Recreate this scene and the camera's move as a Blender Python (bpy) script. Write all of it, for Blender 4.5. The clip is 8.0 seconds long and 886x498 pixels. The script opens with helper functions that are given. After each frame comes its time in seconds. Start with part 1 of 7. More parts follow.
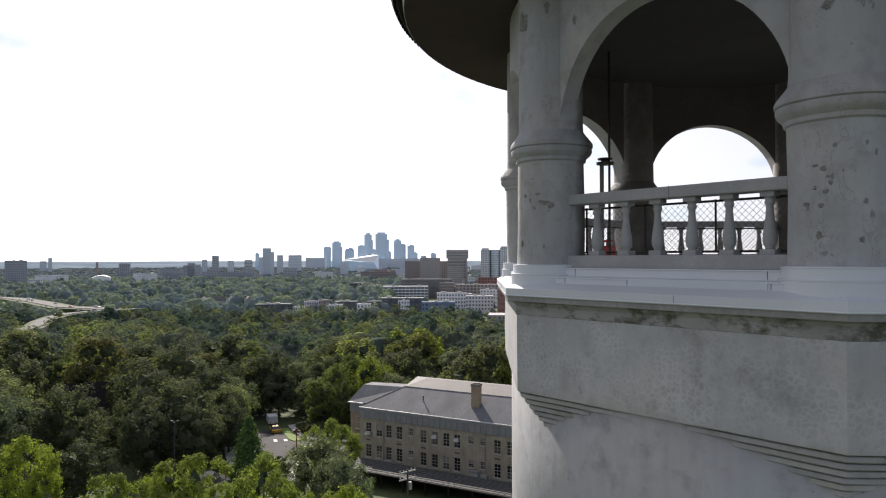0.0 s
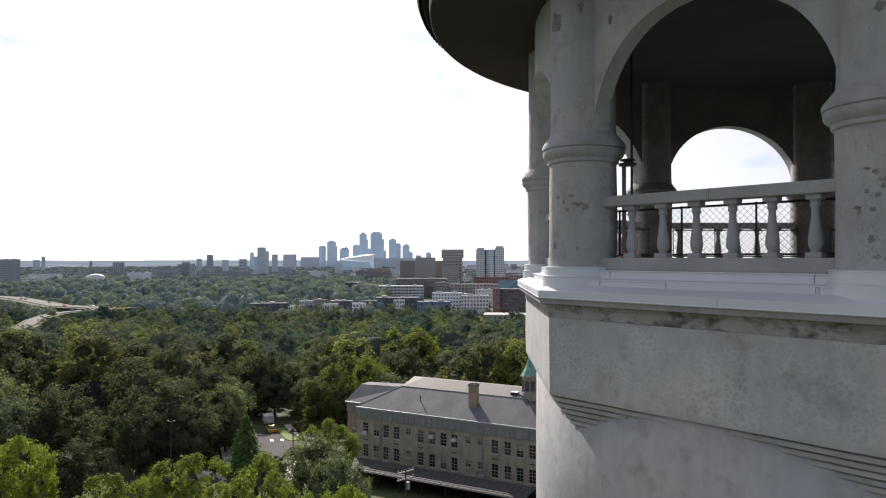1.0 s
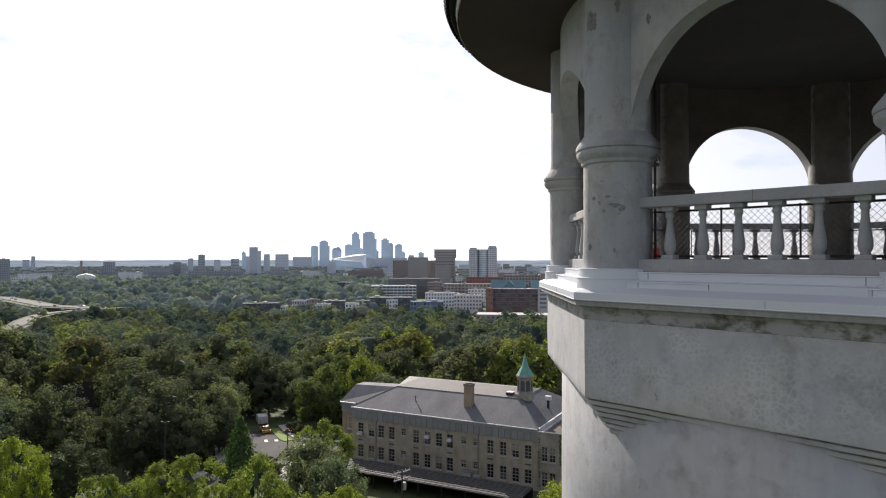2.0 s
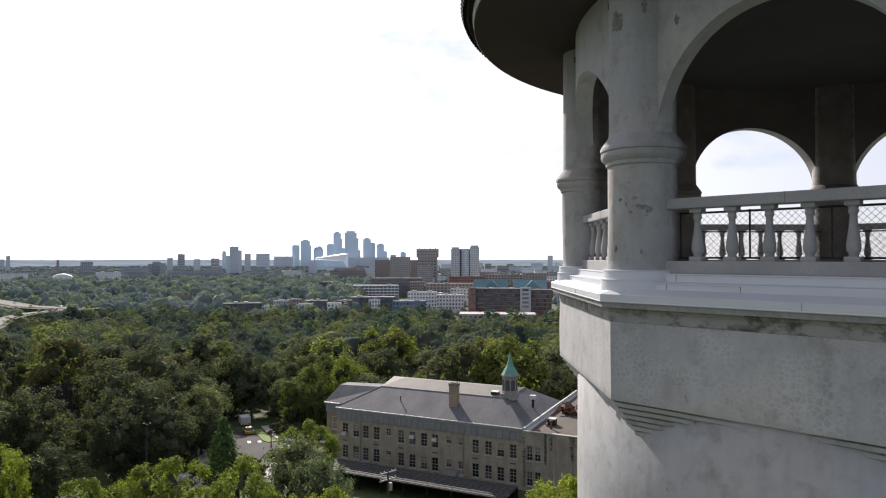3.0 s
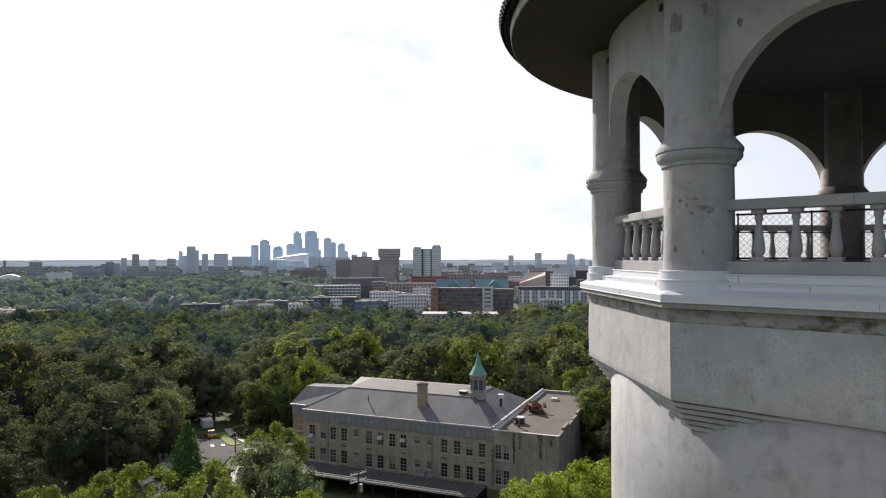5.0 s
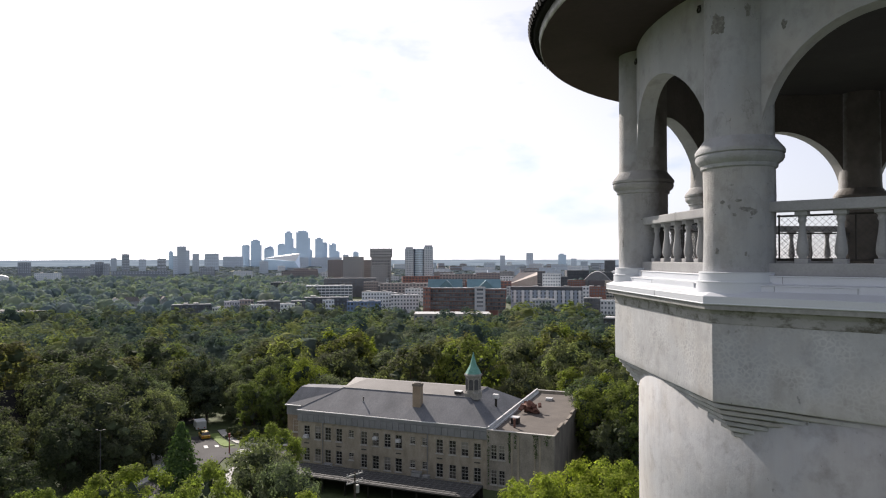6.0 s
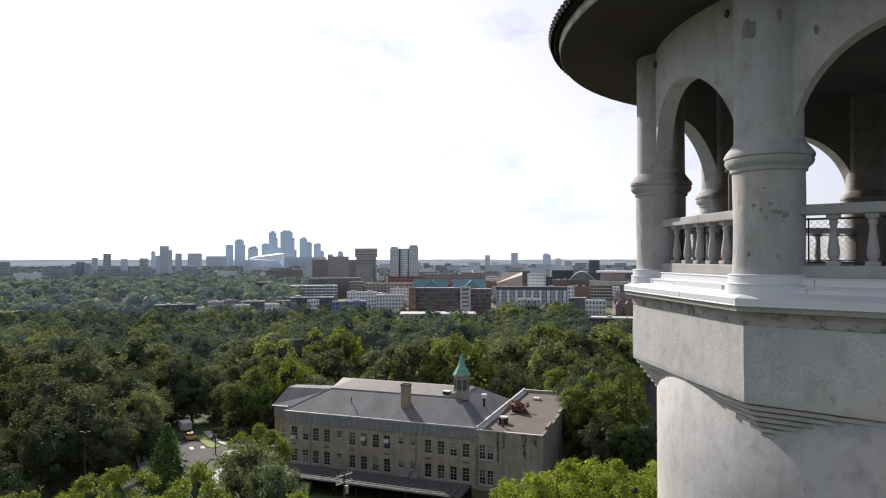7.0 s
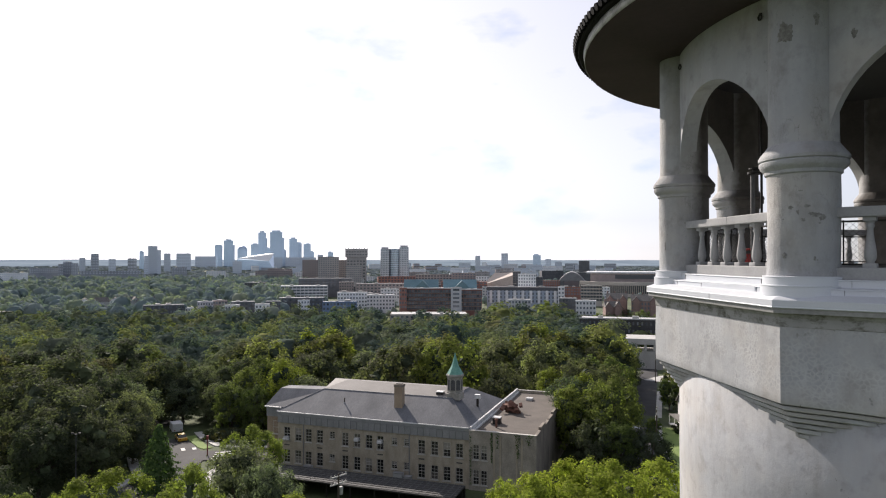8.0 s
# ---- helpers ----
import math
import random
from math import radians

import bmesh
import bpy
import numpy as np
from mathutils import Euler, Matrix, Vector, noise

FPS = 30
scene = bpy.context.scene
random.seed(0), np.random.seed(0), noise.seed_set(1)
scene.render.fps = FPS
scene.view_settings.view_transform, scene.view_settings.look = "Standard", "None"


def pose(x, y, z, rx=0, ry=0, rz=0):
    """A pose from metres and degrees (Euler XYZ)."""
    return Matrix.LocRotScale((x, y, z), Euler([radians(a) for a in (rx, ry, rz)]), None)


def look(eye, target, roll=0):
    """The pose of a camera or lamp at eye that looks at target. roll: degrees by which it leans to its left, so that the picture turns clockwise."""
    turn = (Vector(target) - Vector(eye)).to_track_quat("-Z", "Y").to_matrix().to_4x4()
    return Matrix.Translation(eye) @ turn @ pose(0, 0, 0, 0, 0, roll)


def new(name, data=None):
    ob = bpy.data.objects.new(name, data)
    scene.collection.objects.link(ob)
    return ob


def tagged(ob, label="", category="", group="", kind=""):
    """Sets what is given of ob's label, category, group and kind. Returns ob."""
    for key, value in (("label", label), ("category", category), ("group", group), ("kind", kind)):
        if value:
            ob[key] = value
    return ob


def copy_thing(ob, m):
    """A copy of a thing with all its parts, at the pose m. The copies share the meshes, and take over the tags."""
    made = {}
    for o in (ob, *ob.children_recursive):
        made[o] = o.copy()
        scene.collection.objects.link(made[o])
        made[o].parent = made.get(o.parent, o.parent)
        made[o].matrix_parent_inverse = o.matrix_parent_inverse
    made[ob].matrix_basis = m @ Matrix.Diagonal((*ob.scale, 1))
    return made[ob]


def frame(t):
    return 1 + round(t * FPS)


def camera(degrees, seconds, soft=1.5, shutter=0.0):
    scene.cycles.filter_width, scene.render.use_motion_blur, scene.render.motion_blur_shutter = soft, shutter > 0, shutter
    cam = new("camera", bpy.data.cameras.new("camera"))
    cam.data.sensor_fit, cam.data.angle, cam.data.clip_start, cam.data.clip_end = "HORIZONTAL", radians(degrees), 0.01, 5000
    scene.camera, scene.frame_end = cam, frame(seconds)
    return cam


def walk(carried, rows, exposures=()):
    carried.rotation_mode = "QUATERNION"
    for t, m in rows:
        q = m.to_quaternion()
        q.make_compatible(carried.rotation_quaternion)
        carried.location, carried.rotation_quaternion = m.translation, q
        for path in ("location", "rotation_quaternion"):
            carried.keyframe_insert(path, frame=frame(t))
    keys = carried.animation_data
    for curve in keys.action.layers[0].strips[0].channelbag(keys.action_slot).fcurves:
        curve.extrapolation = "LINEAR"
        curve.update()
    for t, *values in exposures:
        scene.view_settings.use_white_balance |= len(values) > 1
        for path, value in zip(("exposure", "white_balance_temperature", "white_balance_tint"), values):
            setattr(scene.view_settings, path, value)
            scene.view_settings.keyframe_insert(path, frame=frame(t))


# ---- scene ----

# ---------------------------------------------------------------- camera
cam = camera(67.15, 8.0, soft=1.15)
# seconds, x, y, z, yaw, pitch, roll
PATH = [
    (0.0, 0.0, 0.0, 36.0, 0.0, 0.823, 0.068), (0.5, -0.221, 0.044, 36.018, -0.072, 0.787, -0.021),
    (1.0, -0.456, 0.088, 36.028, -0.432, 0.787, -0.067), (1.5, -0.712, 0.141, 36.036, -0.68, 0.783, -0.065),
    (3.0, -1.492, 0.311, 36.073, -2.626, 0.732, -0.057), (3.5, -1.776, 0.362, 36.08, -3.645, 0.719, 0.006),
    (4.0, -2.07, 0.414, 36.083, -4.533, 0.723, 0.028), (4.5, -2.376, 0.468, 36.082, -5.417, 0.719, 0.006),
    (6.0, -3.295, 0.632, 36.106, -6.677, 0.716, 0.017), (6.5, -3.59, 0.675, 36.119, -7.332, 0.722, 0.026),
    (7.0, -3.893, 0.714, 36.136, -7.975, 0.703, -0.015), (7.5, -4.194, 0.754, 36.151, -8.438, 0.7, -0.002),
    (8.0, -4.487, 0.805, 36.15, -8.822, 0.734, -0.083)]
walk(cam, [(t, pose(x, y, z, 90 + p, r, w)) for t, x, y, z, w, p, r in PATH], exposures=[(0.0, 0.44, 6350, 17), (8.0, 0.44, 6350, 17)])

# ---------------------------------------------------------------- world and sun
SUN_AZ, SUN_EL = radians(-17), radians(29.8)   # clockwise from +y; the sun stands ahead and to the left
world = bpy.data.worlds.new("world")
scene.world = world
world.use_nodes = True
wn, wl = world.node_tree.nodes, world.node_tree.links
wn.clear()
w_out, w_bg = wn.new("ShaderNodeOutputWorld"), wn.new("ShaderNodeBackground")
w_sky = wn.new("ShaderNodeTexSky")
w_sky.sky_type, w_sky.sun_disc = "NISHITA", False
w_sky.sun_elevation, w_sky.sun_rotation = SUN_EL, SUN_AZ
w_sky.dust_density, w_sky.air_density, w_sky.ozone_density = 0.2, 0.9, 3.0
w_bg.inputs["Strength"].default_value = 0.09
# thin broken cloud over the whole sky
w_tc, w_map, w_noise, w_ramp, w_mix = (wn.new("ShaderNodeTexCoord"), wn.new("ShaderNodeMapping"), wn.new("ShaderNodeTexNoise"),
                                       wn.new("ShaderNodeValToRGB"), wn.new("ShaderNodeMixRGB"))
w_map.inputs["Scale"].default_value = (3.6, 3.6, 8.0)
w_noise.inputs["Scale"].default_value, w_noise.inputs["Detail"].default_value = 1.6, 8.0
w_ramp.color_ramp.elements[0].position, w_ramp.color_ramp.elements[1].position = 0.26, 0.43
w_hue, w_pale = wn.new("ShaderNodeHueSaturation"), wn.new("ShaderNodeHueSaturation")
w_hue.inputs["Saturation"].default_value, w_hue.inputs["Value"].default_value = 0.55, 1.05
w_pale.inputs["Saturation"].default_value, w_pale.inputs["Value"].default_value = 0.12, 1.6
wl.new(w_tc.outputs["Generated"], w_map.inputs["Vector"])
wl.new(w_map.outputs["Vector"], w_noise.inputs["Vector"])
wl.new(w_noise.outputs["Fac"], w_ramp.inputs["Fac"])
w_dot, w_thin, w_cover = wn.new("ShaderNodeVectorMath"), wn.new("ShaderNodeMapRange"), wn.new("ShaderNodeMath")
w_dot.operation, w_cover.operation = "DOT_PRODUCT", "MULTIPLY"
w_dot.inputs[1].default_value = (math.sin(radians(-52)), math.cos(radians(-52)), 0.0)   # the cloud lies to the west
w_thin.inputs["From Min"].default_value, w_thin.inputs["From Max"].default_value = -0.75, 0.45
w_thin.inputs["To Min"].default_value, w_thin.inputs["To Max"].default_value = 0.12, 1.0
wl.new(w_tc.outputs["Generated"], w_dot.inputs[0])
wl.new(w_dot.outputs["Value"], w_thin.inputs["Value"])
wl.new(w_ramp.outputs["Color"], w_cover.inputs[0])
wl.new(w_thin.outputs["Result"], w_cover.inputs[1])
wl.new(w_cover.outputs["Value"], w_mix.inputs["Fac"])
wl.new(w_sky.outputs["Color"], w_hue.inputs["Color"])
wl.new(w_sky.outputs["Color"], w_pale.inputs["Color"])
wl.new(w_hue.outputs["Color"], w_mix.inputs["Color1"])
w_veil = wn.new("ShaderNodeMixRGB")          # high thin cloud, evenly lit all round
w_veil.inputs["Fac"].default_value = 0.34
w_sep, w_grad = wn.new("ShaderNodeSeparateXYZ"), wn.new("ShaderNodeValToRGB")   # an overcast sky is brightest overhead
w_grad.color_ramp.elements[0].color, w_grad.color_ramp.elements[1].color = (0.26, 0.28, 0.315, 1), (0.70, 0.725, 0.77, 1)
w_ten = wn.new("ShaderNodeVectorMath")
w_ten.operation, w_ten.inputs[1].default_value = "MULTIPLY", (9.0, 9.0, 9.0)
wl.new(w_tc.outputs["Generated"], w_sep.inputs["Vector"])
wl.new(w_sep.outputs["Z"], w_grad.inputs["Fac"])
wl.new(w_grad.outputs["Color"], w_ten.inputs[0])
wl.new(w_ten.outputs["Vector"], w_veil.inputs["Color2"])
wl.new(w_pale.outputs["Color"], w_veil.inputs["Color1"])
wl.new(w_veil.outputs["Color"], w_mix.inputs["Color2"])
w_rise, w_dome = wn.new("ShaderNodeMapRange"), wn.new("ShaderNodeVectorMath")
w_dome.operation = "MULTIPLY"
w_rise.inputs["To Min"].default_value, w_rise.inputs["To Max"].default_value = 0.80, 1.45
wl.new(w_sep.outputs["Z"], w_rise.inputs["Value"])
wl.new(w_mix.outputs["Color"], w_dome.inputs[0])
wl.new(w_rise.outputs["Result"], w_dome.inputs[1])
wl.new(w_dome.outputs["Vector"], w_bg.inputs["Color"])
wl.new(w_bg.outputs["Background"], w_out.inputs["Surface"])

sun_dir = Vector((math.sin(SUN_AZ) * math.cos(SUN_EL), math.cos(SUN_AZ) * math.cos(SUN_EL), math.sin(SUN_EL)))
sun = new("sun", bpy.data.lights.new("sun", "SUN"))
sun.data.energy, sun.data.angle, sun.data.color = 5.6, radians(0.6), (1.0, 0.92, 0.785)
sun.matrix_world = look(sun_dir * 300, (0, 0, 0))


# ---------------------------------------------------------------- materials
def material(name, rough=0.8, metal=0.0):
    m = bpy.data.materials.new(name)
    m.use_nodes = True
    b = m.node_tree.nodes["Principled BSDF"]
    b.inputs["Roughness"].default_value, b.inputs["Metallic"].default_value = rough, metal
    return m, m.node_tree.nodes, m.node_tree.links, b


def noise_node(n, l, scale, detail=6.0, stretch=(1, 1, 1), rough=0.6):
    tc, mp, no = n.new("ShaderNodeTexCoord"), n.new("ShaderNodeMapping"), n.new("ShaderNodeTexNoise")
    mp.inputs["Scale"].default_value = stretch
    no.inputs["Scale"].default_value, no.inputs["Detail"].default_value, no.inputs["Roughness"].default_value = scale, detail, rough
    oi, add = n.new("ShaderNodeObjectInfo"), n.new("ShaderNodeVectorMath")
    add.operation = "MULTIPLY_ADD"
    add.inputs[1].default_value = (23.0, 31.0, 17.0)
    l.new(oi.outputs["Random"], add.inputs[0])
    l.new(tc.outputs["Object"], add.inputs[2])
    l.new(add.outputs["Vector"], mp.inputs["Vector"])
    l.new(mp.outputs["Vector"], no.inputs["Vector"])
    return no


def ramp_node(n, l, source, stops):
    r = n.new("ShaderNodeValToRGB")
    e = r.color_ramp.elements
    while len(e) < len(stops):
        e.new(0.5)
    for el, (p, c) in zip(e, stops):
        el.position, el.color = p, (*c, 1) if len(c) == 3 else c
    l.new(source, r.inputs["Fac"])
    return r


def mix_node(n, l, fac, a, b, kind="MIX"):
    m = n.new("ShaderNodeMixRGB")
    m.blend_type = kind
    for socket, value in (("Fac", fac), ("Color1", a), ("Color2", b)):
        if isinstance(value, (int, float)):
            m.inputs[socket].default_value = value
        elif isinstance(value, tuple):
            m.inputs[socket].default_value = (*value, 1)
        else:
            l.new(value, m.inputs[socket])
    return m.outputs["Color"]


def bump_on(n, l, b, height, strength, distance):
    bp = n.new("ShaderNodeBump")
    bp.inputs["Strength"].default_value, bp.inputs["Distance"].default_value = strength, distance
    l.new(height, bp.inputs["Height"])
    l.new(bp.outputs["Normal"], b.inputs["Normal"])


def plain(name, dark, light, rough=0.8, metal=0.0, scale=1.5, fine=25.0, bump=0.15, dist=0.01, stretch=(1, 1, 1), per_object=0.0, shade=0.18):
    """A surface with two scales of variation between two colours."""
    m, n, l, b = material(name, rough, metal)
    a, c = noise_node(n, l, scale, 5, stretch), noise_node(n, l, fine, 4, stretch)
    ra = ramp_node(n, l, a.outputs["Fac"], [(0.3, dark), (0.7, light)])
    rc = ramp_node(n, l, c.outputs["Fac"], [(0.3, (1 - shade,) * 3), (0.7, (1 + shade * 0.55,) * 3)])
    col = mix_node(n, l, 1.0, ra.outputs["Color"], rc.outputs["Color"], "MULTIPLY")
    if per_object:
        oi = n.new("ShaderNodeObjectInfo")
        rr = ramp_node(n, l, oi.outputs["Random"], [(0, (1 - per_object,) * 3), (1, (1 + per_object * 0.6,) * 3)])
        col = mix_node(n, l, 1.0, col, rr.outputs["Color"], "MULTIPLY")
    l.new(col, b.inputs["Base Color"])
    bump_on(n, l, b, c.outputs["Fac"], bump, dist)
    return m


def stucco_material(name, crackle, ridged_shaded=False):
    """Weathered white-grey cement render, patched and pitted, with crazing where it has aged."""
    m, n, l, b = material(name, 0.88)
    big, mid, fine = noise_node(n, l, 0.55, 6), noise_node(n, l, 3.2, 7), noise_node(n, l, 38, 4)
    streak = noise_node(n, l, 1.6, 5, (3.5, 3.5, 0.35))
    # columns a little darker, for the shade under the eaves
    col = ramp_node(n, l, big.outputs["Fac"], [(0.3, (0.287, 0.298, 0.312) if ridged_shaded else (0.300, 0.312, 0.328)), (0.7, (0.394, 0.402, 0.414) if ridged_shaded else (0.410, 0.419, 0.432))]).outputs["Color"]
    warm = ramp_node(n, l, noise_node(n, l, 0.9, 6).outputs["Fac"], [(0.42, (1.0, 1.0, 1.0)), (0.62, (1.05, 0.99, 0.91))]).outputs["Color"]
    col = mix_node(n, l, 0.8, col, warm, "MULTIPLY")
    worn = ramp_node(n, l, noise_node(n, l, 1.9, 8, (1, 1, 0.7), 0.7).outputs["Fac"], [(0.36, (0.78, 0.77, 0.75)), (0.5, (1.0, 1.0, 1.0))]).outputs["Color"]
    col = mix_node(n, l, 0.7, col, worn, "MULTIPLY")
    st = ramp_node(n, l, streak.outputs["Fac"], [(0.35, (0.80, 0.79, 0.77)), (0.6, (1.0, 1.0, 1.0))]).outputs["Color"]
    col = mix_node(n, l, 0.38, col, st, "MULTIPLY")
    md = ramp_node(n, l, mid.outputs["Fac"], [(0.30, (0.70, 0.69, 0.67)), (0.46, (1.0, 1.0, 1.0)), (0.62, (1.0, 1.0, 1.0)), (0.74, (1.14, 1.13, 1.11))]).outputs["Color"]
    col = mix_node(n, l, 0.75, col, md, "MULTIPLY")
    spall = ramp_node(n, l, noise_node(n, l, 4.3, 9, (1, 1, 0.8), 0.66).outputs["Fac"], [(0.665, (0, 0, 0)), (0.70, (1, 1, 1))])
    col = mix_node(n, l, spall.outputs["Color"], col, (0.25, 0.25, 0.245))
    pits = ramp_node(n, l, noise_node(n, l, 21, 3).outputs["Fac"], [(0.24, (1, 1, 1)), (0.29, (0, 0, 0))])
    col = mix_node(n, l, pits.outputs["Color"], col, (0.19, 0.18, 0.165))
    height = mix_node(n, l, 0.72, fine.outputs["Fac"], mid.outputs["Fac"])
    lump = noise_node(n, l, 8.5, 8, (1, 1, 0.75), 0.68)
    height = mix_node(n, l, 0.55, height, lump.outputs["Fac"])
    height = mix_node(n, l, spall.outputs["Color"], height, (0.0, 0.0, 0.0))
    if crackle:
        tc, vo = n.new("ShaderNodeTexCoord"), n.new("ShaderNodeTexVoronoi")
        vo.feature = "DISTANCE_TO_EDGE"
        vo.inputs["Scale"].default_value = 17.0
        warp = mix_node(n, l, 0.075, tc.outputs["Object"], noise_node(n, l, 9.0, 4).outputs["Color"])
        l.new(warp, vo.inputs["Vector"])
        line = ramp_node(n, l, vo.outputs["Distance"], [(0.0, (1, 1, 1)), (0.24, (0, 0, 0))])
        where = ramp_node(n, l, noise_node(n, l, 1.5, 5).outputs["Fac"], [(0.42, (0.0, 0.0, 0.0)), (0.68, (1, 1, 1))])
        f = mix_node(n, l, 1.0, line.outputs["Color"], where.outputs["Color"], "MULTIPLY")
        f2 = mix_node(n, l, 1.0, f, (0.42, 0.42, 0.42), "MULTIPLY")
        col = mix_node(n, l, f2, col, (0.60, 0.60, 0.59))
        height = mix_node(n, l, 0.10, height, f)
    if ridged_shaded:                       # hand-trowelled ridges and hair cracks
        ridge = noise_node(n, l, 11, 7, (1, 1, 0.55), 0.72)
        height = mix_node(n, l, 0.5, height, ridge.outputs["Fac"])
        crack = ramp_node(n, l, noise_node(n, l, 2.6, 9, (1, 1, 0.45), 0.62).outputs["Fac"], [(0.488, (0, 0, 0)), (0.4965, (0.45, 0.45, 0.45)), (0.505, (0, 0, 0))]).outputs["Color"]
        some = ramp_node(n, l, noise_node(n, l, 1.3, 3).outputs["Fac"], [(0.46, (0, 0, 0)), (0.56, (1, 1, 1))]).outputs["Color"]
        col = mix_node(n, l, mix_node(n, l, 1.0, crack, some, "MULTIPLY"), col, (0.13, 0.128, 0.12))
        # shade inside the lookout, put into the colour: a brown tone on the inner side
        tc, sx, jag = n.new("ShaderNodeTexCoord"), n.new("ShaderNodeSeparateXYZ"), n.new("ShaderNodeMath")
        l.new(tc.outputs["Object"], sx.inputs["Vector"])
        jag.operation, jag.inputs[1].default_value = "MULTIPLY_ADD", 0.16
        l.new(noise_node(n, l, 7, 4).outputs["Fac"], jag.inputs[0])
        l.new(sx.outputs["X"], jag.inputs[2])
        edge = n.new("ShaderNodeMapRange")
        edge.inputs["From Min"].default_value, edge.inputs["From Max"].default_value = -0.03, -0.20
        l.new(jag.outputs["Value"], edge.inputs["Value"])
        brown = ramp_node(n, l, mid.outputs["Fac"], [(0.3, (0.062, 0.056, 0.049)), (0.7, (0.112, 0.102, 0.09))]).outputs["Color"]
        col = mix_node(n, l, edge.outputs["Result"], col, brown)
    l.new(col, b.inputs["Base Color"])
    bump_on(n, l, b, height, 0.8, 0.034 if ridged_shaded else 0.011)
    return m


def leaf_material(name, dark, light, clump=0.0, vary=1.2, through_light=0.5):
    """Leaves that let the sun through; clump: one mesh holds many trees, each with its own hue."""
    m, n, l, b = material(name, 0.75)
    geo, oi = n.new("ShaderNodeNewGeometry"), n.new("ShaderNodeObjectInfo")
    c1 = ramp_node(n, l, geo.outputs["Random Per Island"], [(0.0, dark), (1.0, light)]).outputs["Color"]
    source = oi.outputs["Random"]
    if clump:
        at = n.new("ShaderNodeAttribute")
        at.attribute_name = "hue"
        source = at.outputs["Fac"]
    tint = ramp_node(n, l, source, [(p, tuple(1 + (c - 1) * vary for c in rgb)) for p, rgb in ((0.0, (0.68, 0.76, 0.76)), (0.3, (0.85, 0.92, 0.94)), (0.55, (1.0, 1.0, 0.95)), (0.8, (1.2, 1.19, 0.87)), (0.93, (1.38, 1.35, 0.82)), (1.0, (1.25, 1.12, 0.9)))]).outputs["Color"]
    col = mix_node(n, l, 1.0, c1, tint, "MULTIPLY")
    l.new(col, b.inputs["Base Color"])
    b.inputs["Specular IOR Level"].default_value = 0.0 if clump else 0.03
    tr, mx = n.new("ShaderNodeBsdfTranslucent"), n.new("ShaderNodeMixShader")
    warm = mix_node(n, l, 1.0, col, (1.2, 1.4, 0.78), "MULTIPLY")
    l.new(warm, tr.inputs["Color"])
    mx.inputs["Fac"].default_value = through_light
    l.new(b.outputs["BSDF"], mx.inputs[1])
    l.new(tr.outputs["BSDF"], mx.inputs[2])
    l.new(mx.outputs["Shader"], n["Material Output"].inputs["Surface"])
    return m


def glass_material(name, colour=(0.02, 0.025, 0.03), rough=0.08):
    m, n, l, b = material(name, rough)
    oi = n.new("ShaderNodeObjectInfo")
    r = ramp_node(n, l, oi.outputs["Random"], [(0, tuple(0.6 * c for c in colour)), (1, tuple(1.8 * c for c in colour))])
    l.new(r.outputs["Color"], b.inputs["Base Color"])
    b.inputs["Specular IOR Level"].default_value = 0.6
    return m


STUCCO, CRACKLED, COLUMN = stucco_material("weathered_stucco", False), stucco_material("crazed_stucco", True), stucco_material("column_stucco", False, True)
FLASHING = plain("painted_flashing", (0.51, 0.535, 0.57), (0.565, 0.59, 0.625), 0.42, 0.0, 0.7, 90.0, 0.02, 0.002, shade=0.05)
def cornice_material():
    """Grey cement with dark moss along its upper edge."""
    m, n, l, b = material("mossy_cornice", 0.92)
    a, f, moss = noise_node(n, l, 1.5, 5), noise_node(n, l, 22, 4), noise_node(n, l, 3.4, 9, (1, 1, 1.6), 0.7)
    col = ramp_node(n, l, a.outputs["Fac"], [(0.3, (0.24, 0.24, 0.235)), (0.7, (0.33, 0.33, 0.325))]).outputs["Color"]
    k = ramp_node(n, l, moss.outputs["Fac"], [(0.48, (0, 0, 0)), (0.62, (1, 1, 1))]).outputs["Color"]
    col = mix_node(n, l, k, col, (0.085, 0.082, 0.062))
    l.new(col, b.inputs["Base Color"])
    bump_on(n, l, b, f.outputs["Fac"], 0.4, 0.01)
    return m


CORNICE = cornice_material()
INNER = plain("shaded_inner_render", (0.048, 0.042, 0.036), (0.084, 0.075, 0.064), 0.9, 0, 1.2, 20, 0.2, 0.006)
DECKING = plain("dark_deck", (0.05, 0.045, 0.04), (0.08, 0.072, 0.065), 0.9, 0, 1.2, 20, 0.2, 0.006)
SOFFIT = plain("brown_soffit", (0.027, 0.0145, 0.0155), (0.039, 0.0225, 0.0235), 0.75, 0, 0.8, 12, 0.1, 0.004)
FASCIA = plain("pale_fascia", (0.22, 0.215, 0.205), (0.58, 0.57, 0.55), 0.6, 0, 3.5, 30, 0.05, 0.003)
TILE = plain("dark_roof_tile", (0.008, 0.008, 0.008), (0.016, 0.015, 0.015), 0.7, 0, 3, 30, 0.2, 0.006, per_object=0.25)
TILE.node_tree.nodes["Principled BSDF"].inputs["Specular IOR Level"].default_value = 0.08
RAILING = plain("painted_concrete", (0.26, 0.263, 0.268), (0.34, 0.342, 0.343), 0.8, 0, 2.0, 45, 0.05, 0.002, per_object=0.06, shade=0.10)
IRON = plain("dark_iron", (0.02, 0.02, 0.02), (0.05, 0.045, 0.04), 0.55, 0.6, 4, 60, 0.1, 0.002)
WIRE = plain("galvanised_wire", (0.05, 0.05, 0.05), (0.09, 0.09, 0.088), 0.8, 0.1, 5, 60, 0.0, 0.001)
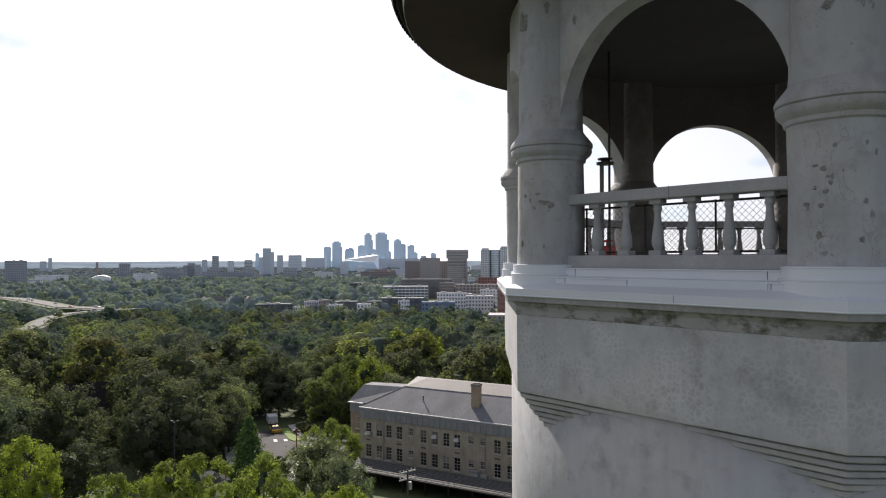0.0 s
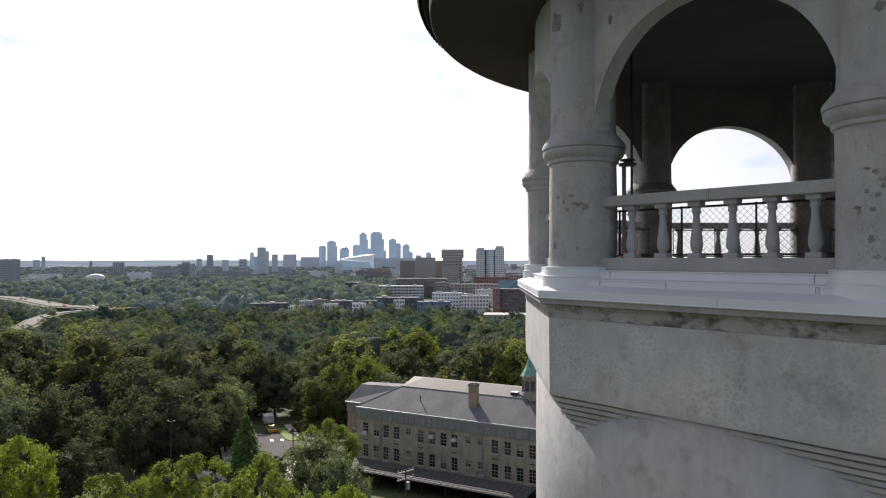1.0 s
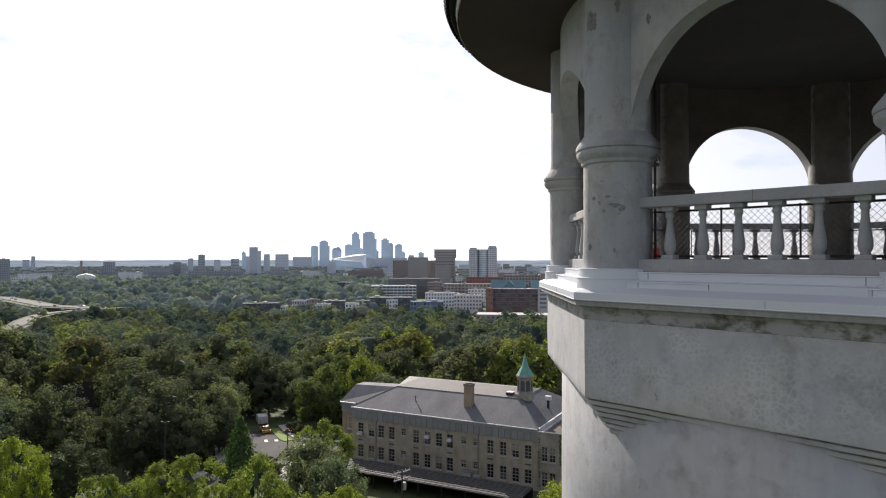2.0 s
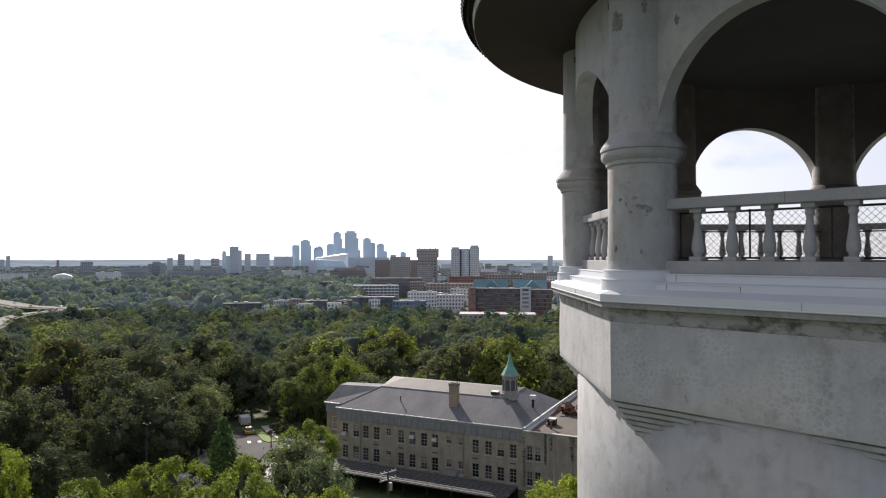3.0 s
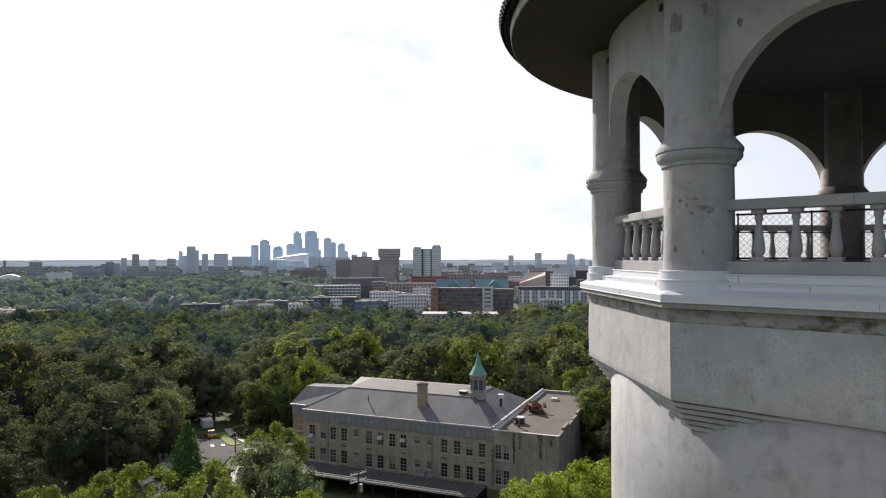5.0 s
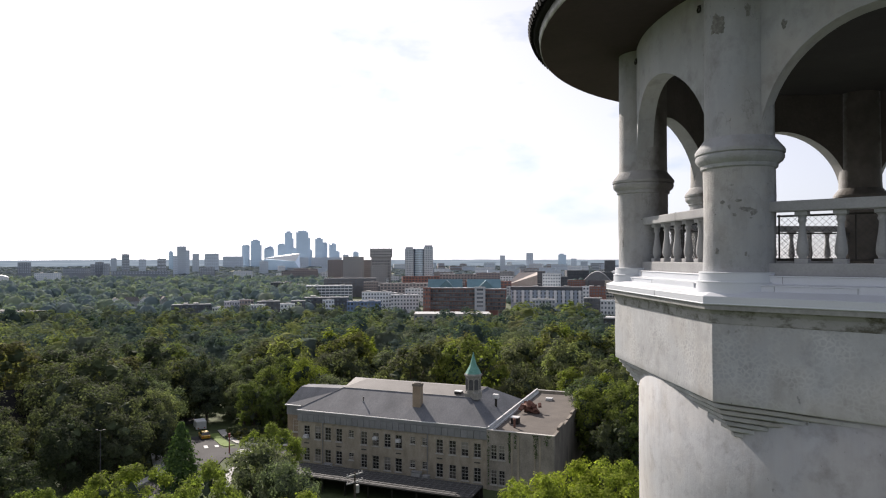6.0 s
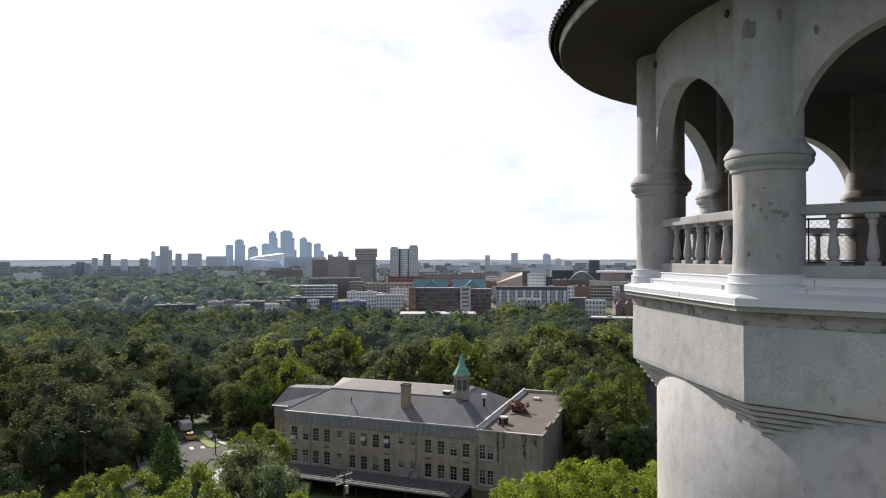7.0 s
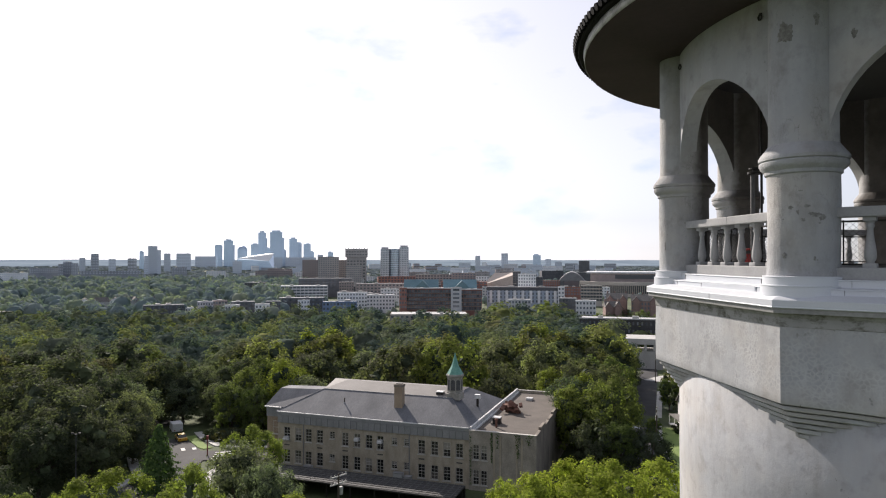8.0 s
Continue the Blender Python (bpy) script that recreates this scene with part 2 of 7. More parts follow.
RED = plain("red_paint", (0.35, 0.02, 0.015), (0.5, 0.04, 0.025), 0.4, 0, 3, 30)
GRASS = plain("ground_cover", (0.022, 0.035, 0.010), (0.075, 0.10, 0.03), 0.95, 0, 0.05, 0.7, 0.5, 0.3)
ASPHALT = plain("asphalt", (0.048, 0.047, 0.048), (0.075, 0.074, 0.076), 0.9, 0, 0.15, 6, 0.2, 0.01)
ASPHALT.node_tree.nodes["Principled BSDF"].inputs["Specular IOR Level"].default_value = 0.15
LAWN = plain("mown_grass", (0.10, 0.16, 0.03), (0.17, 0.235, 0.05), 0.95, 0, 0.2, 8, 0.6, 0.05)
BARK = plain("bark", (0.05, 0.04, 0.03), (0.11, 0.09, 0.07), 0.95, 0, 3, 20, 0.6, 0.03, (1, 1, 0.25))
LEAF_OAK = leaf_material("oak_leaves", (0.066, 0.072, 0.046), (0.121, 0.124, 0.078))
# filler for the crowns' insides, darker than most leaves and letting no light through
LEAF_INNER = leaf_material("opaque_crown_fill", (0.055, 0.070, 0.046), (0.082, 0.098, 0.064), 0.0, 0.6, 0.0)
LEAF_MAPLE = leaf_material("maple_leaves", (0.094, 0.114, 0.038), (0.164, 0.184, 0.062))
# nearest maples: sunshine put into a brighter leaf colour
LEAF_BRIGHT = leaf_material("sunlit_maple_leaves", (0.154, 0.188, 0.034), (0.298, 0.318, 0.058), 0.0, 0.35)
LEAF_FRESH = leaf_material("fresh_maple_leaves", (0.125, 0.156, 0.039), (0.239, 0.262, 0.065), 0.0, 0.45)
LEAF_GREY = leaf_material("ash_leaves", (0.108, 0.119, 0.078), (0.185, 0.196, 0.126))
LEAF_FIR = leaf_material("fir_needles", (0.034, 0.062, 0.030), (0.082, 0.125, 0.060), 0.0, 0.5, 0.35)
# woods beyond the school: haze put into paler, bluer leaf colours
LEAF_MIDDLE = leaf_material("haze_tinted_suburb_leaves", (0.188, 0.224, 0.236), (0.206, 0.242, 0.251), 15.0, 0.75, 0.3)
LEAF_DISTANT = leaf_material("haze_tinted_distant_leaves", (0.165, 0.195, 0.225), (0.180, 0.212, 0.24), 45.0, 0.3, 0.15)
LEAF_FAR = leaf_material("woodland_leaves", (0.108, 0.124, 0.108), (0.140, 0.158, 0.136), 13.0, 1.55, 0.30)
BRICK_STAIN = plain("stained_buff_brick", (0.20, 0.18, 0.145), (0.36, 0.325, 0.27), 0.92, 0, 0.5, 8, 0.25, 0.012, (1.0, 1.0, 0.6))
BRICK_BUFF = plain("buff_brick", (0.26, 0.225, 0.165), (0.41, 0.36, 0.28), 0.9, 0, 0.8, 9, 0.25, 0.012, (1.3, 1.3, 0.6))
BRICK_YELLOW = plain("yellow_brick", (0.235, 0.178, 0.125), (0.34, 0.262, 0.185), 0.9, 0, 0.5, 9, 0.2, 0.01)
SLATE = plain("grey_roofing", (0.072, 0.077, 0.086), (0.138, 0.142, 0.153), 0.85, 0, 0.22, 3.2, 0.4, 0.02, (1.6, 0.5, 1.0), shade=0.24)
METAL_PANEL = plain("blue_grey_metal", (0.20, 0.205, 0.205), (0.27, 0.272, 0.268), 0.6, 0.1, 0.6, 8, 0.05, 0.004, per_object=0.12)
GUTTER = plain("white_gutter", (0.42, 0.42, 0.405), (0.66, 0.66, 0.645), 0.5, 0, 1, 12, 0.05, 0.003)
BRICK_DARK = plain("dark_stained_brick", (0.10, 0.085, 0.068), (0.24, 0.205, 0.165), 0.92, 0, 0.45, 7, 0.25, 0.012, (1, 1, 0.5))
GRAVEL_ROOF = plain("gravel_roof", (0.072, 0.060, 0.050), (0.114, 0.096, 0.081), 0.95, 0, 0.3, 10, 0.5, 0.02)
COPPER = plain("verdigris_copper", (0.085, 0.235, 0.185), (0.16, 0.35, 0.285), 0.7, 0.1, 1.5, 14, 0.1, 0.005)
CUPOLA = plain("grey_painted_wood", (0.30, 0.30, 0.28), (0.42, 0.42, 0.40), 0.7, 0, 2, 20, 0.1, 0.005)
WINDOW_FRAME = plain("window_paint", (0.40, 0.385, 0.34), (0.52, 0.50, 0.45), 0.6, 0, 2, 20, 0.05, 0.003)
CUPOLA_WOOD = plain("weathered_cupola_wood", (0.20, 0.19, 0.165), (0.32, 0.305, 0.27), 0.75, 0, 2, 20, 0.1, 0.005)
STONE = plain("limestone_sill", (0.38, 0.36, 0.32), (0.48, 0.46, 0.42), 0.85, 0, 1, 15, 0.1, 0.005)
def school_glass():
    """Sash glass; some panes have pale blinds close behind them."""
    m, n, l, b = material("sash_glass", 0.1)
    oi = n.new("ShaderNodeObjectInfo")
    r = ramp_node(n, l, oi.outputs["Random"], [(0, (0.012, 0.013, 0.014)), (0.55, (0.035, 0.033, 0.03)), (0.8, (0.11, 0.10, 0.088)), (1, (0.27, 0.25, 0.22))])
    l.new(r.outputs["Color"], b.inputs["Base Color"])
    return m


GLASS = school_glass()
WHITE = plain("white_paint", (0.70, 0.70, 0.69), (0.80, 0.80, 0.79), 0.5, 0, 1, 10, 0.03, 0.003)


# ---------------------------------------------------------------- mesh helpers
def link_mesh(name, me, mat, parent=None, label="", smooth=False):
    if mat and not me.materials:
        me.materials.append(mat)
    if smooth:
        me.polygons.foreach_set("use_smooth", [True] * len(me.polygons))
    ob = new(name, me)
    if parent:
        ob.parent = parent
    if label:
        ob["label"] = label
    return ob


def to_mesh(name, bm):
    me = bpy.data.meshes.new(name)
    bmesh.ops.recalc_face_normals(bm, faces=bm.faces)
    bm.to_mesh(me)
    bm.free()
    return me


def part(name, bm, mat, parent=None, label="", smooth=False):
    return link_mesh(name, to_mesh(name, bm), mat, parent, label, smooth)


def shared(name, me, mat, parent, m):
    ob = link_mesh(name, me, mat, parent)
    ob.matrix_local = m
    return ob


def thing(name, m, label, category, group="", kind=""):
    ob = new(name)
    ob.matrix_world = m
    ob.empty_display_size = 0.5
    return tagged(ob, label, category, group, kind)


def add_box(bm, x0, x1, y0, y1, z0, z1, bevel=0.0, m=None):
    vs = [bm.verts.new((x, y, z)) for z in (z0, z1) for y in (y0, y1) for x in (x0, x1)]
    fs = [bm.faces.new([vs[i] for i in f]) for f in ((0, 2, 3, 1), (4, 5, 7, 6), (0, 1, 5, 4), (2, 6, 7, 3), (0, 4, 6, 2), (1, 3, 7, 5))]
    if m is not None:
        bmesh.ops.transform(bm, matrix=m, verts=vs)
    if bevel:
        edges = list({e for f in fs for e in f.edges})
        bmesh.ops.bevel(bm, geom=edges, offset=bevel, segments=2, affect="EDGES", profile=0.6)
    return vs


def box(x0, x1, y0, y1, z0, z1, bevel=0.0):
    bm = bmesh.new()
    add_box(bm, x0, x1, y0, y1, z0, z1, bevel)
    return bm


def add_lathe(bm, profile, n=24, centre=(0, 0), start=0.0, closed_top=True, closed_bottom=True, wobble=0.0, rough_r=0.0):
    """Turns (radius, z) pairs round a vertical axis."""
    rings = []
    for r, z in profile:
        ring = []
        for i in range(n):
            a = start + math.tau * i / n
            rr = r
            if rough_r:
                rr += rough_r * noise.noise(Vector((math.cos(a) * r * 2.1 + centre[0], math.sin(a) * r * 2.1 + centre[1], z * 2.1)))
            ring.append(bm.verts.new((centre[0] + rr * math.cos(a), centre[1] + rr * math.sin(a), z)))
        rings.append(ring)
    for a, b in zip(rings, rings[1:]):
        for i in range(n):
            bm.faces.new((a[i], a[(i + 1) % n], b[(i + 1) % n], b[i]))
    if closed_bottom:
        bm.faces.new(rings[0][::-1])
    if closed_top:
        bm.faces.new(rings[-1])


def lathe(profile, n=24, **kw):
    bm = bmesh.new()
    add_lathe(bm, profile, n, **kw)
    return bm


def add_tube(bm, a, b, r0, r1=None, n=6):
    a, b = Vector(a), Vector(b)
    r1 = r0 if r1 is None else r1
    q = (b - a).to_track_quat("Z", "Y")
    rings = [[bm.verts.new(p + q @ Vector((r * math.cos(math.tau * i / n), r * math.sin(math.tau * i / n), 0))) for i in range(n)] for p, r in ((a, r0), (b, r1))]
    for i in range(n):
        bm.faces.new((rings[0][i], rings[0][(i + 1) % n], rings[1][(i + 1) % n], rings[1][i]))
    bm.faces.new(rings[0][::-1])
    bm.faces.new(rings[1])


def arrays_mesh(name, verts, quads, hue=None):
    me = bpy.data.meshes.new(name)
    k = quads.shape[1]
    me.vertices.add(len(verts))
    me.vertices.foreach_set("co", np.asarray(verts, dtype=np.float32).ravel())
    me.loops.add(quads.size)
    me.loops.foreach_set("vertex_index", quads.ravel().astype(np.int32))
    me.polygons.add(len(quads))
    me.polygons.foreach_set("loop_start", np.arange(0, quads.size, k, dtype=np.int32))
    me.update(calc_edges=True)
    if hue is not None:
        me.attributes.new("hue", "FLOAT", "POINT").data.foreach_set("value", np.asarray(hue, dtype=np.float32))
    me.validate()
    return me


def smoothstep(a, b, x):
    t = min(1, max(0, (x - a) / (b - a)))
    return t * t * (3 - 2 * t)


def leaf_tris(rng, centres, normals, size, jitter=0.38):
    """One leaf spray, a bent triangle, at each centre."""
    n = len(centres)
    d = normals + rng.normal(0, jitter, (n, 3))
    d /= np.linalg.norm(d, axis=1, keepdims=True) + 1e-9
    t = np.cross(d, rng.normal(0, 1, (n, 3)))
    t /= np.linalg.norm(t, axis=1, keepdims=True) + 1e-9
    b = np.cross(d, t)
    s = (size * rng.uniform(0.55, 1.4, n))[:, None]
    v = np.stack([centres + t * s, centres - t * s * 0.6 + b * s * 0.75, centres - t * s * 0.6 - b * s * 0.75], axis=1).reshape(-1, 3)
    return v, np.arange(3 * n).reshape(-1, 3)


# ---------------------------------------------------------------- ground
TX, TY = 5.471, 9.981           # the tower's axis


def ground_z(x, y):
    r = math.hypot(x - TX, y - TY)
    z = 9 * (1 - smoothstep(14, 82, r)) - 3 * smoothstep(112, 165, r) - 17 * smoothstep(180, 470, r)
    return z + 0.5 * noise.noise(Vector((x / 40, y / 40, 0))) * smoothstep(40, 120, r) * (1 if r > 150 else 0.3) - 0.5 * smoothstep(75, 100, r)


def build_ground():
    radii = [0, 8, 16, 26, 38, 50, 64, 80, 96, 112, 128, 146, 165, 190, 220, 260, 310, 370, 440, 530, 640, 780, 950, 1200, 1500, 1900, 2400, 3000, 3700, 4400, 5600]
    n, bm, rings = 96, bmesh.new(), []
    for r in radii[1:]:
        rings.append([bm.verts.new((TX + r * math.cos(math.tau * i / n), TY + r * math.sin(math.tau * i / n),
                                    ground_z(TX + r * math.cos(math.tau * i / n), TY + r * math.sin(math.tau * i / n)))) for i in range(n)])
    c = bm.verts.new((TX, TY, ground_z(TX, TY)))
    for i in range(n):
        bm.faces.new((c, rings[0][i], rings[0][(i + 1) % n]))
    for a, b in zip(rings, rings[1:]):
        for i in range(n):
            bm.faces.new((a[i], b[i], b[(i + 1) % n], a[(i + 1) % n]))
    tagged(part("ground", bm, GRASS, smooth=True), "dark leafy ground under the trees and the city", "ground", kind="structure")


build_ground()

# ---------------------------------------------------------------- the water tower
PHI = 244.522                   # bearing of one corner of the octagon
DECK = 35.88
tower = thing("water_tower", pose(TX, TY, 0), "round white stucco water tower with an arcaded lookout and octagonal parapet", "water tower")


def octagon(bm, rings, cap=False, n=1, rough=0.0):
    """A loft through octagons given as (corner radius, z); n pieces to a side, hand-trowelled by rough metres."""
    loops = []
    for r, z in rings:
        c = [Vector((r * math.cos(radians(PHI - 45 * k)), r * math.sin(radians(PHI - 45 * k)), z)) for k in range(8)]
        loop = []
        for k in range(8):
            for i in range(n):
                p = c[k].lerp(c[(k + 1) % 8], i / n)
                if rough:
                    d = noise.noise(p * 1.7) + 0.6 * noise.noise(p * 6.0)
                    p += Vector((p.x, p.y, 0)).normalized() * d * rough + Vector((0, 0, 0.5 * rough * noise.noise(p * 3.1 + Vector((9, 4, 2)))))
                loop.append(bm.verts.new(p))
        loops.append(loop)
    m = 8 * n
    for a, b in zip(loops, loops[1:]):
        for i in range(m):
            bm.faces.new((a[i], a[(i + 1) % m], b[(i + 1) % m], b[i]))
    if cap:
        bm.faces.new(loops[0])
        bm.faces.new(loops[-1][::-1])


def trowelled(ob):
    """Smooth faces with crisp corners."""
    ob.data.polygons.foreach_set("use_smooth", [True] * len(ob.data.polygons))
    ob.data.set_sharp_from_angle(angle=radians(24))


def bay(k):
    """The frame of bay k, between corners k and k + 1: x along the chord, y outwards."""
    return pose(0, 0, 0, 0, 0, PHI - 45 * k - 22.5 - 90)


def corner(k):
    return pose(0, 0, 0, 0, 0, PHI - 45 * k) @ pose(4.338, 0, 0)


def build_tower():
    g = ground_z(TX, TY) - 0.6
    part("shaft", lathe([(4.6, g), (4.6, g + 1.4), (4.42, g + 1.6)] + [(4.42, g + 1.6 + i * 1.2) for i in range(1, 20)] + [(4.42, 34.9)], 96, rough_r=0.02), STUCCO, tower, smooth=True)
    bm = bmesh.new()
    octagon(bm, [(4.795, 34.333), (4.814, 34.340), (4.82, 34.355)] + [(4.82, 34.355 + 0.094 * i) for i in range(1, 10)] + [(4.82, 35.295), (4.816, 35.30)], True, 32, 0.007)
    trowelled(part("parapet_block", bm, CRACKLED, tower))
    for i in range(6):
        bm = bmesh.new()
        r = 4.765 - 0.062 * i
        octagon(bm, [(r - 0.02, 34.333 - 0.078 * (i + 1)), (r, 34.333 - 0.078 * (i + 1) + 0.012), (r, 34.333 - 0.078 * i - 0.026), (r - 0.010, 34.333 - 0.078 * i - 0.020), (r - 0.075, 34.333 - 0.078 * i - 0.017), (r - 0.075, 34.333 - 0.078 * i)], True, 32, 0.010)
        trowelled(part("corbel_course", bm, STUCCO, tower))
    bm = bmesh.new()
    octagon(bm, [(4.818, 35.297), (4.826, 35.302), (4.832, 35.41), (4.86, 35.45), (4.91, 35.475)], True, 32, 0.006)
    trowelled(part("cornice", bm, CORNICE, tower, "mossy grey cement cornice"))
    bm = bmesh.new()
    octagon(bm, [(4.88, 35.474), (4.947, 35.4745), (4.951, 35.531)], cap=True)
    part("drip_lip", bm, plain("dull_zinc", (0.20, 0.20, 0.195), (0.29, 0.29, 0.285), 0.7, 0, 2, 20, 0.1, 0.004), tower, "dull grey metal drip lip")
    bm = bmesh.new()
    octagon(bm, [(4.90, 35.531), (4.955, 35.532), (4.974, 35.538), (4.979, 35.546), (4.974, 35.556), (4.974, 35.633), (4.965, 35.64), (4.80, 35.70)], cap=True)
    part("ledge_flashing", bm, FLASHING, tower, "white painted metal ledge flashing")
    bm = bmesh.new()
    octagon(bm, [(4.76, 35.66), (4.735, 35.69), (4.73, 35.762), (4.742, 35.765), (4.738, 35.775), (4.605, 35.79), (4.600, 35.872), (4.612, 35.875), (4.608, 35.885), (4.42, 35.893)], cap=True)
    part("step_flashing", bm, FLASHING, tower, "stepped white painted metal flashing")
    caulk = plain("dark_seam", (0.09, 0.09, 0.09), (0.16, 0.16, 0.16), 0.9, 0, 3, 30)
    apothem = math.cos(radians(22.5))
    flash_seams = [(x, 4.735 * apothem, 35.692, 35.768) for x in (-1.20, 0.32, 1.16)] + [(x, 4.606 * apothem, 35.792, 35.878) for x in (-1.12, 1.10)] + [(-0.35, 4.9745 * apothem, 35.556, 35.633)]
    for k in range(8):
        for x, y, z0, z1 in flash_seams:
            part("seam", box(x - 0.0016, x + 0.0016, y - 0.012, y + 0.0025, z0, z1), caulk, tower).matrix_local = bay(k)
        part("lap_plate", box(-1.17, 0.30, 4.735 * apothem - 0.01, 4.735 * apothem + 0.006, 35.688, 35.779, 0.002), FLASHING, tower).matrix_local = bay(k)
        part("joint", box(-1.2, 1.2, 4.735 * apothem - 0.02, 4.735 * apothem + 0.0035, 35.683, 35.688), caulk, tower).matrix_local = bay(k)
    bm = bmesh.new()
    octagon(bm, [(4.53, 35.84), (4.53, DECK + 0.01)], cap=True)
    part("deck_floor", bm, DECKING, tower)
    # engaged columns
    col = lathe([(0.43, DECK), (0.42, DECK + 0.05), (0.42, 36.1), (0.42, 36.35), (0.42, 36.6), (0.42, 36.85), (0.42, 37.19), (0.425, 37.22)], 40, rough_r=0.022)
    col_me = to_mesh("column", col)
    add = bmesh.new()
    add_lathe(add, [(0.425, 37.20), (0.445, 37.215), (0.45, 37.255), (0.495, 37.295), (0.512, 37.33), (0.512, 37.365), (0.50, 37.378), (0.52, 37.392), (0.522, 37.43), (0.505, 37.46), (0.44, 37.545), (0.412, 37.585)], 40, rough_r=0.022)
    collar_me = to_mesh("collar", add)
    up_me = to_mesh("upper_shaft", lathe([(0.412, 37.55), (0.405, 37.7), (0.40, 39.64)], 40, rough_r=0.016))
    base_me = to_mesh("base_flashing", lathe([(0.512, 35.62), (0.508, 35.798), (0.514, 35.80), (0.512, 35.811), (0.486, 35.815), (0.480, 35.908), (0.486, 35.911), (0.483, 35.922), (0.43, 35.926)], 40))
    for k in range(8):
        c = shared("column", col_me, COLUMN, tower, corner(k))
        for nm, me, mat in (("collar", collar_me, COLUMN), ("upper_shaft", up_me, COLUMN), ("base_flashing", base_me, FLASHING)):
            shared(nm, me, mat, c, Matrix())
        for me in (col_me, collar_me, up_me, base_me):
            me.polygons.foreach_set("use_smooth", [True] * len(me.polygons))
            me.set_sharp_from_angle(angle=radians(32))
    # arched wall between the columns
    ro, ri, half, spring, top = 4.44, 4.17, 1.35, 37.48, 39.64
    bm = bmesh.new()
    def pt(s, r, z):
        return bm.verts.new((s, math.sqrt(r * r - s * s), z))
    ts = [math.pi * i / 32 for i in range(33)]
    arch = [(-half * math.cos(t), spring + half * math.sin(t) * 1.0) for t in ts]
    oa, oi_, ot, it = [], [], [], []
    for s, z in arch:
        oa.append(pt(s, ro, z)), oi_.append(pt(s, ri, z)), ot.append(pt(s, ro, top)), it.append(pt(s, ri, top))
    for i in range(32):
        bm.faces.new((oa[i], oa[i + 1], ot[i + 1], ot[i]))
        bm.faces.new((oi_[i + 1], oi_[i], it[i], it[i + 1]))
        bm.faces.new((oa[i + 1], oa[i], oi_[i], oi_[i + 1]))
    for side, i in ((-1, 0), (1, 32)):
        eo, ei = side * ro * math.sin(radians(22.4)), side * ri * math.sin(radians(22.4))
        lo, li = pt(side * half, ro, DECK), pt(side * half, ri, DECK)
        e = [pt(eo, ro, DECK), pt(ei, ri, DECK), pt(eo, ro, top), pt(ei, ri, top), pt(eo, ro, spring), pt(ei, ri, spring)]
        for f in ((lo, e[0], e[4], oa[i]), (oa[i], e[4], e[2], ot[i]), (li, oi_[i], e[5], e[1]), (oi_[i], it[i], e[3], e[5]), (lo, oa[i], oi_[i], li)):
            bm.faces.new(f)
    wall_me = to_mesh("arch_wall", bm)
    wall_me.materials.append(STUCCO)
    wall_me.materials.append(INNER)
    # inward faces get a darker colour that stands in for the lookout's shade
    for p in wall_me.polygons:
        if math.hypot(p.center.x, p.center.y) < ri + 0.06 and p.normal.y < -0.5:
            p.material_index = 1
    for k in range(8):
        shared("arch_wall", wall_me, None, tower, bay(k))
    # balustrades
    rail_me = to_mesh("rail", box(-1.30, 1.30, 3.93, 4.16, 36.65, 36.775, 0.014))
    curb_me = to_mesh("curb", box(-1.34, 1.34, 3.90, 4.17, DECK - 0.02, 36.035, 0.012))
    seam_me = to_mesh("seam", box(-0.062, -0.057, 3.92, 4.1618, 36.649, 36.7765))
    b = bmesh.new()
    add_lathe(b, [(0.052, 36.085), (0.043, 36.105), (0.056, 36.125), (0.065, 36.15), (0.068, 36.19), (0.064, 36.24), (0.053, 36.32), (0.042, 36.40), (0.036, 36.47), (0.035, 36.51),
                  (0.048, 36.53), (0.050, 36.55), (0.042, 36.565), (0.052, 36.59), (0.064, 36.60)], 14, centre=(0, 4.045))
    add_box(b, -0.074, 0.074, 3.97, 4.12, 36.03, 36.087, 0.008)
    add_box(b, -0.07, 0.07, 3.975, 4.115, 36.598, 36.655, 0.006)
    bal_me = to_mesh("baluster", b)
    fr = bmesh.new()
    for z in (36.06, 36.60):
        add_box(fr, -1.27, 1.27, 3.80, 3.83, z, z + 0.024)
    for x in (-1.27, -0.42, 0.42, 1.24):
        add_box(fr, x, x + 0.016, 3.805, 3.825, 36.06, 36.63)
    frame_me = to_mesh("iron_frame", fr)
    wr = bmesh.new()
    lo, hi, step = 36.08, 36.61, 0.075
    for sgn in (1, -1):
        x = -1.27 - 0.55
        while x < 1.27 + 0.55:
            x0, x1 = (x, x + (hi - lo)) if sgn > 0 else (x + (hi - lo), x)
            ends = []
            for xa, za, xb, zb in ((x0, lo, x1, hi),):
                t0 = max(0, min((-1.26 - xa) / (xb - xa), (1.26 - xa) / (xb - xa)))
                t1 = min(1, max((-1.26 - xa) / (xb - xa), (1.26 - xa) / (xb - xa)))
                if t1 - t0 > 0.02:
                    add_tube(wr, (xa + (xb - xa) * t0, 3.815 + 0.002 * sgn, za + (zb - za) * t0), (xa + (xb - xa) * t1, 3.815 + 0.002 * sgn, za + (zb - za) * t1), 0.0021, n=4)
            x += step
    wire_me = to_mesh("wire_mesh", wr)
    for k in range(8):
        rail = shared("balustrade", curb_me, RAILING, tower, bay(k))
        shared("rail", rail_me, RAILING, rail, Matrix())
        shared("seam", seam_me, caulk, rail, Matrix())
        for i in range(6):
            shared("baluster", bal_me, RAILING, rail, pose(-1.065 + 0.4 * i, 0, 0))
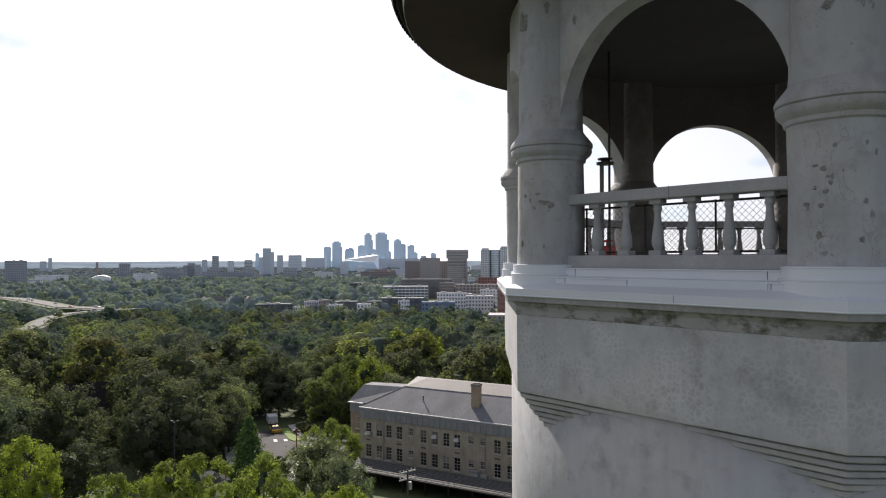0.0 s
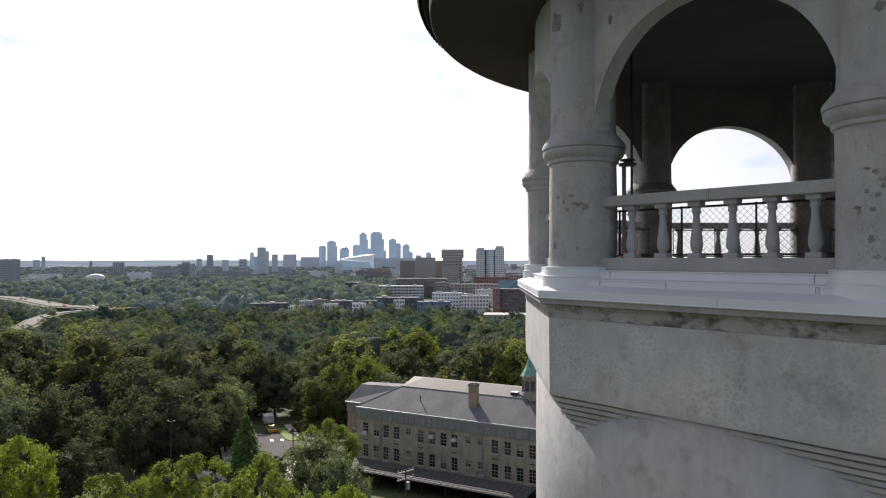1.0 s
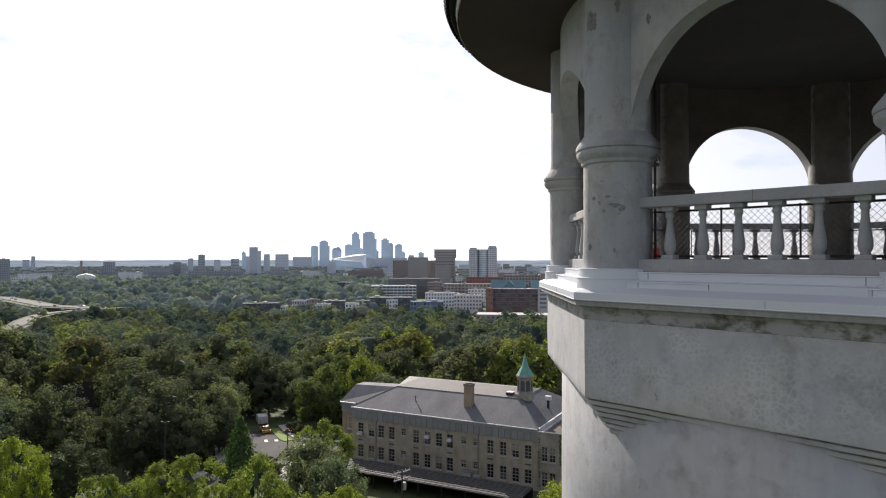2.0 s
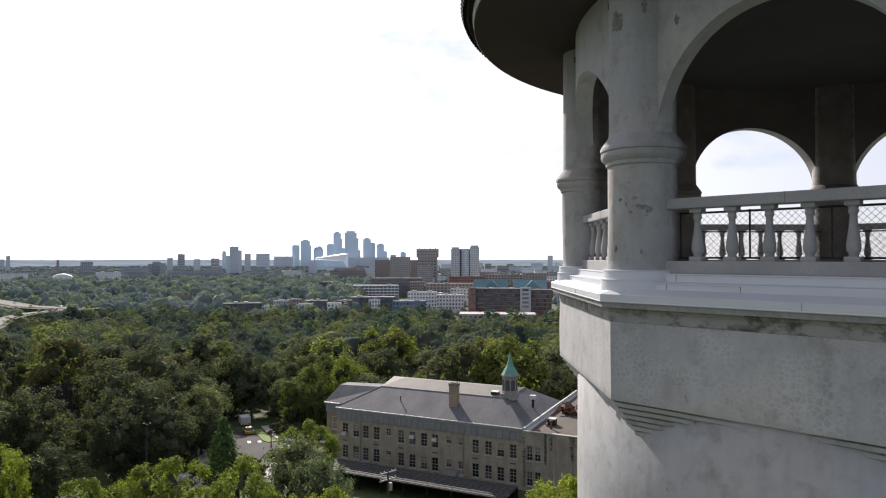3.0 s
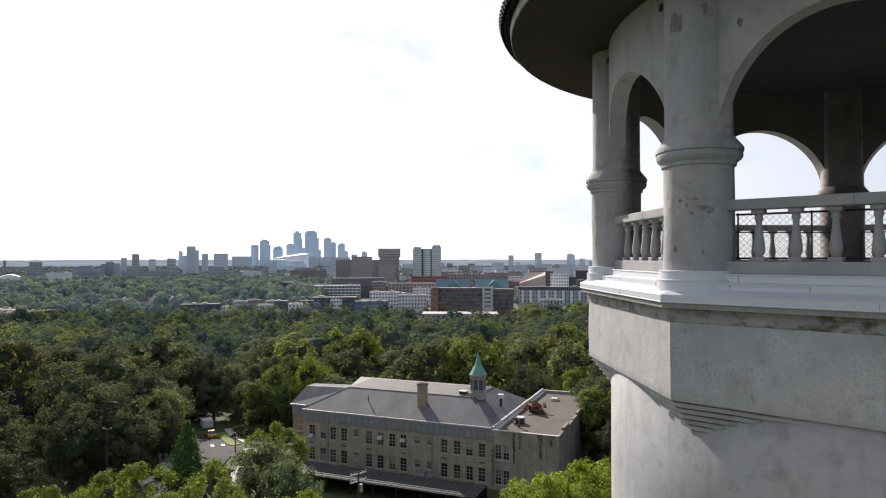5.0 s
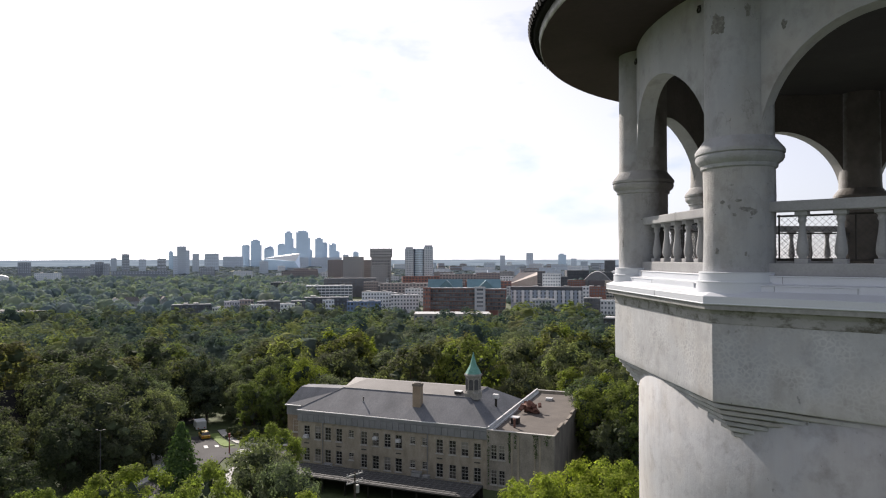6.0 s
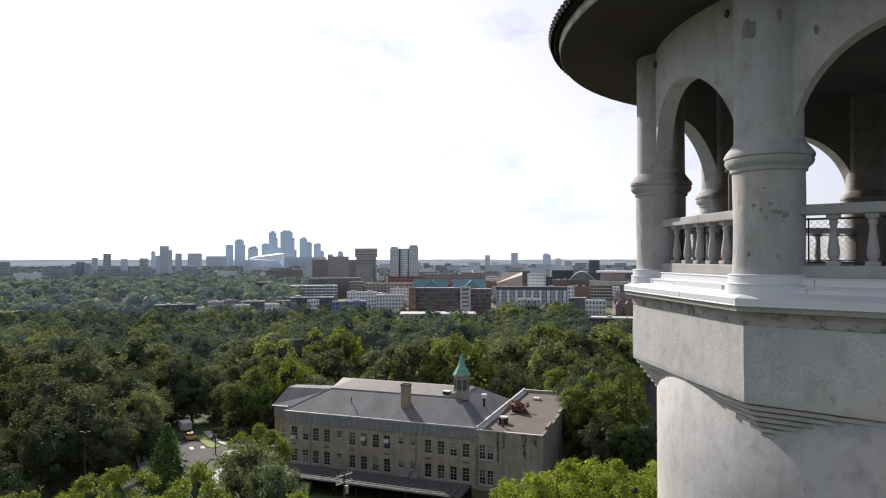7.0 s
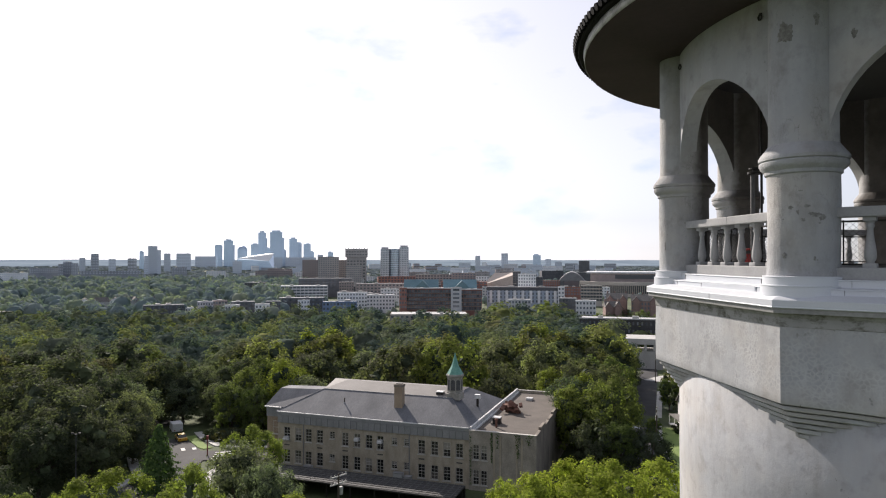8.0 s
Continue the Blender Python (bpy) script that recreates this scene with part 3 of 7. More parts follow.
        fence = shared("fence_panel", frame_me, IRON, tower, bay(k))
        shared("wire_mesh", wire_me, WIRE, fence, Matrix())
    bal_me.polygons.foreach_set("use_smooth", [True] * len(bal_me.polygons))
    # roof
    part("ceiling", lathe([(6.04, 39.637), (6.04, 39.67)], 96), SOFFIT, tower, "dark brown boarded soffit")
    # near-black disc over the middle of the soffit
    part("inner_ceiling", lathe([(4.16, 39.628), (4.16, 39.634)], 64), plain("near_black_boards", (0.012, 0.0115, 0.0105), (0.021, 0.020, 0.0185), 0.9, 0, 1.0, 14, 0.2, 0.006), tower, "near-black lookout ceiling")
    part("fascia", lathe([(6.042, 39.645), (6.052, 39.645), (6.07, 39.775), (6.03, 39.78)], 96, closed_top=False, closed_bottom=False), FASCIA, tower, "pale eaves strip", smooth=True)
    prof = [(6.04, 39.775), (6.14, 39.785), (6.17, 39.81)]
    for i in range(24):
        f = i / 23
        r = 5.98 * (1 - f) ** 1.22 + 0.02
        z = 39.87 + 9.6 * f ** 1.04
        prof += [(r + 0.03, z), (max(r - 0.1, 0.03), z + 0.06)]
    roof = part("roof", lathe(prof, 64), TILE, tower, "dark conical tiled roof")
    t = bmesh.new()
    add_lathe(t, [(0.058, 0.0), (0.062, 0.26), (0.04, 0.30)], 8)
    bmesh.ops.transform(t, matrix=pose(0, 0, 0, 0, -68, 0), verts=t.verts)
    tile_me = to_mesh("eaves_tile", t)
    for i in range(240):
        a = 360 * i / 240
        shared("eaves_tile", tile_me, TILE, roof, pose(0, 0, 39.85, 0, 0, a) @ pose(6.235, 0, 0))


build_tower()


PIPE_GREY = plain("galvanised_pipe", (0.10, 0.10, 0.10), (0.17, 0.17, 0.168), 0.6, 0.3, 4, 40, 0.1, 0.002)


def build_standpipe():
    """The iron standpipe and its red valve on the lookout's floor."""
    o = thing("standpipe", pose(2.79, 11.70, DECK + 0.01), "grey flanged standpipe with a red valve on the lookout floor", "pipe")
    part("pipe", lathe([(0.10, 0), (0.10, 0.03), (0.038, 0.035), (0.038, 1.80)], 14), PIPE_GREY, o)
    part("flange", lathe([(0.06, 1.74), (0.15, 1.75), (0.155, 1.79), (0.07, 1.80), (0.07, 1.83), (0.13, 1.835), (0.13, 1.86), (0.03, 1.875)], 18, centre=(0.05, -0.04)), IRON, o)
    part("riser", lathe([(0.022, 0), (0.022, 3.72)], 10, centre=(0.11, -0.09)), IRON, o)
    v = part("valve", box(0.04, 0.30, 0.22, 0.44, 0.0, 0.34, 0.03), RED, o, "red painted valve")
    part("hand_wheel", lathe([(0.10, 0.40), (0.12, 0.42), (0.10, 0.44)], 16, centre=(0.17, 0.33)), RED, v)
    part("spindle", lathe([(0.02, 0.3), (0.02, 0.45)], 8, centre=(0.17, 0.33)), IRON, v)


build_standpipe()


def build_eye_bolts():
    """Iron rings under the eaves, one beside each column."""
    bm = bmesh.new()
    for i in range(12):
        a, b = math.tau * i / 12, math.tau * (i + 1) / 12
        add_tube(bm, (0.06 * math.cos(a), 0, 0.05 * math.sin(a)), (0.06 * math.cos(b), 0, 0.05 * math.sin(b)), 0.018, n=5)
    add_tube(bm, (0, 0.02, 0.06), (0, -0.10, 0.09), 0.018, n=5)
    me = to_mesh("eye_bolt", bm)
    for k in range(8):
        for sx in (-1.19, 1.19):
            shared("eye_bolt", me, IRON, tower, bay(k) @ pose(sx, 4.30, 39.40) @ Matrix.Scale(0.7, 4))


build_eye_bolts()


def build_spalls():
    """Places where the render has come off the columns and the arched wall."""
    bare = plain("bare_cement", (0.15, 0.147, 0.138), (0.29, 0.287, 0.275), 0.95, 0, 22, 70, 0.9, 0.02)

    def spall(centre, radius, turn, z, w, h, seed):
        bm = bmesh.new()
        rings, n = [], 36
        for f in (0.0, 0.55, 0.85, 1.0):
            ring = []
            for i in range(n):
                a = math.tau * i / n
                k = f * (1 + 0.6 * noise.noise(Vector((math.cos(a) * 1.3 + seed * 3.7, math.sin(a) * 1.3, seed))) + 0.4 * noise.noise(Vector((math.cos(a) * 4.1, math.sin(a) * 4.1 + seed, 2.0))))
                b = radians(turn) + k * w / 2 * math.cos(a) / radius
                r = radius + (0.004 if f < 1 else -0.004)
                ring.append(bm.verts.new((centre[0] + r * math.cos(b), centre[1] + r * math.sin(b), z + k * h / 2 * math.sin(a))))
            rings.append(ring)
        for a, b in zip(rings, rings[1:]):
            for i in range(n):
                bm.faces.new((a[i], a[(i + 1) % n], b[(i + 1) % n], b[i]))
        bmesh.ops.remove_doubles(bm, verts=rings[0], dist=0.0005)
        part("spall", bm, bare, tower, "bare patch where render has fallen off")
    one = (4.338 * math.cos(radians(PHI - 45)), 4.338 * math.sin(radians(PHI - 45)))
    two = (4.338 * math.cos(radians(PHI - 90)), 4.338 * math.sin(radians(PHI - 90)))
    zero = (4.338 * math.cos(radians(PHI)), 4.338 * math.sin(radians(PHI)))
    spall(one, 0.405, 203, 38.97, 0.22, 0.24, 1)
    spall(one, 0.423, 250, 36.68, 0.15, 0.06, 2)
    spall(one, 0.423, 262, 36.65, 0.08, 0.07, 3)
    spall(one, 0.423, 238, 36.79, 0.08, 0.035, 4)
    spall(one, 0.405, 255, 39.08, 0.07, 0.16, 6)
    spall((0, 0), 4.443, 208.3, 38.83, 0.07, 0.11, 7)
    rng = random.Random(12)
    for i in range(26):
        spall(zero if i % 3 else one, 0.423, rng.gauss(238, 26), rng.choice((36.2, 36.5, 36.62, 36.75, 36.95)) + rng.gauss(0, 0.05), rng.uniform(0.015, 0.06), rng.uniform(0.015, 0.07), 20 + i)
    spall(zero, 0.405, 228, 38.20, 0.10, 0.08, 9)
    spall(two, 0.423, 195, 36.35, 0.05, 0.16, 10)


build_spalls()


# ---------------------------------------------------------------- the school
ALPHA = 28.0
school = thing("school_building", pose(15.9, 104.8, 0, 0, 0, -ALPHA), "long two-storey buff brick school with a grey hipped roof", "school")
SCHOOL_M = school.matrix_world.copy()


def wall_with_openings(w, h, openings, thick=0.35, z0=0.0):
    """A wall in the xz plane, its outer face at y = 0, thickness towards +y, with (x0, x1, z0, z1) holes through it."""
    xs = sorted({0.0, w, *[v for o in openings for v in o[:2]]})
    zs = sorted({z0, h, *[v for o in openings for v in o[2:]]})
    bm, vs = bmesh.new(), {}

    def v(x, y, z):
        k = (round(x, 4), y, round(z, 4))
        if k not in vs:
            vs[k] = bm.verts.new((x, y, z))
        return vs[k]

    def solid(i, j):
        if not (0 <= i < len(xs) - 1 and 0 <= j < len(zs) - 1):
            return False
        cx, cz = (xs[i] + xs[i + 1]) / 2, (zs[j] + zs[j + 1]) / 2
        return not any(o[0] < cx < o[1] and o[2] < cz < o[3] for o in openings)

    for i in range(len(xs) - 1):
        for j in range(len(zs) - 1):
            if not solid(i, j):
                continue
            a, b, c, d = xs[i], xs[i + 1], zs[j], zs[j + 1]
            bm.faces.new((v(a, 0, c), v(b, 0, c), v(b, 0, d), v(a, 0, d)))
            bm.faces.new((v(a, thick, c), v(a, thick, d), v(b, thick, d), v(b, thick, c)))
            for di, dj, p in ((-1, 0, ((a, c), (a, d))), (1, 0, ((b, d), (b, c))), (0, -1, ((b, c), (a, c))), (0, 1, ((a, d), (b, d)))):
                if not solid(i + di, j + dj):
                    (x0, q0), (x1, q1) = p
                    bm.faces.new((v(x0, 0, q0), v(x1, 0, q1), v(x1, thick, q1), v(x0, thick, q0)))
    return bm


def sash_meshes(w, h):
    """Frame, panes and sill of a sash window, its sill's foot at the origin."""
    f = bmesh.new()
    t = 0.07
    for b in ((-w / 2, -w / 2 + t, 0, h), (w / 2 - t, w / 2, 0, h), (-w / 2 + t, w / 2 - t, 0, t), (-w / 2 + t, w / 2 - t, h - t, h), (-w / 2 + t, w / 2 - t, h / 2 - t / 2, h / 2 + t / 2)):
        add_box(f, b[0], b[1], 0.10, 0.18, b[2], b[3])
    add_box(f, -0.02, 0.02, 0.12, 0.16, t, h / 2 - t / 2)
    add_box(f, -0.02, 0.02, 0.12, 0.16, h / 2 + t / 2, h - t)
    for k in (0.27, 0.73):
        for x0, x1 in ((-w / 2 + t, -0.02), (0.02, w / 2 - t)):
            add_box(f, x0, x1, 0.12, 0.16, h * k - 0.02, h * k + 0.02)
    return to_mesh("window", f), to_mesh("pane", box(-w / 2 + t, w / 2 - t, 0.135, 0.15, t, h / 2 - t / 2)), to_mesh("sill", box(-w / 2 - 0.12, w / 2 + 0.12, -0.10, 0.12, -0.16, 0.0, 0.015))


def build_school():
    big, small = sash_meshes(1.2, 2.25), sash_meshes(0.98, 1.22)
    big_at = [-33.2, -30.94, -28.93, -26.73, -21.87, -19.65, -17.46, -15.4, -8.08, -5.84, -3.73, -1.64]
    small_at = [-24.34, -12.86, -10.65]
    holes, spots = [], []
    for u in big_at:
        for z in (4.32, 0.46):
            holes.append((u + 35 - 0.6, u + 35 + 0.6, z + 1, z + 3.25)), spots.append((u, z, big))
    for u in small_at:
        for z in (5.32, 1.46):
            holes.append((u + 35 - 0.49, u + 35 + 0.49, z + 1, z + 2.22)), spots.append((u, z, small))
    front = part("wall", wall_with_openings(35, 8.3, holes, 0.4), BRICK_BUFF, school)
    front.matrix_local = pose(-35, 0, -1)
    # solid box behind the windows, coloured dark to stand for unlit rooms
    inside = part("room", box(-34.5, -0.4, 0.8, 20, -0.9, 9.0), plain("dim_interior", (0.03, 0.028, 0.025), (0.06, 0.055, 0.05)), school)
    for i, (u, z, (fr, pane, sill)) in enumerate(spots):
        w = shared("window", fr, WINDOW_FRAME, school, pose(u, 0, z))
        h = 2.25 if fr is big[0] else 1.22
        shared("pane", pane, GLASS, w, Matrix())
        shared("pane", pane, GLASS, w, pose(0, 0, h / 2 - 0.035))
        shared("sill", sill, STONE, w, Matrix())
    # window coolers
    for u, z in ((-33.2, 4.5), (-19.65, 5.4), (-15.4, 5.4)):
        part("window_cooler", box(u - 0.4, u + 0.4, -0.55, 0.10, z, z + 0.5, 0.03), GUTTER, school, "white window air conditioner")
    part("awning_sash", box(-33.85, -32.6, -0.7, -0.05, 4.55, 4.62, 0.01), GUTTER, school, "white tilted open window sash")
    # other walls
    part("end_wall", box(-0.38, 0.0, 0.42, 21.6, -1, 9.2), BRICK_BUFF, school)
    part("back_wall", box(-34.98, -0.02, 21.6, 22, -1, 9.2), BRICK_BUFF, school)
    part("gable_wall", box(-35, -34.6, 0.42, 21.6, -1, 9.2), BRICK_YELLOW, school)
    # metal clad frieze in panels
    n = 32
    pw = 35 / n
    pm = to_mesh("metal_panel", box(0.025, pw - 0.025, -0.22, -0.10, 7.32, 8.62, 0.02))
    part("frieze_cap", box(-35, 0.0, -0.26, -0.10, 8.66, 9.12, 0.03), METAL_PANEL, school)
    part("frieze", box(-35, 0.0, -0.10, 0.45, 7.3, 9.2), METAL_PANEL, school, "blue grey metal frieze")
    for i in range(n):
        shared("metal_panel", pm, METAL_PANEL, school, pose(-35 + pw * i, 0, 0))
    part("gutter", box(-35.1, 0.0, -0.34, 0.1, 9.125, 9.29, 0.03), GUTTER, school, "white painted eaves gutter")
    # hipped roof with a flatter top
    bm = bmesh.new()
    lo = [(-35.2, -0.25, 9.26), (0.0, -0.25, 9.26), (0.0, 22.25, 9.26), (-35.2, 22.25, 9.26)]
    mid = [(-29.2, 6.0, 12.4), (-4.9, 6.0, 12.4), (-4.9, 16, 12.4), (-32.0, 15.5, 12.5)]
    ridge = [(-27.2, 11.0, 13.25), (-6.9, 11.0, 13.25)]
    L, M, Rg = ([bm.verts.new(p) for p in q] for q in (lo, mid, ridge))
    for i in range(4):
        bm.faces.new((L[i], L[(i + 1) % 4], M[(i + 1) % 4], M[i]))
    part("roof", bm, SLATE, school)
    bm = bmesh.new()
    M, Rg = ([bm.verts.new((x, y, z + 0.03)) for x, y, z in q] for q in (mid, ridge))
    for f in ((M[0], M[1], Rg[1], Rg[0]), (M[1], M[2], Rg[1]), (M[2], M[3], Rg[0], Rg[1]), (M[3], M[0], Rg[0])):
        bm.faces.new(f)
    part("upper_roof", bm, plain("upper_roofing", (0.112, 0.105, 0.098), (0.162, 0.152, 0.142), 0.8, 0, 0.3, 6, 0.2, 0.01), school, "pale grey flatter roof top")
    bm = bmesh.new()
    add_tube(bm, Vector(mid[0]) + Vector((0, 0, 0.03)), Vector(mid[1]) + Vector((0, 0, 0.03)), 0.06, n=6)
    part("roof_edge_strip", bm, METAL_PANEL, school, "pale metal strip at the change of slope")
    for a, b in ((lo[0], mid[0]), (lo[1], mid[1]), (mid[1], mid[2])):
        bm = bmesh.new()
        add_tube(bm, Vector(a) + Vector((0, 0, 0.02)), Vector(b) + Vector((0, 0, 0.02)), 0.05, n=6)
        part("hip_cap", bm, SLATE, school)
    # the set-back end bay
    part("side_bay", box(-38.0, -35.02, 1.2, 20, -1, 7.9), BRICK_YELLOW, school, "yellow brick end bay")
    part("side_frieze", box(-38.1, -35.0, 1.1, 20.1, 7.9, 9.7), METAL_PANEL, school)
    bm = bmesh.new()
    q = [(-38.3, 0.9, 9.7), (-34.0, 0.9, 9.7), (-34.0, 20.3, 9.7), (-38.3, 20.3, 9.7), (-37.6, 4.9, 12.2), (-28.6, 6.2, 12.25), (-28.6, 9.0, 12.25), (-37.6, 7.6, 12.2)]
    v = [bm.verts.new(p) for p in q]
    for f in ((0, 1, 5, 4), (1, 2, 6, 5), (2, 3, 7, 6), (3, 0, 4, 7), (4, 5, 6, 7)):
        bm.faces.new([v[i] for i in f])
    part("side_roof", bm, SLATE, school)
    part("side_gutter", box(-38.3, -34.95, 0.75, 1.1, 9.55, 9.72, 0.02), GUTTER, school)
    w = shared("window", big[0], WINDOW_FRAME, school, pose(-36.2, 1.08, 4.9))
    shared("pane", big[1], GLASS, w, Matrix())
    shared("pane", big[1], GLASS, w, pose(0, 0, 1.09))
    shared("sill", big[2], STONE, w, Matrix())
    # chimney
    ch = part("chimney", box(-14.1, -12.65, 2.75, 3.9, 9.8, 14.3, 0.03), BRICK_YELLOW, school, "weathered yellow brick chimney")
    part("chimney_cap", box(-14.17, -12.58, 2.68, 3.97, 14.3, 14.72, 0.03), BRICK_DARK, ch)
    part("flue", box(-13.9, -12.85, 2.95, 3.7, 14.72, 14.85, 0.02), IRON, ch)
    # cupola
    cu = part("cupola", box(-6.0, -3.6, 6.2, 8.6, 12.0, 13.05, 0.05), CUPOLA_WOOD, school, "grey octagonal wooden cupola")
    c = (-4.8, 7.4)
    part("drum", lathe([(1.38, 13.0), (1.38, 13.28), (1.2, 13.34), (1.2, 15.5), (1.3, 15.56), (1.3, 15.7), (1.42, 15.8), (1.55, 15.98), (1.55, 16.12), (1.45, 16.3)], 8, centre=c, start=radians(22.5)), CUPOLA_WOOD, cu)
    wm = bmesh.new()
    add_box(wm, -0.42, 0.42, -0.03, 0.05, 0, 1.35)
    vs = [wm.verts.new((0.42 * math.cos(math.pi * i / 8), y, 1.35 + 0.42 * math.sin(math.pi * i / 8))) for y in (-0.03, 0.05) for i in range(9)]
    wm.faces.new(vs[:9])
    wm.faces.new(vs[9:])
    for i in range(8):
        wm.faces.new((vs[i], vs[i + 1], vs[i + 10], vs[i + 9]))
    wme = to_mesh("arched_louvre", wm)
    pme = to_mesh("corner_pilaster", box(-0.09, 0.09, -0.10, 0.06, 13.3, 15.8, 0.015))
    for i in range(8):
        shared("arched_louvre", wme, plain("dark_louvre", (0.05, 0.05, 0.05), (0.09, 0.09, 0.09)) if i == 0 else None, cu, pose(c[0], c[1], 13.6, 0, 0, 45 * i) @ pose(0, -1.12, 0))
        shared("corner_pilaster", pme, CUPOLA_WOOD, cu, pose(c[0], c[1], 0, 0, 0, 45 * i + 22.5) @ pose(0, -1.21, 0))
    part("spire", lathe([(1.42, 16.28), (1.36, 16.38), (1.2, 16.65), (1.02, 17.0), (0.80, 17.35), (0.62, 17.7), (0.46, 18.2), (0.30, 18.8), (0.14, 19.4), (0.05, 19.85)], 8, centre=c, start=radians(22.5)), COPPER, cu, "green verdigris copper spire")
    # roof fittings
    part("roof_hatch", box(-8.1, -6.9, 6.9, 8.0, 12.4, 13.0, 0.04), IRON, school, "black roof hatch with white lid")
    part("hatch_lid", box(-8.15, -6.85, 6.85, 8.05, 13.0, 13.12, 0.02), GUTTER, school)
    duct = part("roof_duct", lathe([(0.22, 9.6), (0.22, 11.7)], 12, centre=(-1.65, 10.35)), IRON, school, "dark roof flue with a white cowl")
    part("cowl", box(-2.15, -1.15, 9.95, 10.75, 11.7, 12.4, 0.05), GUTTER, duct)
    # annex with a flat roof behind parapets
    holes = [(u + 0.02, u + 1.02, z + 1, z + 3.3) for u in (0.65, 1.95) for z in (4.42, 0.5)]
    a = part("annex_wall", wall_with_openings(10.7, 9.9, holes, 0.4), BRICK_STAIN, school, "stained buff brick annex wall")
    a.matrix_local = pose(0.01, -0.3, -1)
    av = sash_meshes(1.0, 2.3)
    for u in (0.65, 1.95):
        for z in (4.42, 0.5):
            w = shared("window", av[0], WINDOW_FRAME, school, pose(u + 0.53, -0.3, z))
            shared("pane", av[1], GLASS, w, Matrix())
            shared("pane", av[1], GLASS, w, pose(0, 0, 1.115))
            shared("sill", av[2], STONE, w, Matrix())
    # same dark-coloured filler behind the annex windows
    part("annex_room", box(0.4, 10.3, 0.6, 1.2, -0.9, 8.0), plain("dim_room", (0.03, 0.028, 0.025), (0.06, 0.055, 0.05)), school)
    for u in (4.0, 5.0, 7.6, 8.4):
        part("pilaster", box(u, u + 0.28, -0.42, -0.29, -1, 8.4, 0.02), BRICK_BUFF, school)
    # side wall: its shade, beside its stains, is put into a darker brick
    part("annex_side", box(10.3, 10.7, 0.12, 34, -1, 8.7), BRICK_DARK, school, "stained brick side wall, darkened for shade")
    part("annex_back", box(0.05, 10.28, 33.6, 34, -1, 8.9), BRICK_BUFF, school)
    part("annex_roof", box(0.05, 10.28, 0.12, 33.58, 8.1, 8.45), GRAVEL_ROOF, school, "brown gravel flat roof")
    part("coping", box(-0.02, 10.75, -0.36, 0.16, 8.9, 9.0, 0.02), STONE, school)
    part("coping", box(0.02, 10.75, 33.55, 34.05, 8.9, 9.0, 0.02), STONE, school)
    for i in range(9):
        z = 8.7 + (0.45 if i % 3 == 1 else 0.12 * (i % 2))
        part("stepped_parapet", box(10.28, 10.75, 0.17 + 3.7 * i, 0.15 + 3.7 * (i + 1), 8.68, z + 0.15, 0.03), BRICK_DARK, school)
    part("white_upstand", box(0.0, 0.30, 0.18, 22.4, 8.4, 9.35, 0.04), GUTTER, school, "white metal upstand wall")
    part("white_upstand", box(0.0, 0.30, 22.6, 33.5, 8.4, 9.3, 0.04), GUTTER, school)
    part("upstand_foot", box(0.34, 0.62, 0.3, 33.4, 8.42, 8.75, 0.03), GUTTER, school)
    part("skylight", box(3.4, 4.7, 26.4, 27.6, 8.45, 8.95, 0.1), GUTTER, school, "white domed skylight")
    unit = part("cooling_unit", box(2.0, 3.3, 6.6, 7.8, 8.45, 9.45, 0.05), IRON, school, "dark rooftop cooling unit with a white lid")
    part("unit_lid", box(1.95, 3.35, 6.55, 7.85, 9.45, 9.6, 0.03), GUTTER, unit)
    rust = plain("rusted_sheet", (0.11, 0.05, 0.035), (0.20, 0.10, 0.07), 0.9, 0, 1.5, 9, 0.5, 0.05)
    rng = random.Random(3)
    bm = bmesh.new()
    for i in range(16):
        m = pose(3.1 + rng.uniform(-1.5, 1.6), 16.3 + rng.uniform(-1.3, 1.3), 9.0 + rng.uniform(-0.2, 0.75), rng.uniform(-35, 35), rng.uniform(-40, 40), rng.uniform(0, 180))
        w, d, h = rng.uniform(0.4, 1.1), rng.uniform(0.2, 0.7), rng.uniform(0.08, 0.4)
        add_box(bm, -w, w, -d, d, -h, h, 0.03, m)
    for i in range(8):
        x, y = 3.1 + rng.uniform(-1.8, 1.8), 16.3 + rng.uniform(-1.5, 1.5)
        add_tube(bm, (x, y, 8.4), (x + rng.uniform(-0.5, 0.5), y + rng.uniform(-0.5, 0.5), 9.6), 0.07, n=6)
    part("rusted_plant", bm, rust, school, "collapsed rust red roof machinery")
    bm = bmesh.new()
    for v in bmesh.ops.create_icosphere(bm, subdivisions=3, radius=0.75)["verts"]:
        v.co *= 1 + 0.3 * noise.noise(v.co * 2.2)
    bmesh.ops.translate(bm, vec=(2.3, 16.4, 9.25), verts=bm.verts)
    part("rusted_drum", bm, rust, school, "dented rust red roof drum")
    # bricked grilles between the storeys
    grille = plain("dark_grille", (0.05, 0.047, 0.042), (0.09, 0.085, 0.075))
    gm = to_mesh("wall_grille", box(-0.5, 0.5, -0.035, 0.05, 3.42, 3.62, 0.01))
    for u in (-33.2, -26.73, -21.87, -15.4, -8.08, -1.64):
        shared("wall_grille", gm, grille, school, pose(u, 0, 0))
    vent = part("roof_vent", lathe([(0.10, 10.3), (0.08, 11.5), (0.14, 11.52), (0.14, 11.68), (0.03, 11.74)], 10, centre=(-23.6, 3.0)), IRON, school, "dark iron roof vent")
    part("flashing_collar", lathe([(0.26, 10.72), (0.12, 10.98)], 10, centre=(-23.6, 3.0)), METAL_PANEL, vent)
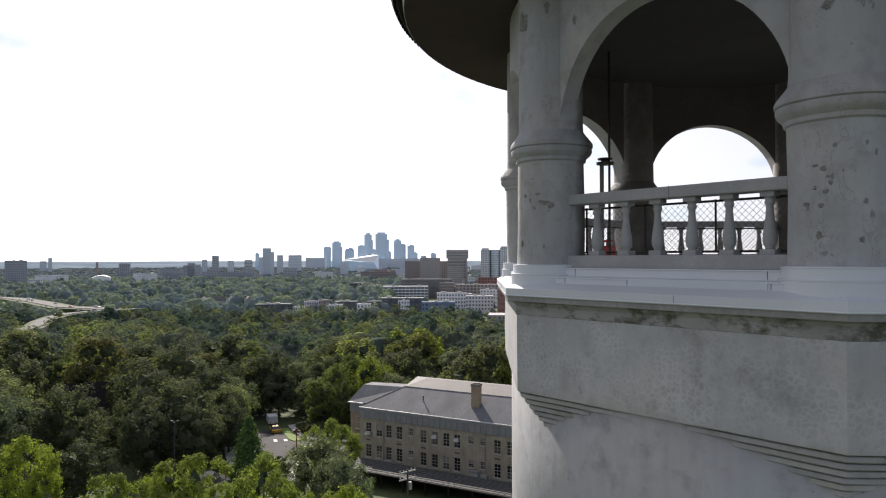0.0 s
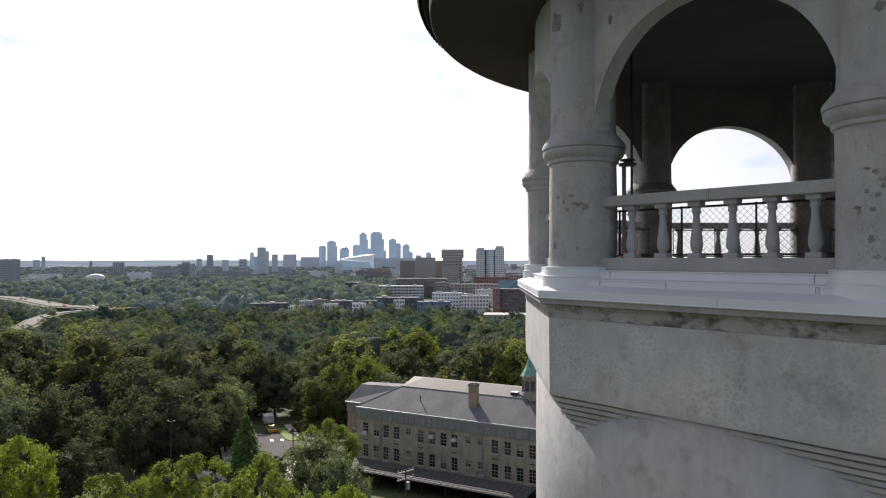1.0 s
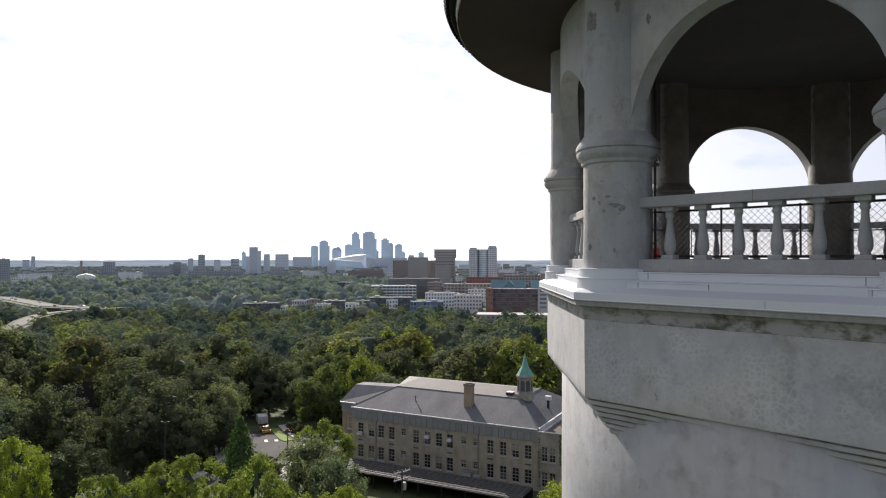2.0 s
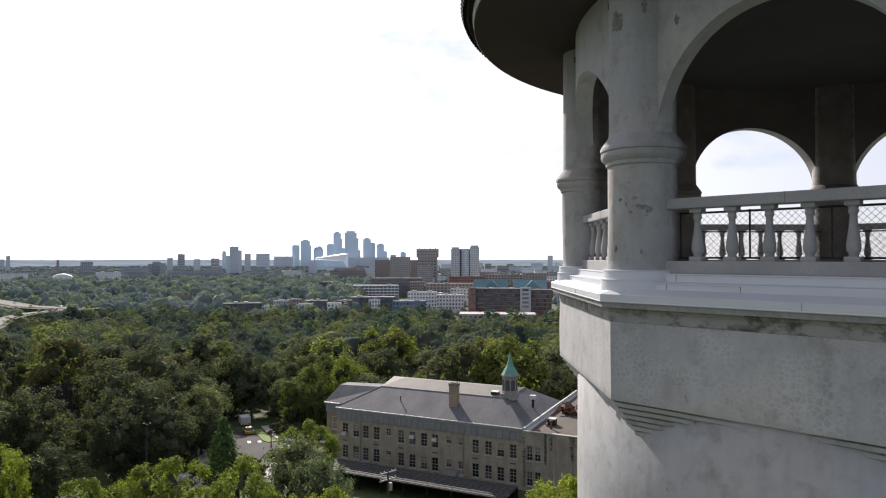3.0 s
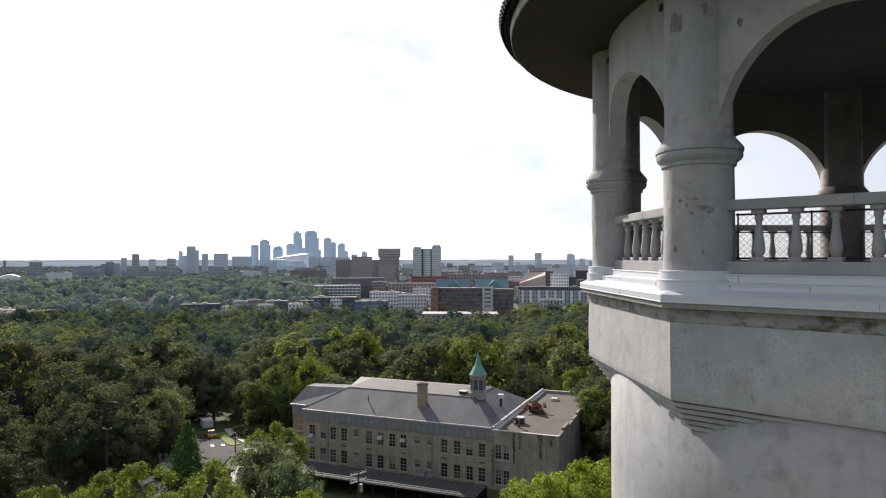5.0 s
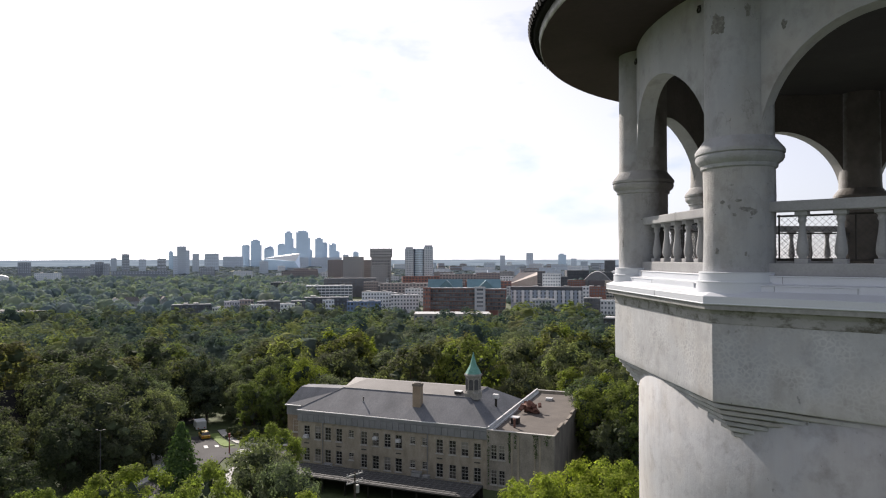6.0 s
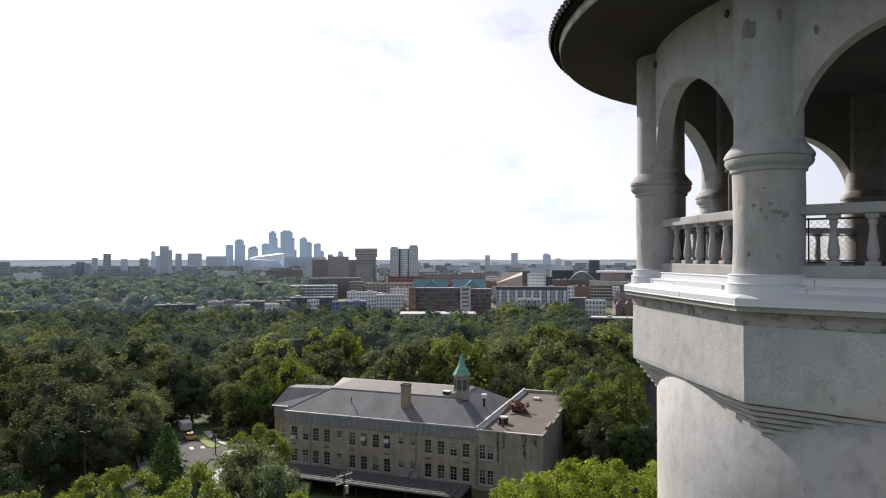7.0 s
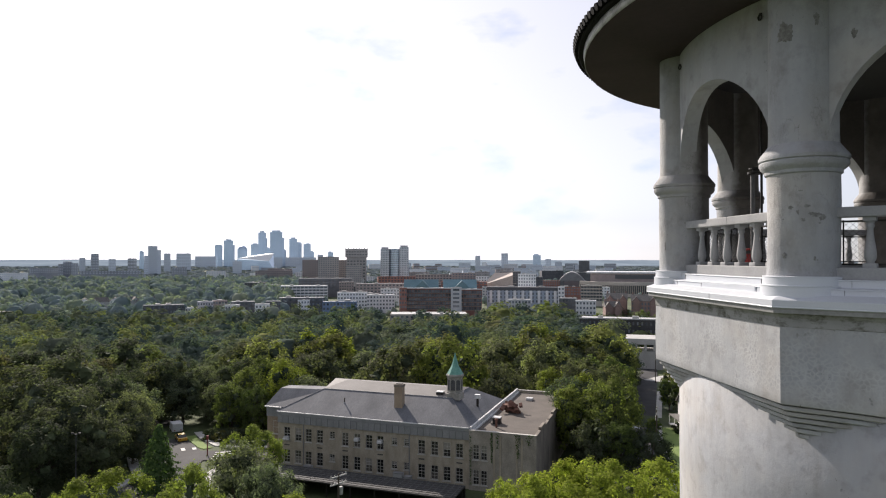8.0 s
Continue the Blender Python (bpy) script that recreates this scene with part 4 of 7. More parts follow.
    for u in (-29.9, -10.2, 0.12):
        part("downpipe", lathe([(0.07, -0.9), (0.07, 7.3)], 10, centre=(u, -0.10)), METAL_PANEL, school, "grey metal downpipe")
    # creeper on the annex
    crng = np.random.default_rng(17)
    stems = []
    for u, w, z0, z1, k in ((0.35, 0.25, 0.5, 8.6, 110), (3.75, 0.3, 4.2, 8.9, 150), (4.7, 0.3, 6.5, 8.9, 50), (7.9, 0.4, 5.2, 8.9, 120), (9.6, 0.7, 7.4, 9.0, 60)):
        z = crng.uniform(z0, z1, k)
        stems.append(np.stack([u + crng.normal(0, w * 0.5, k) * (0.4 + 0.6 * (z - z0) / (z1 - z0)), -0.42 - np.abs(crng.normal(0, 0.05, k)), z], 1))
    stems = np.concatenate(stems)
    v, q = leaf_tris(crng, stems, np.tile((0.0, -1.0, 0.3), (len(stems), 1)), 0.10, 0.5)
    link_mesh("creeper", arrays_mesh("creeper", v, q), LEAF_FIR, school, "dark green creeper on the brick")
    part("vent_pipe", lathe([(0.18, 8.4), (0.18, 9.6), (0.28, 9.65), (0.28, 9.85), (0.05, 9.95)], 10, centre=(3.2, 4.6)), rust, school)


build_school()


def build_air_handlers():
    """Grey cabinets and pipes on the ground along the school's front."""
    for u, w, h, label in ((-11.6, 0.8, 2.3, "grey air handling cabinet beside the brick wall"), (-9.9, 0.55, 1.9, "small grey air handling cabinet beside the wall"), (-28.2, 0.7, 1.7, "white air handling cabinet beside the wall")):
        g = -1.0
        o = thing("air_handler", SCHOOL_M @ pose(u, -1.3, g), label, "air handler", "air handlers")
        part("body", box(-w, w, -0.45, 0.45, 0.0, h, 0.04), GUTTER if "white" in label else CUPOLA, o)
        part("lid", box(-w - 0.05, w + 0.05, -0.5, 0.5, h, h + 0.08, 0.02), METAL_PANEL, o)
        for k in range(5):
            part("louvre", box(-w + 0.12, w - 0.12, -0.47, -0.445, h * 0.35 + 0.16 * k, h * 0.35 + 0.08 + 0.16 * k), IRON, o)


build_air_handlers()


def build_shelter():
    """The dark lattice-roofed walkway along the school's front."""
    m = SCHOOL_M @ pose(-16, -8.2, -0.5)
    sh = thing("covered_walkway", m, "long dark walkway roof with pale battens", "shelter")
    part("roof_slab", box(-16, 17, -2.8, 3.0, 2.2, 2.42, 0.04), plain("tarred_roof", (0.02, 0.02, 0.02), (0.04, 0.038, 0.035)), sh)
    bat = to_mesh("batten", box(-16, 17, -0.06, 0.06, 2.42, 2.50))
    rib = to_mesh("rib", box(-0.05, 0.05, -2.7, 2.9, 2.42, 2.47))
    pale = plain("grey_batten", (0.055, 0.055, 0.054), (0.10, 0.10, 0.098))
    for i in range(7):
        shared("batten", bat, pale, sh, pose(0, -2.5 + 0.85 * i, 0))
    for i in range(33):
        shared("rib", rib, pale, sh, pose(-15.6 + 1.0 * i, 0, 0))
    post = to_mesh("post", box(-0.1, 0.1, -0.1, 0.1, -0.3, 2.2, 0.01))
    for i in range(9):
        for y in (-2.4, 2.6):
            shared("post", post, IRON, sh, pose(-15.5 + 4 * i, y, 0))
    part("back_panel", box(-16, 17, 2.86, 2.98, -0.3, 2.2), IRON, sh)


build_shelter()


# ---------------------------------------------------------------- streets
def ribbon(name, mat, points, width, label, category, lift=0.06, z=None, kind="structure", deep=0.5):
    """A strip of paving that follows the ground."""
    pts = [Vector((x, y, 0)) for x, y in points]
    path = []
    for a, b in zip(pts, pts[1:]):
        n = max(1, int((b - a).length / 4))
        path += [a.lerp(b, i / n) for i in range(n)]
    path.append(pts[-1])
    bm, rows = bmesh.new(), []
    for i, p in enumerate(path):
        d = (path[min(i + 1, len(path) - 1)] - path[max(i - 1, 0)]).normalized()
        s = Vector((-d.y, d.x, 0)) * width / 2
        row = []
        for k in (-1, -0.33, 0.33, 1):
            q = p + s * k
            row.append(bm.verts.new((q.x, q.y, (ground_z(q.x, q.y) if z is None else z) + lift)))
        rows.append(row)
    for a, b in zip(rows, rows[1:]):
        for i in range(3):
            bm.faces.new((a[i], a[i + 1], b[i + 1], b[i]))
    low = bmesh.ops.extrude_face_region(bm, geom=bm.faces[:])
    bmesh.ops.translate(bm, vec=(0, 0, -deep), verts=[g for g in low["geom"] if isinstance(g, bmesh.types.BMVert)])
    return tagged(part(name, bm, mat), label, category, kind=kind)


CONCRETE = plain("pale_concrete", (0.36, 0.35, 0.33), (0.47, 0.46, 0.44), 0.9, 0, 0.3, 4, 0.1, 0.01)
STREET = [(-48.5, 171), (-45.5, 164), (-39.3, 147), (-34.8, 136), (-32.6, 128), (-33, 119), (-36, 108), (-43, 96)]
SIDE_STREET = [(-33, 133), (-24, 130.5), (-14, 129), (-4, 128)]
EAST_STREET = [(37, 90), (48, 113), (60.5, 139), (76.5, 170), (95, 206), (116, 248), (136, 288)]
ribbon("road", ASPHALT, STREET, 7.4, "sunlit grey asphalt street between trees", "road")
ribbon("road", ASPHALT, SIDE_STREET, 7.5, "grey asphalt side street with a crossing", "road", 0.065)
ribbon("road", ASPHALT, EAST_STREET, 5.8, "grey asphalt street behind the school", "road")
ribbon("pavement", CONCRETE, [(-37.2, 161.6), (-33, 150.2), (-28.5, 140.9), (-25.5, 138), (-18, 136), (-10, 134.5)], 1.7, "pale concrete pavement by a grass verge", "pavement", 0.16)
ribbon("pavement", CONCRETE, [(-22.4, 127.2), (-25, 123.2), (-26.2, 118), (-25, 110)], 1.2, "pale concrete pavement at the corner", "pavement", 0.16)
ribbon("pavement", CONCRETE, [(-43.5, 136), (-40.5, 127), (-37.5, 119.5), (-41, 110)], 1.7, "pale concrete pavement in tree shade", "pavement", 0.16)
ribbon("pavement", CONCRETE, [(46.5, 97), (52.5, 111.2), (56.4, 120.4), (62.2, 133.4), (72, 153), (90, 188)], 1.5, "pale concrete pavement by lawns", "pavement", 0.16)
ribbon("lawn", LAWN, [(-38.0, 158.5), (-34.8, 148.8), (-31.2, 140.0), (-29.9, 138.2)], 1.9, "bright mown grass verge", "lawn", 0.1)
ribbon("lawn", LAWN, [(52.8, 103), (58.6, 115), (65.5, 129.5), (72, 143), (77, 152)], 8.6, "sunlit mown front lawns", "lawn", 0.1)
ribbon("lawn", LAWN, [(-63, 107), (-61.5, 115)], 3.4, "mown grass clearing in the wood", "lawn", 0.1)
ribbon("driveway", CONCRETE, [(98, 206), (108, 214), (122, 222)], 9, "pale concrete driveway", "pavement", 0.12)
ROAD_PAINT = plain("road_paint", (0.55, 0.55, 0.53), (0.68, 0.68, 0.66), 0.8, 0, 1, 12)
for i in range(2):
    tagged(part("road_marking", box(-0.35, 0.35, -0.9, 0.9, 0, 0.012), ROAD_PAINT), "white painted crossing bar on asphalt", "road marking", "crossing bars", "structure").matrix_world = pose(-34.6 + 2.1 * i, 138.2 + 0.1 * i, ground_z(-33.5, 138.2) + 0.10, 0, 0, 20)
for i in range(5):
    tagged(part("road_marking", box(-1.5, 1.5, -0.22, 0.22, 0, 0.012), ROAD_PAINT), "white painted crossing stripe on asphalt", "road marking", "crossing stripes", "structure").matrix_world = pose(-26.0, 127.6 + 1.25 * i, ground_z(-26, 130) + 0.12, 0, 0, 5)


def car(name, label, x, y, turn, paint, height=1.45, length=4.5, boxy=False):
    c = thing(name, pose(x, y, ground_z(x, y) + 0.07, 0, 0, turn), label, "car" if not boxy else "van")
    half, w = length / 2, 0.9 if not boxy else 1.1
    sec = [(-half, 0.35), (-half, 0.85), (-half * 0.92, 0.95), (-half * 0.55, 1.0), (half * 0.5, 0.95), (half * 0.96, 0.8), (half, 0.6), (half, 0.35)]
    if boxy:
        sec = [(-half, 0.45), (-half, height), (half * 0.45, height), (half * 0.62, height * 0.95), (half * 0.8, 1.25), (half, 1.1), (half, 0.45)]
    bm = bmesh.new()
    rows = [[bm.verts.new((px, s * w, pz)) for px, pz in sec] for s in (-1, 1)]
    bm.faces.new(rows[0])
    bm.faces.new(rows[1][::-1])
    for i in range(len(sec)):
        j = (i + 1) % len(sec)
        bm.faces.new((rows[0][i], rows[0][j], rows[1][j], rows[1][i]))
    bmesh.ops.bevel(bm, geom=bm.edges[:], offset=0.06, segments=2, affect="EDGES")
    part("body", bm, paint, c)
    if not boxy:
        bm = bmesh.new()
        lo = [(-half * 0.85, 0.97), (half * 0.42, 0.93)]
        hi = [(-half * 0.55, height), (half * 0.12, height)]
        vs = [[bm.verts.new((p[0], s * (w - 0.06), p[1])) for p in lo] + [bm.verts.new((p[0], s * (w - 0.2), p[1])) for p in hi] for s in (-1, 1)]
        a, b = vs
        for f in ((a[0], a[1], a[3], a[2]), (b[0], b[2], b[3], b[1]), (a[0], a[2], b[2], b[0]), (a[1], b[1], b[3], a[3])):
            bm.faces.new(f)
        bm.faces.new((a[2], a[3], b[3], b[2]))
        part("cabin_glass", bm, GLASS, c)
        part("roof_panel", box(-half * 0.53, half * 0.10, -w + 0.22, w - 0.22, height - 0.02, height + 0.04, 0.02), paint, c)
    else:
        part("windscreen", box(half * 0.66, half * 0.74, -w + 0.12, w - 0.12, 1.35, height * 0.92, 0.01), GLASS, c)
    tyre = bmesh.new()
    bmesh.ops.create_cone(tyre, cap_ends=True, segments=18, radius1=0.33, radius2=0.33, depth=0.22, matrix=pose(0, 0, 0, 90, 0, 0))
    tyre_me, rim = to_mesh("wheel", tyre), bmesh.new()
    bmesh.ops.create_cone(rim, cap_ends=True, segments=12, radius1=0.2, radius2=0.2, depth=0.24, matrix=pose(0, 0, 0, 90, 0, 0))
    rim_me = to_mesh("rim", rim)
    for sx in (-0.62, 0.62):
        for sy in (-1, 1):
            wh = shared("wheel", tyre_me, IRON, c, pose(sx * half, sy * (w - 0.1), 0.33))
            shared("rim", rim_me, GUTTER, wh, Matrix())
    for sy in (-0.6, 0.6):
        part("lamp", box(half - 0.03, half + 0.04, sy * w - 0.15, sy * w + 0.15, 0.62, 0.76, 0.01), GUTTER, c)
        part("tail_lamp", box(-half - 0.04, -half + 0.03, sy * w - 0.15, sy * w + 0.15, 0.68, 0.84, 0.01), RED, c)
    return c


YELLOW = plain("yellow_car_paint", (0.62, 0.36, 0.03), (0.72, 0.44, 0.05), 0.3, 0, 1, 20, 0.0)
car("parked_car", "yellow orange car parked at the kerb", -37.4, 149.0, 112, YELLOW)
car("delivery_van", "white box van parked behind the yellow car", -40.8, 159.5, 112, WHITE, 2.2, 4.4, True)
car("parked_car", "silver blue car parked in the east street", 59.3, 138.6, 62, plain("silver_car_paint", (0.35, 0.37, 0.40), (0.45, 0.47, 0.5), 0.3, 0.4, 1, 20, 0.0))


def street_post(x, y, h, label, mat):
    p = thing("street_post", pose(x, y, ground_z(x, y)), label, "post")
    part("pole", lathe([(0.16, 0), (0.13, 0.2), (0.10, h * 0.7), (0.10, h)], 10), mat, p)
    part("sign_box", box(-0.2, 0.2, -0.14, 0.14, h - 0.6, h + 0.15, 0.03), mat, p)
    return p


street_post(-28.8, 131.6, 3.6, "dark red street post at the crossing", plain("dull_red", (0.16, 0.04, 0.035), (0.24, 0.07, 0.06)))


# metal coloured darker, for the shade in which the lamp stands
LAMP_METAL = plain("shaded_lamp_metal", (0.06, 0.06, 0.06), (0.10, 0.10, 0.097), 0.7, 0.2, 2, 20)


def street_lamp(x, y, h):
    p = thing("street_lamp", pose(x, y, ground_z(x, y)), "tall grey street lamp with two arms", "street lamp", "street lamps")
    part("pole", lathe([(0.12, 0), (0.10, 0.3), (0.05, h)], 10), LAMP_METAL, p)
    for s in (-1, 1):
        bm = bmesh.new()
        add_tube(bm, (0, 0, h - 0.1), (s * 0.5, 0, h + 0.15), 0.04, n=6)
        arm = part("arm", bm, LAMP_METAL, p)
        part("lantern", box(s * 0.5 - 0.18, s * 0.5 + 0.18, -0.09, 0.09, h + 0.10, h + 0.19, 0.03), LAMP_METAL, arm)


street_lamp(-42.7, 106.5, 10.6)


def utility_pole(x, y, h, turn, label):
    p = thing("utility_pole", pose(x, y, ground_z(x, y), 0, 0, turn), label, "utility pole", "utility poles")
    part("pole", lathe([(0.16, -0.5), (0.15, 0.5), (0.11, h)], 10), BARK, p)
    for i, z in enumerate((h - 0.3, h - 1.2)):
        arm = part("cross_arm", box(-1.3, 1.3, -0.07, 0.07, z - 0.07, z + 0.07, 0.01), CONCRETE, p)
        for sx in (-1.15, -0.6, 0.6, 1.15):
            part("insulator", lathe([(0.05, z + 0.07), (0.07, z + 0.14), (0.04, z + 0.22), (0.06, z + 0.28)], 8, centre=(sx, 0)), CUPOLA, arm)
    part("transformer", lathe([(0.24, h - 2.6), (0.26, h - 2.5), (0.26, h - 1.75), (0.2, h - 1.65)], 14, centre=(0.38, 0)), CUPOLA, p)


utility_pole(-4.5, 84.5, 9.2, 40, "wooden utility pole with two cross arms and transformer")
utility_pole(54.1, 118.1, 9.0, 60, "tall wooden utility pole by the east street")
utility_pole(96.4, 203.5, 9.0, 60, "tall wooden utility pole by the driveway")


def house(name, label, x, y, turn, w, d, h, wall, roof, storeys=2, porch=False, z=None):
    g = ground_z(x, y) if z is None else z
    o = thing(name, pose(x, y, g - 0.3, 0, 0, turn), label, "house", "houses")
    bm = bmesh.new()
    prof = [(-w / 2, 0), (w / 2, 0), (w / 2, h), (0, h + w * 0.42), (-w / 2, h)]
    a, b = ([bm.verts.new((px, py, pz)) for px, pz in prof] for py in (0, d))
    bm.faces.new(a)
    bm.faces.new(b[::-1])
    for i in range(5):
        bm.faces.new((a[i], a[(i + 1) % 5], b[(i + 1) % 5], b[i]))
    part("wall", bm, wall, o)
    for s in (-1, 1):
        bm = bmesh.new()
        add_box(bm, -0.4, math.hypot(w / 2, w * 0.42) + 0.1, -0.5, d + 0.5, 0.02, 0.22)
        r = part("roof", bm, roof, o)
        r.matrix_local = pose(s * (w / 2), 0, h) @ pose(0, 0, 0, 0, (-math.degrees(math.atan2(0.42, 0.5)) if s < 0 else 0), 0) if s < 0 else \
            pose(w / 2, d, h, 0, 0, 180) @ pose(0, 0, 0, 0, -math.degrees(math.atan2(0.42, 0.5)), 0)
    fr, pane, sill = sash_meshes(0.9, 1.4)
    for k in range(storeys):
        for px in (-w / 4, w / 4):
            wn_ = shared("window", fr, WHITE, o, pose(px, -0.15, 0.9 + 2.7 * k))
            shared("pane", pane, GLASS, wn_, Matrix())
            shared("pane", pane, GLASS, wn_, pose(0, 0, 0.66))
    wn_ = shared("window", fr, WHITE, o, pose(0, -0.15, h + 0.2))
    shared("pane", pane, GLASS, wn_, Matrix())
    if porch:
        part("porch_roof", box(-w / 2, w / 2, -2.2, -0.02, 2.6, 2.8, 0.02), roof, o)
        part("porch_floor", box(-w / 2, w / 2, -2.2, -0.02, 0.0, 0.6, 0.02), WHITE, o)
        for px in (-w / 2 + 0.15, 0, w / 2 - 0.15):
            part("porch_post", box(px - 0.09, px + 0.09, -2.15, -1.97, 0.6, 2.6, 0.01), WHITE, o)
    return o


HOUSE_ROOF = plain("shingle_roof", (0.09, 0.085, 0.08), (0.16, 0.15, 0.14), 0.9, 0, 1, 8, 0.3, 0.02)
BLACK_SHINGLES = plain("black_shingles", (0.016, 0.016, 0.016), (0.028, 0.027, 0.026), 1.0)
BLACK_SHINGLES.node_tree.nodes["Principled BSDF"].inputs["Specular IOR Level"].default_value = 0.0
HOUSE_GREY = plain("grey_clapboard", (0.36, 0.36, 0.37), (0.46, 0.46, 0.47), 0.8, 0, 0.5, 6, 0.1, 0.01)
house("wooden_house", "white clapboard house with a porch and gable", 74.2, 145.0, -100, 8, 11, 6.0, WHITE, HOUSE_ROOF, 2, True)
for hx, hy, turn in ((-257, 718, 20), (-250, 727, -50), (-231, 726, 15), (-225, 735, -40), (-212, 732, 25), (-206, 741, -45), (-306, 699, 15)):
    house("wooden_house", "white gabled wooden house among trees", hx, hy, turn, 9.5, 12, 11.5, WHITE if hx % 2 else HOUSE_GREY, HOUSE_ROOF, 3)
house("wooden_house", "dark roofed house under big trees", -92, 161, -63, 14, 18, 3.4, plain("dark_boarding", (0.07, 0.06, 0.055), (0.12, 0.105, 0.095)), BLACK_SHINGLES, 2)

# the motorway in the distance, raised and drawn nearer to fit the camera's view
FREEWAY = [(-540, 780), (-468, 735), (-408, 675), (-348, 611), (-285, 581), (-268, 578)]
RAMP = [(-256, 408), (-268, 440), (-283, 472), (-296, 510), (-299, 532), (-295, 553), (-280, 567), (-268, 573)]
MOTORWAY = plain("worn_concrete_road", (0.15, 0.148, 0.142), (0.21, 0.206, 0.20), 0.9, 0, 0.05, 1, 0.1, 0.01)
MOTORWAY.node_tree.nodes["Principled BSDF"].inputs["Specular IOR Level"].default_value = 0.1
# added banks that carry the road above the treetops as the camera sees them
ribbon("embankment", GRASS, FREEWAY, 26, "dark grassy bank added under the raised motorway", "embankment", -0.5, -7.3, deep=15)
ribbon("embankment", GRASS, RAMP, 15, "dark grassy bank added under the raised slip road", "embankment", -0.45, -7.3, deep=15)
ribbon("road", MOTORWAY, FREEWAY, 13, "pale concrete motorway raised on an added bank through woods", "road", 0.0, -7.3, deep=0.6)
ribbon("road", MOTORWAY, RAMP, 8, "pale concrete motorway slip road raised on an added bank", "road", 0.05, -7.3, deep=0.6)


def motorway_traffic():
    rng = random.Random(8)
    paints = [WHITE, plain("grey_car_paint", (0.20, 0.20, 0.21), (0.27, 0.27, 0.28), 0.35, 0.3, 1, 20, 0.0), plain("black_car_paint", (0.02, 0.02, 0.02), (0.04, 0.04, 0.04), 0.35, 0, 1, 20, 0.0), RED]
    labels = ["white car on the motorway", "grey car on the motorway", "black car on the motorway", "red car on the motorway"]
    for k in range(16):
        line = FREEWAY if k < 12 else RAMP[2:]
        i = rng.randrange(len(line) - 2)
        a, b = Vector(line[i]), Vector(line[i + 1])
        d = (b - a).normalized()
        p = a.lerp(b, rng.uniform(0.05, 0.95)) + Vector((-d.y, d.x)) * (rng.choice((-4.2, -1.6, 1.6, 4.2)) if k < 12 else rng.choice((-1.7, 1.7)))
        c = rng.choice((0, 0, 1, 1, 2, 3))
        o = car("car", labels[c], p.x, p.y, math.degrees(math.atan2(d.y, d.x)), paints[c], 1.5)
        o.matrix_world = pose(p.x, p.y, -7.24, 0, 0, math.degrees(math.atan2(d.y, d.x)))


motorway_traffic()


# ---------------------------------------------------------------- the city
def wall_mat(name, d, l, **kw):
    return plain(name, d, l, 0.85, 0, 0.12, 1.5, 0.05, 0.02, per_object=0.12, **kw)


DARK = wall_mat("charcoal_cladding", (0.075, 0.08, 0.09), (0.12, 0.125, 0.138))
PALE = wall_mat("white_render", (0.66, 0.67, 0.69), (0.78, 0.79, 0.80))
LILAC = wall_mat("grey_render", (0.42, 0.42, 0.46), (0.50, 0.50, 0.54))
BROWN = wall_mat("brown_brick", (0.28, 0.235, 0.225), (0.36, 0.305, 0.29))
TAN = wall_mat("tan_concrete", (0.40, 0.365, 0.325), (0.48, 0.44, 0.40))
BLUE = wall_mat("blue_cladding", (0.13, 0.19, 0.31), (0.18, 0.25, 0.39))
GREYBLUE = wall_mat("grey_blue_cladding", (0.29, 0.34, 0.42), (0.36, 0.41, 0.49))
BRICKRED = wall_mat("red_brick", (0.215, 0.105, 0.085), (0.29, 0.145, 0.12))
CONC = wall_mat("grey_concrete", (0.42, 0.43, 0.45), (0.52, 0.53, 0.55))
# skyline cladding, its pale blue standing in for haze
GLASSY = plain("haze_blue_curtain_wall", (0.43, 0.53, 0.65), (0.52, 0.62, 0.74), 0.35, 0.7, 0.12, 1.5, 0.0, 0.0, per_object=0.1)
OLD_BRICK = wall_mat("old_brown_brick", (0.20, 0.135, 0.118), (0.29, 0.205, 0.18))
ROOFING = plain("pale_flat_roof", (0.34, 0.34, 0.34), (0.48, 0.48, 0.48), 0.9, 0, 0.1, 1.0, 0.1, 0.02)
# glass lightened to the tone that haze gives dark windows
CITY_GLASS = glass_material("city_glass", (0.10, 0.115, 0.135), 0.15)
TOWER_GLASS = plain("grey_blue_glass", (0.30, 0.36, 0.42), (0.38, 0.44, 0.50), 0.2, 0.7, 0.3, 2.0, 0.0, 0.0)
# skyline glass with the same haze tone in its colour
BLUE_GLASS = plain("haze_blue_tower_glass", (0.39, 0.49, 0.61), (0.46, 0.57, 0.69), 0.3, 0.7, 0.3, 2.0, 0.0, 0.0)
# far brick, concrete and windows: haze put into cooler, paler colours
SLATY = wall_mat("haze_tinted_brick", (0.25, 0.27, 0.30), (0.31, 0.33, 0.36))
COOL = wall_mat("haze_tinted_concrete", (0.54, 0.595, 0.67), (0.62, 0.675, 0.74))
FAR_GLASS = plain("haze_tinted_window_glass", (0.44, 0.485, 0.55), (0.50, 0.545, 0.61), 0.4, 0, 0.3, 2.0, 0.0, 0.0)
OLD_CONCRETE = wall_mat("weathered_concrete", (0.30, 0.29, 0.285), (0.38, 0.37, 0.36))
MID_BROWN = wall_mat("dusky_brick", (0.25, 0.215, 0.21), (0.32, 0.28, 0.27))
BLACK = wall_mat("black_cladding", (0.035, 0.036, 0.038), (0.06, 0.06, 0.062))


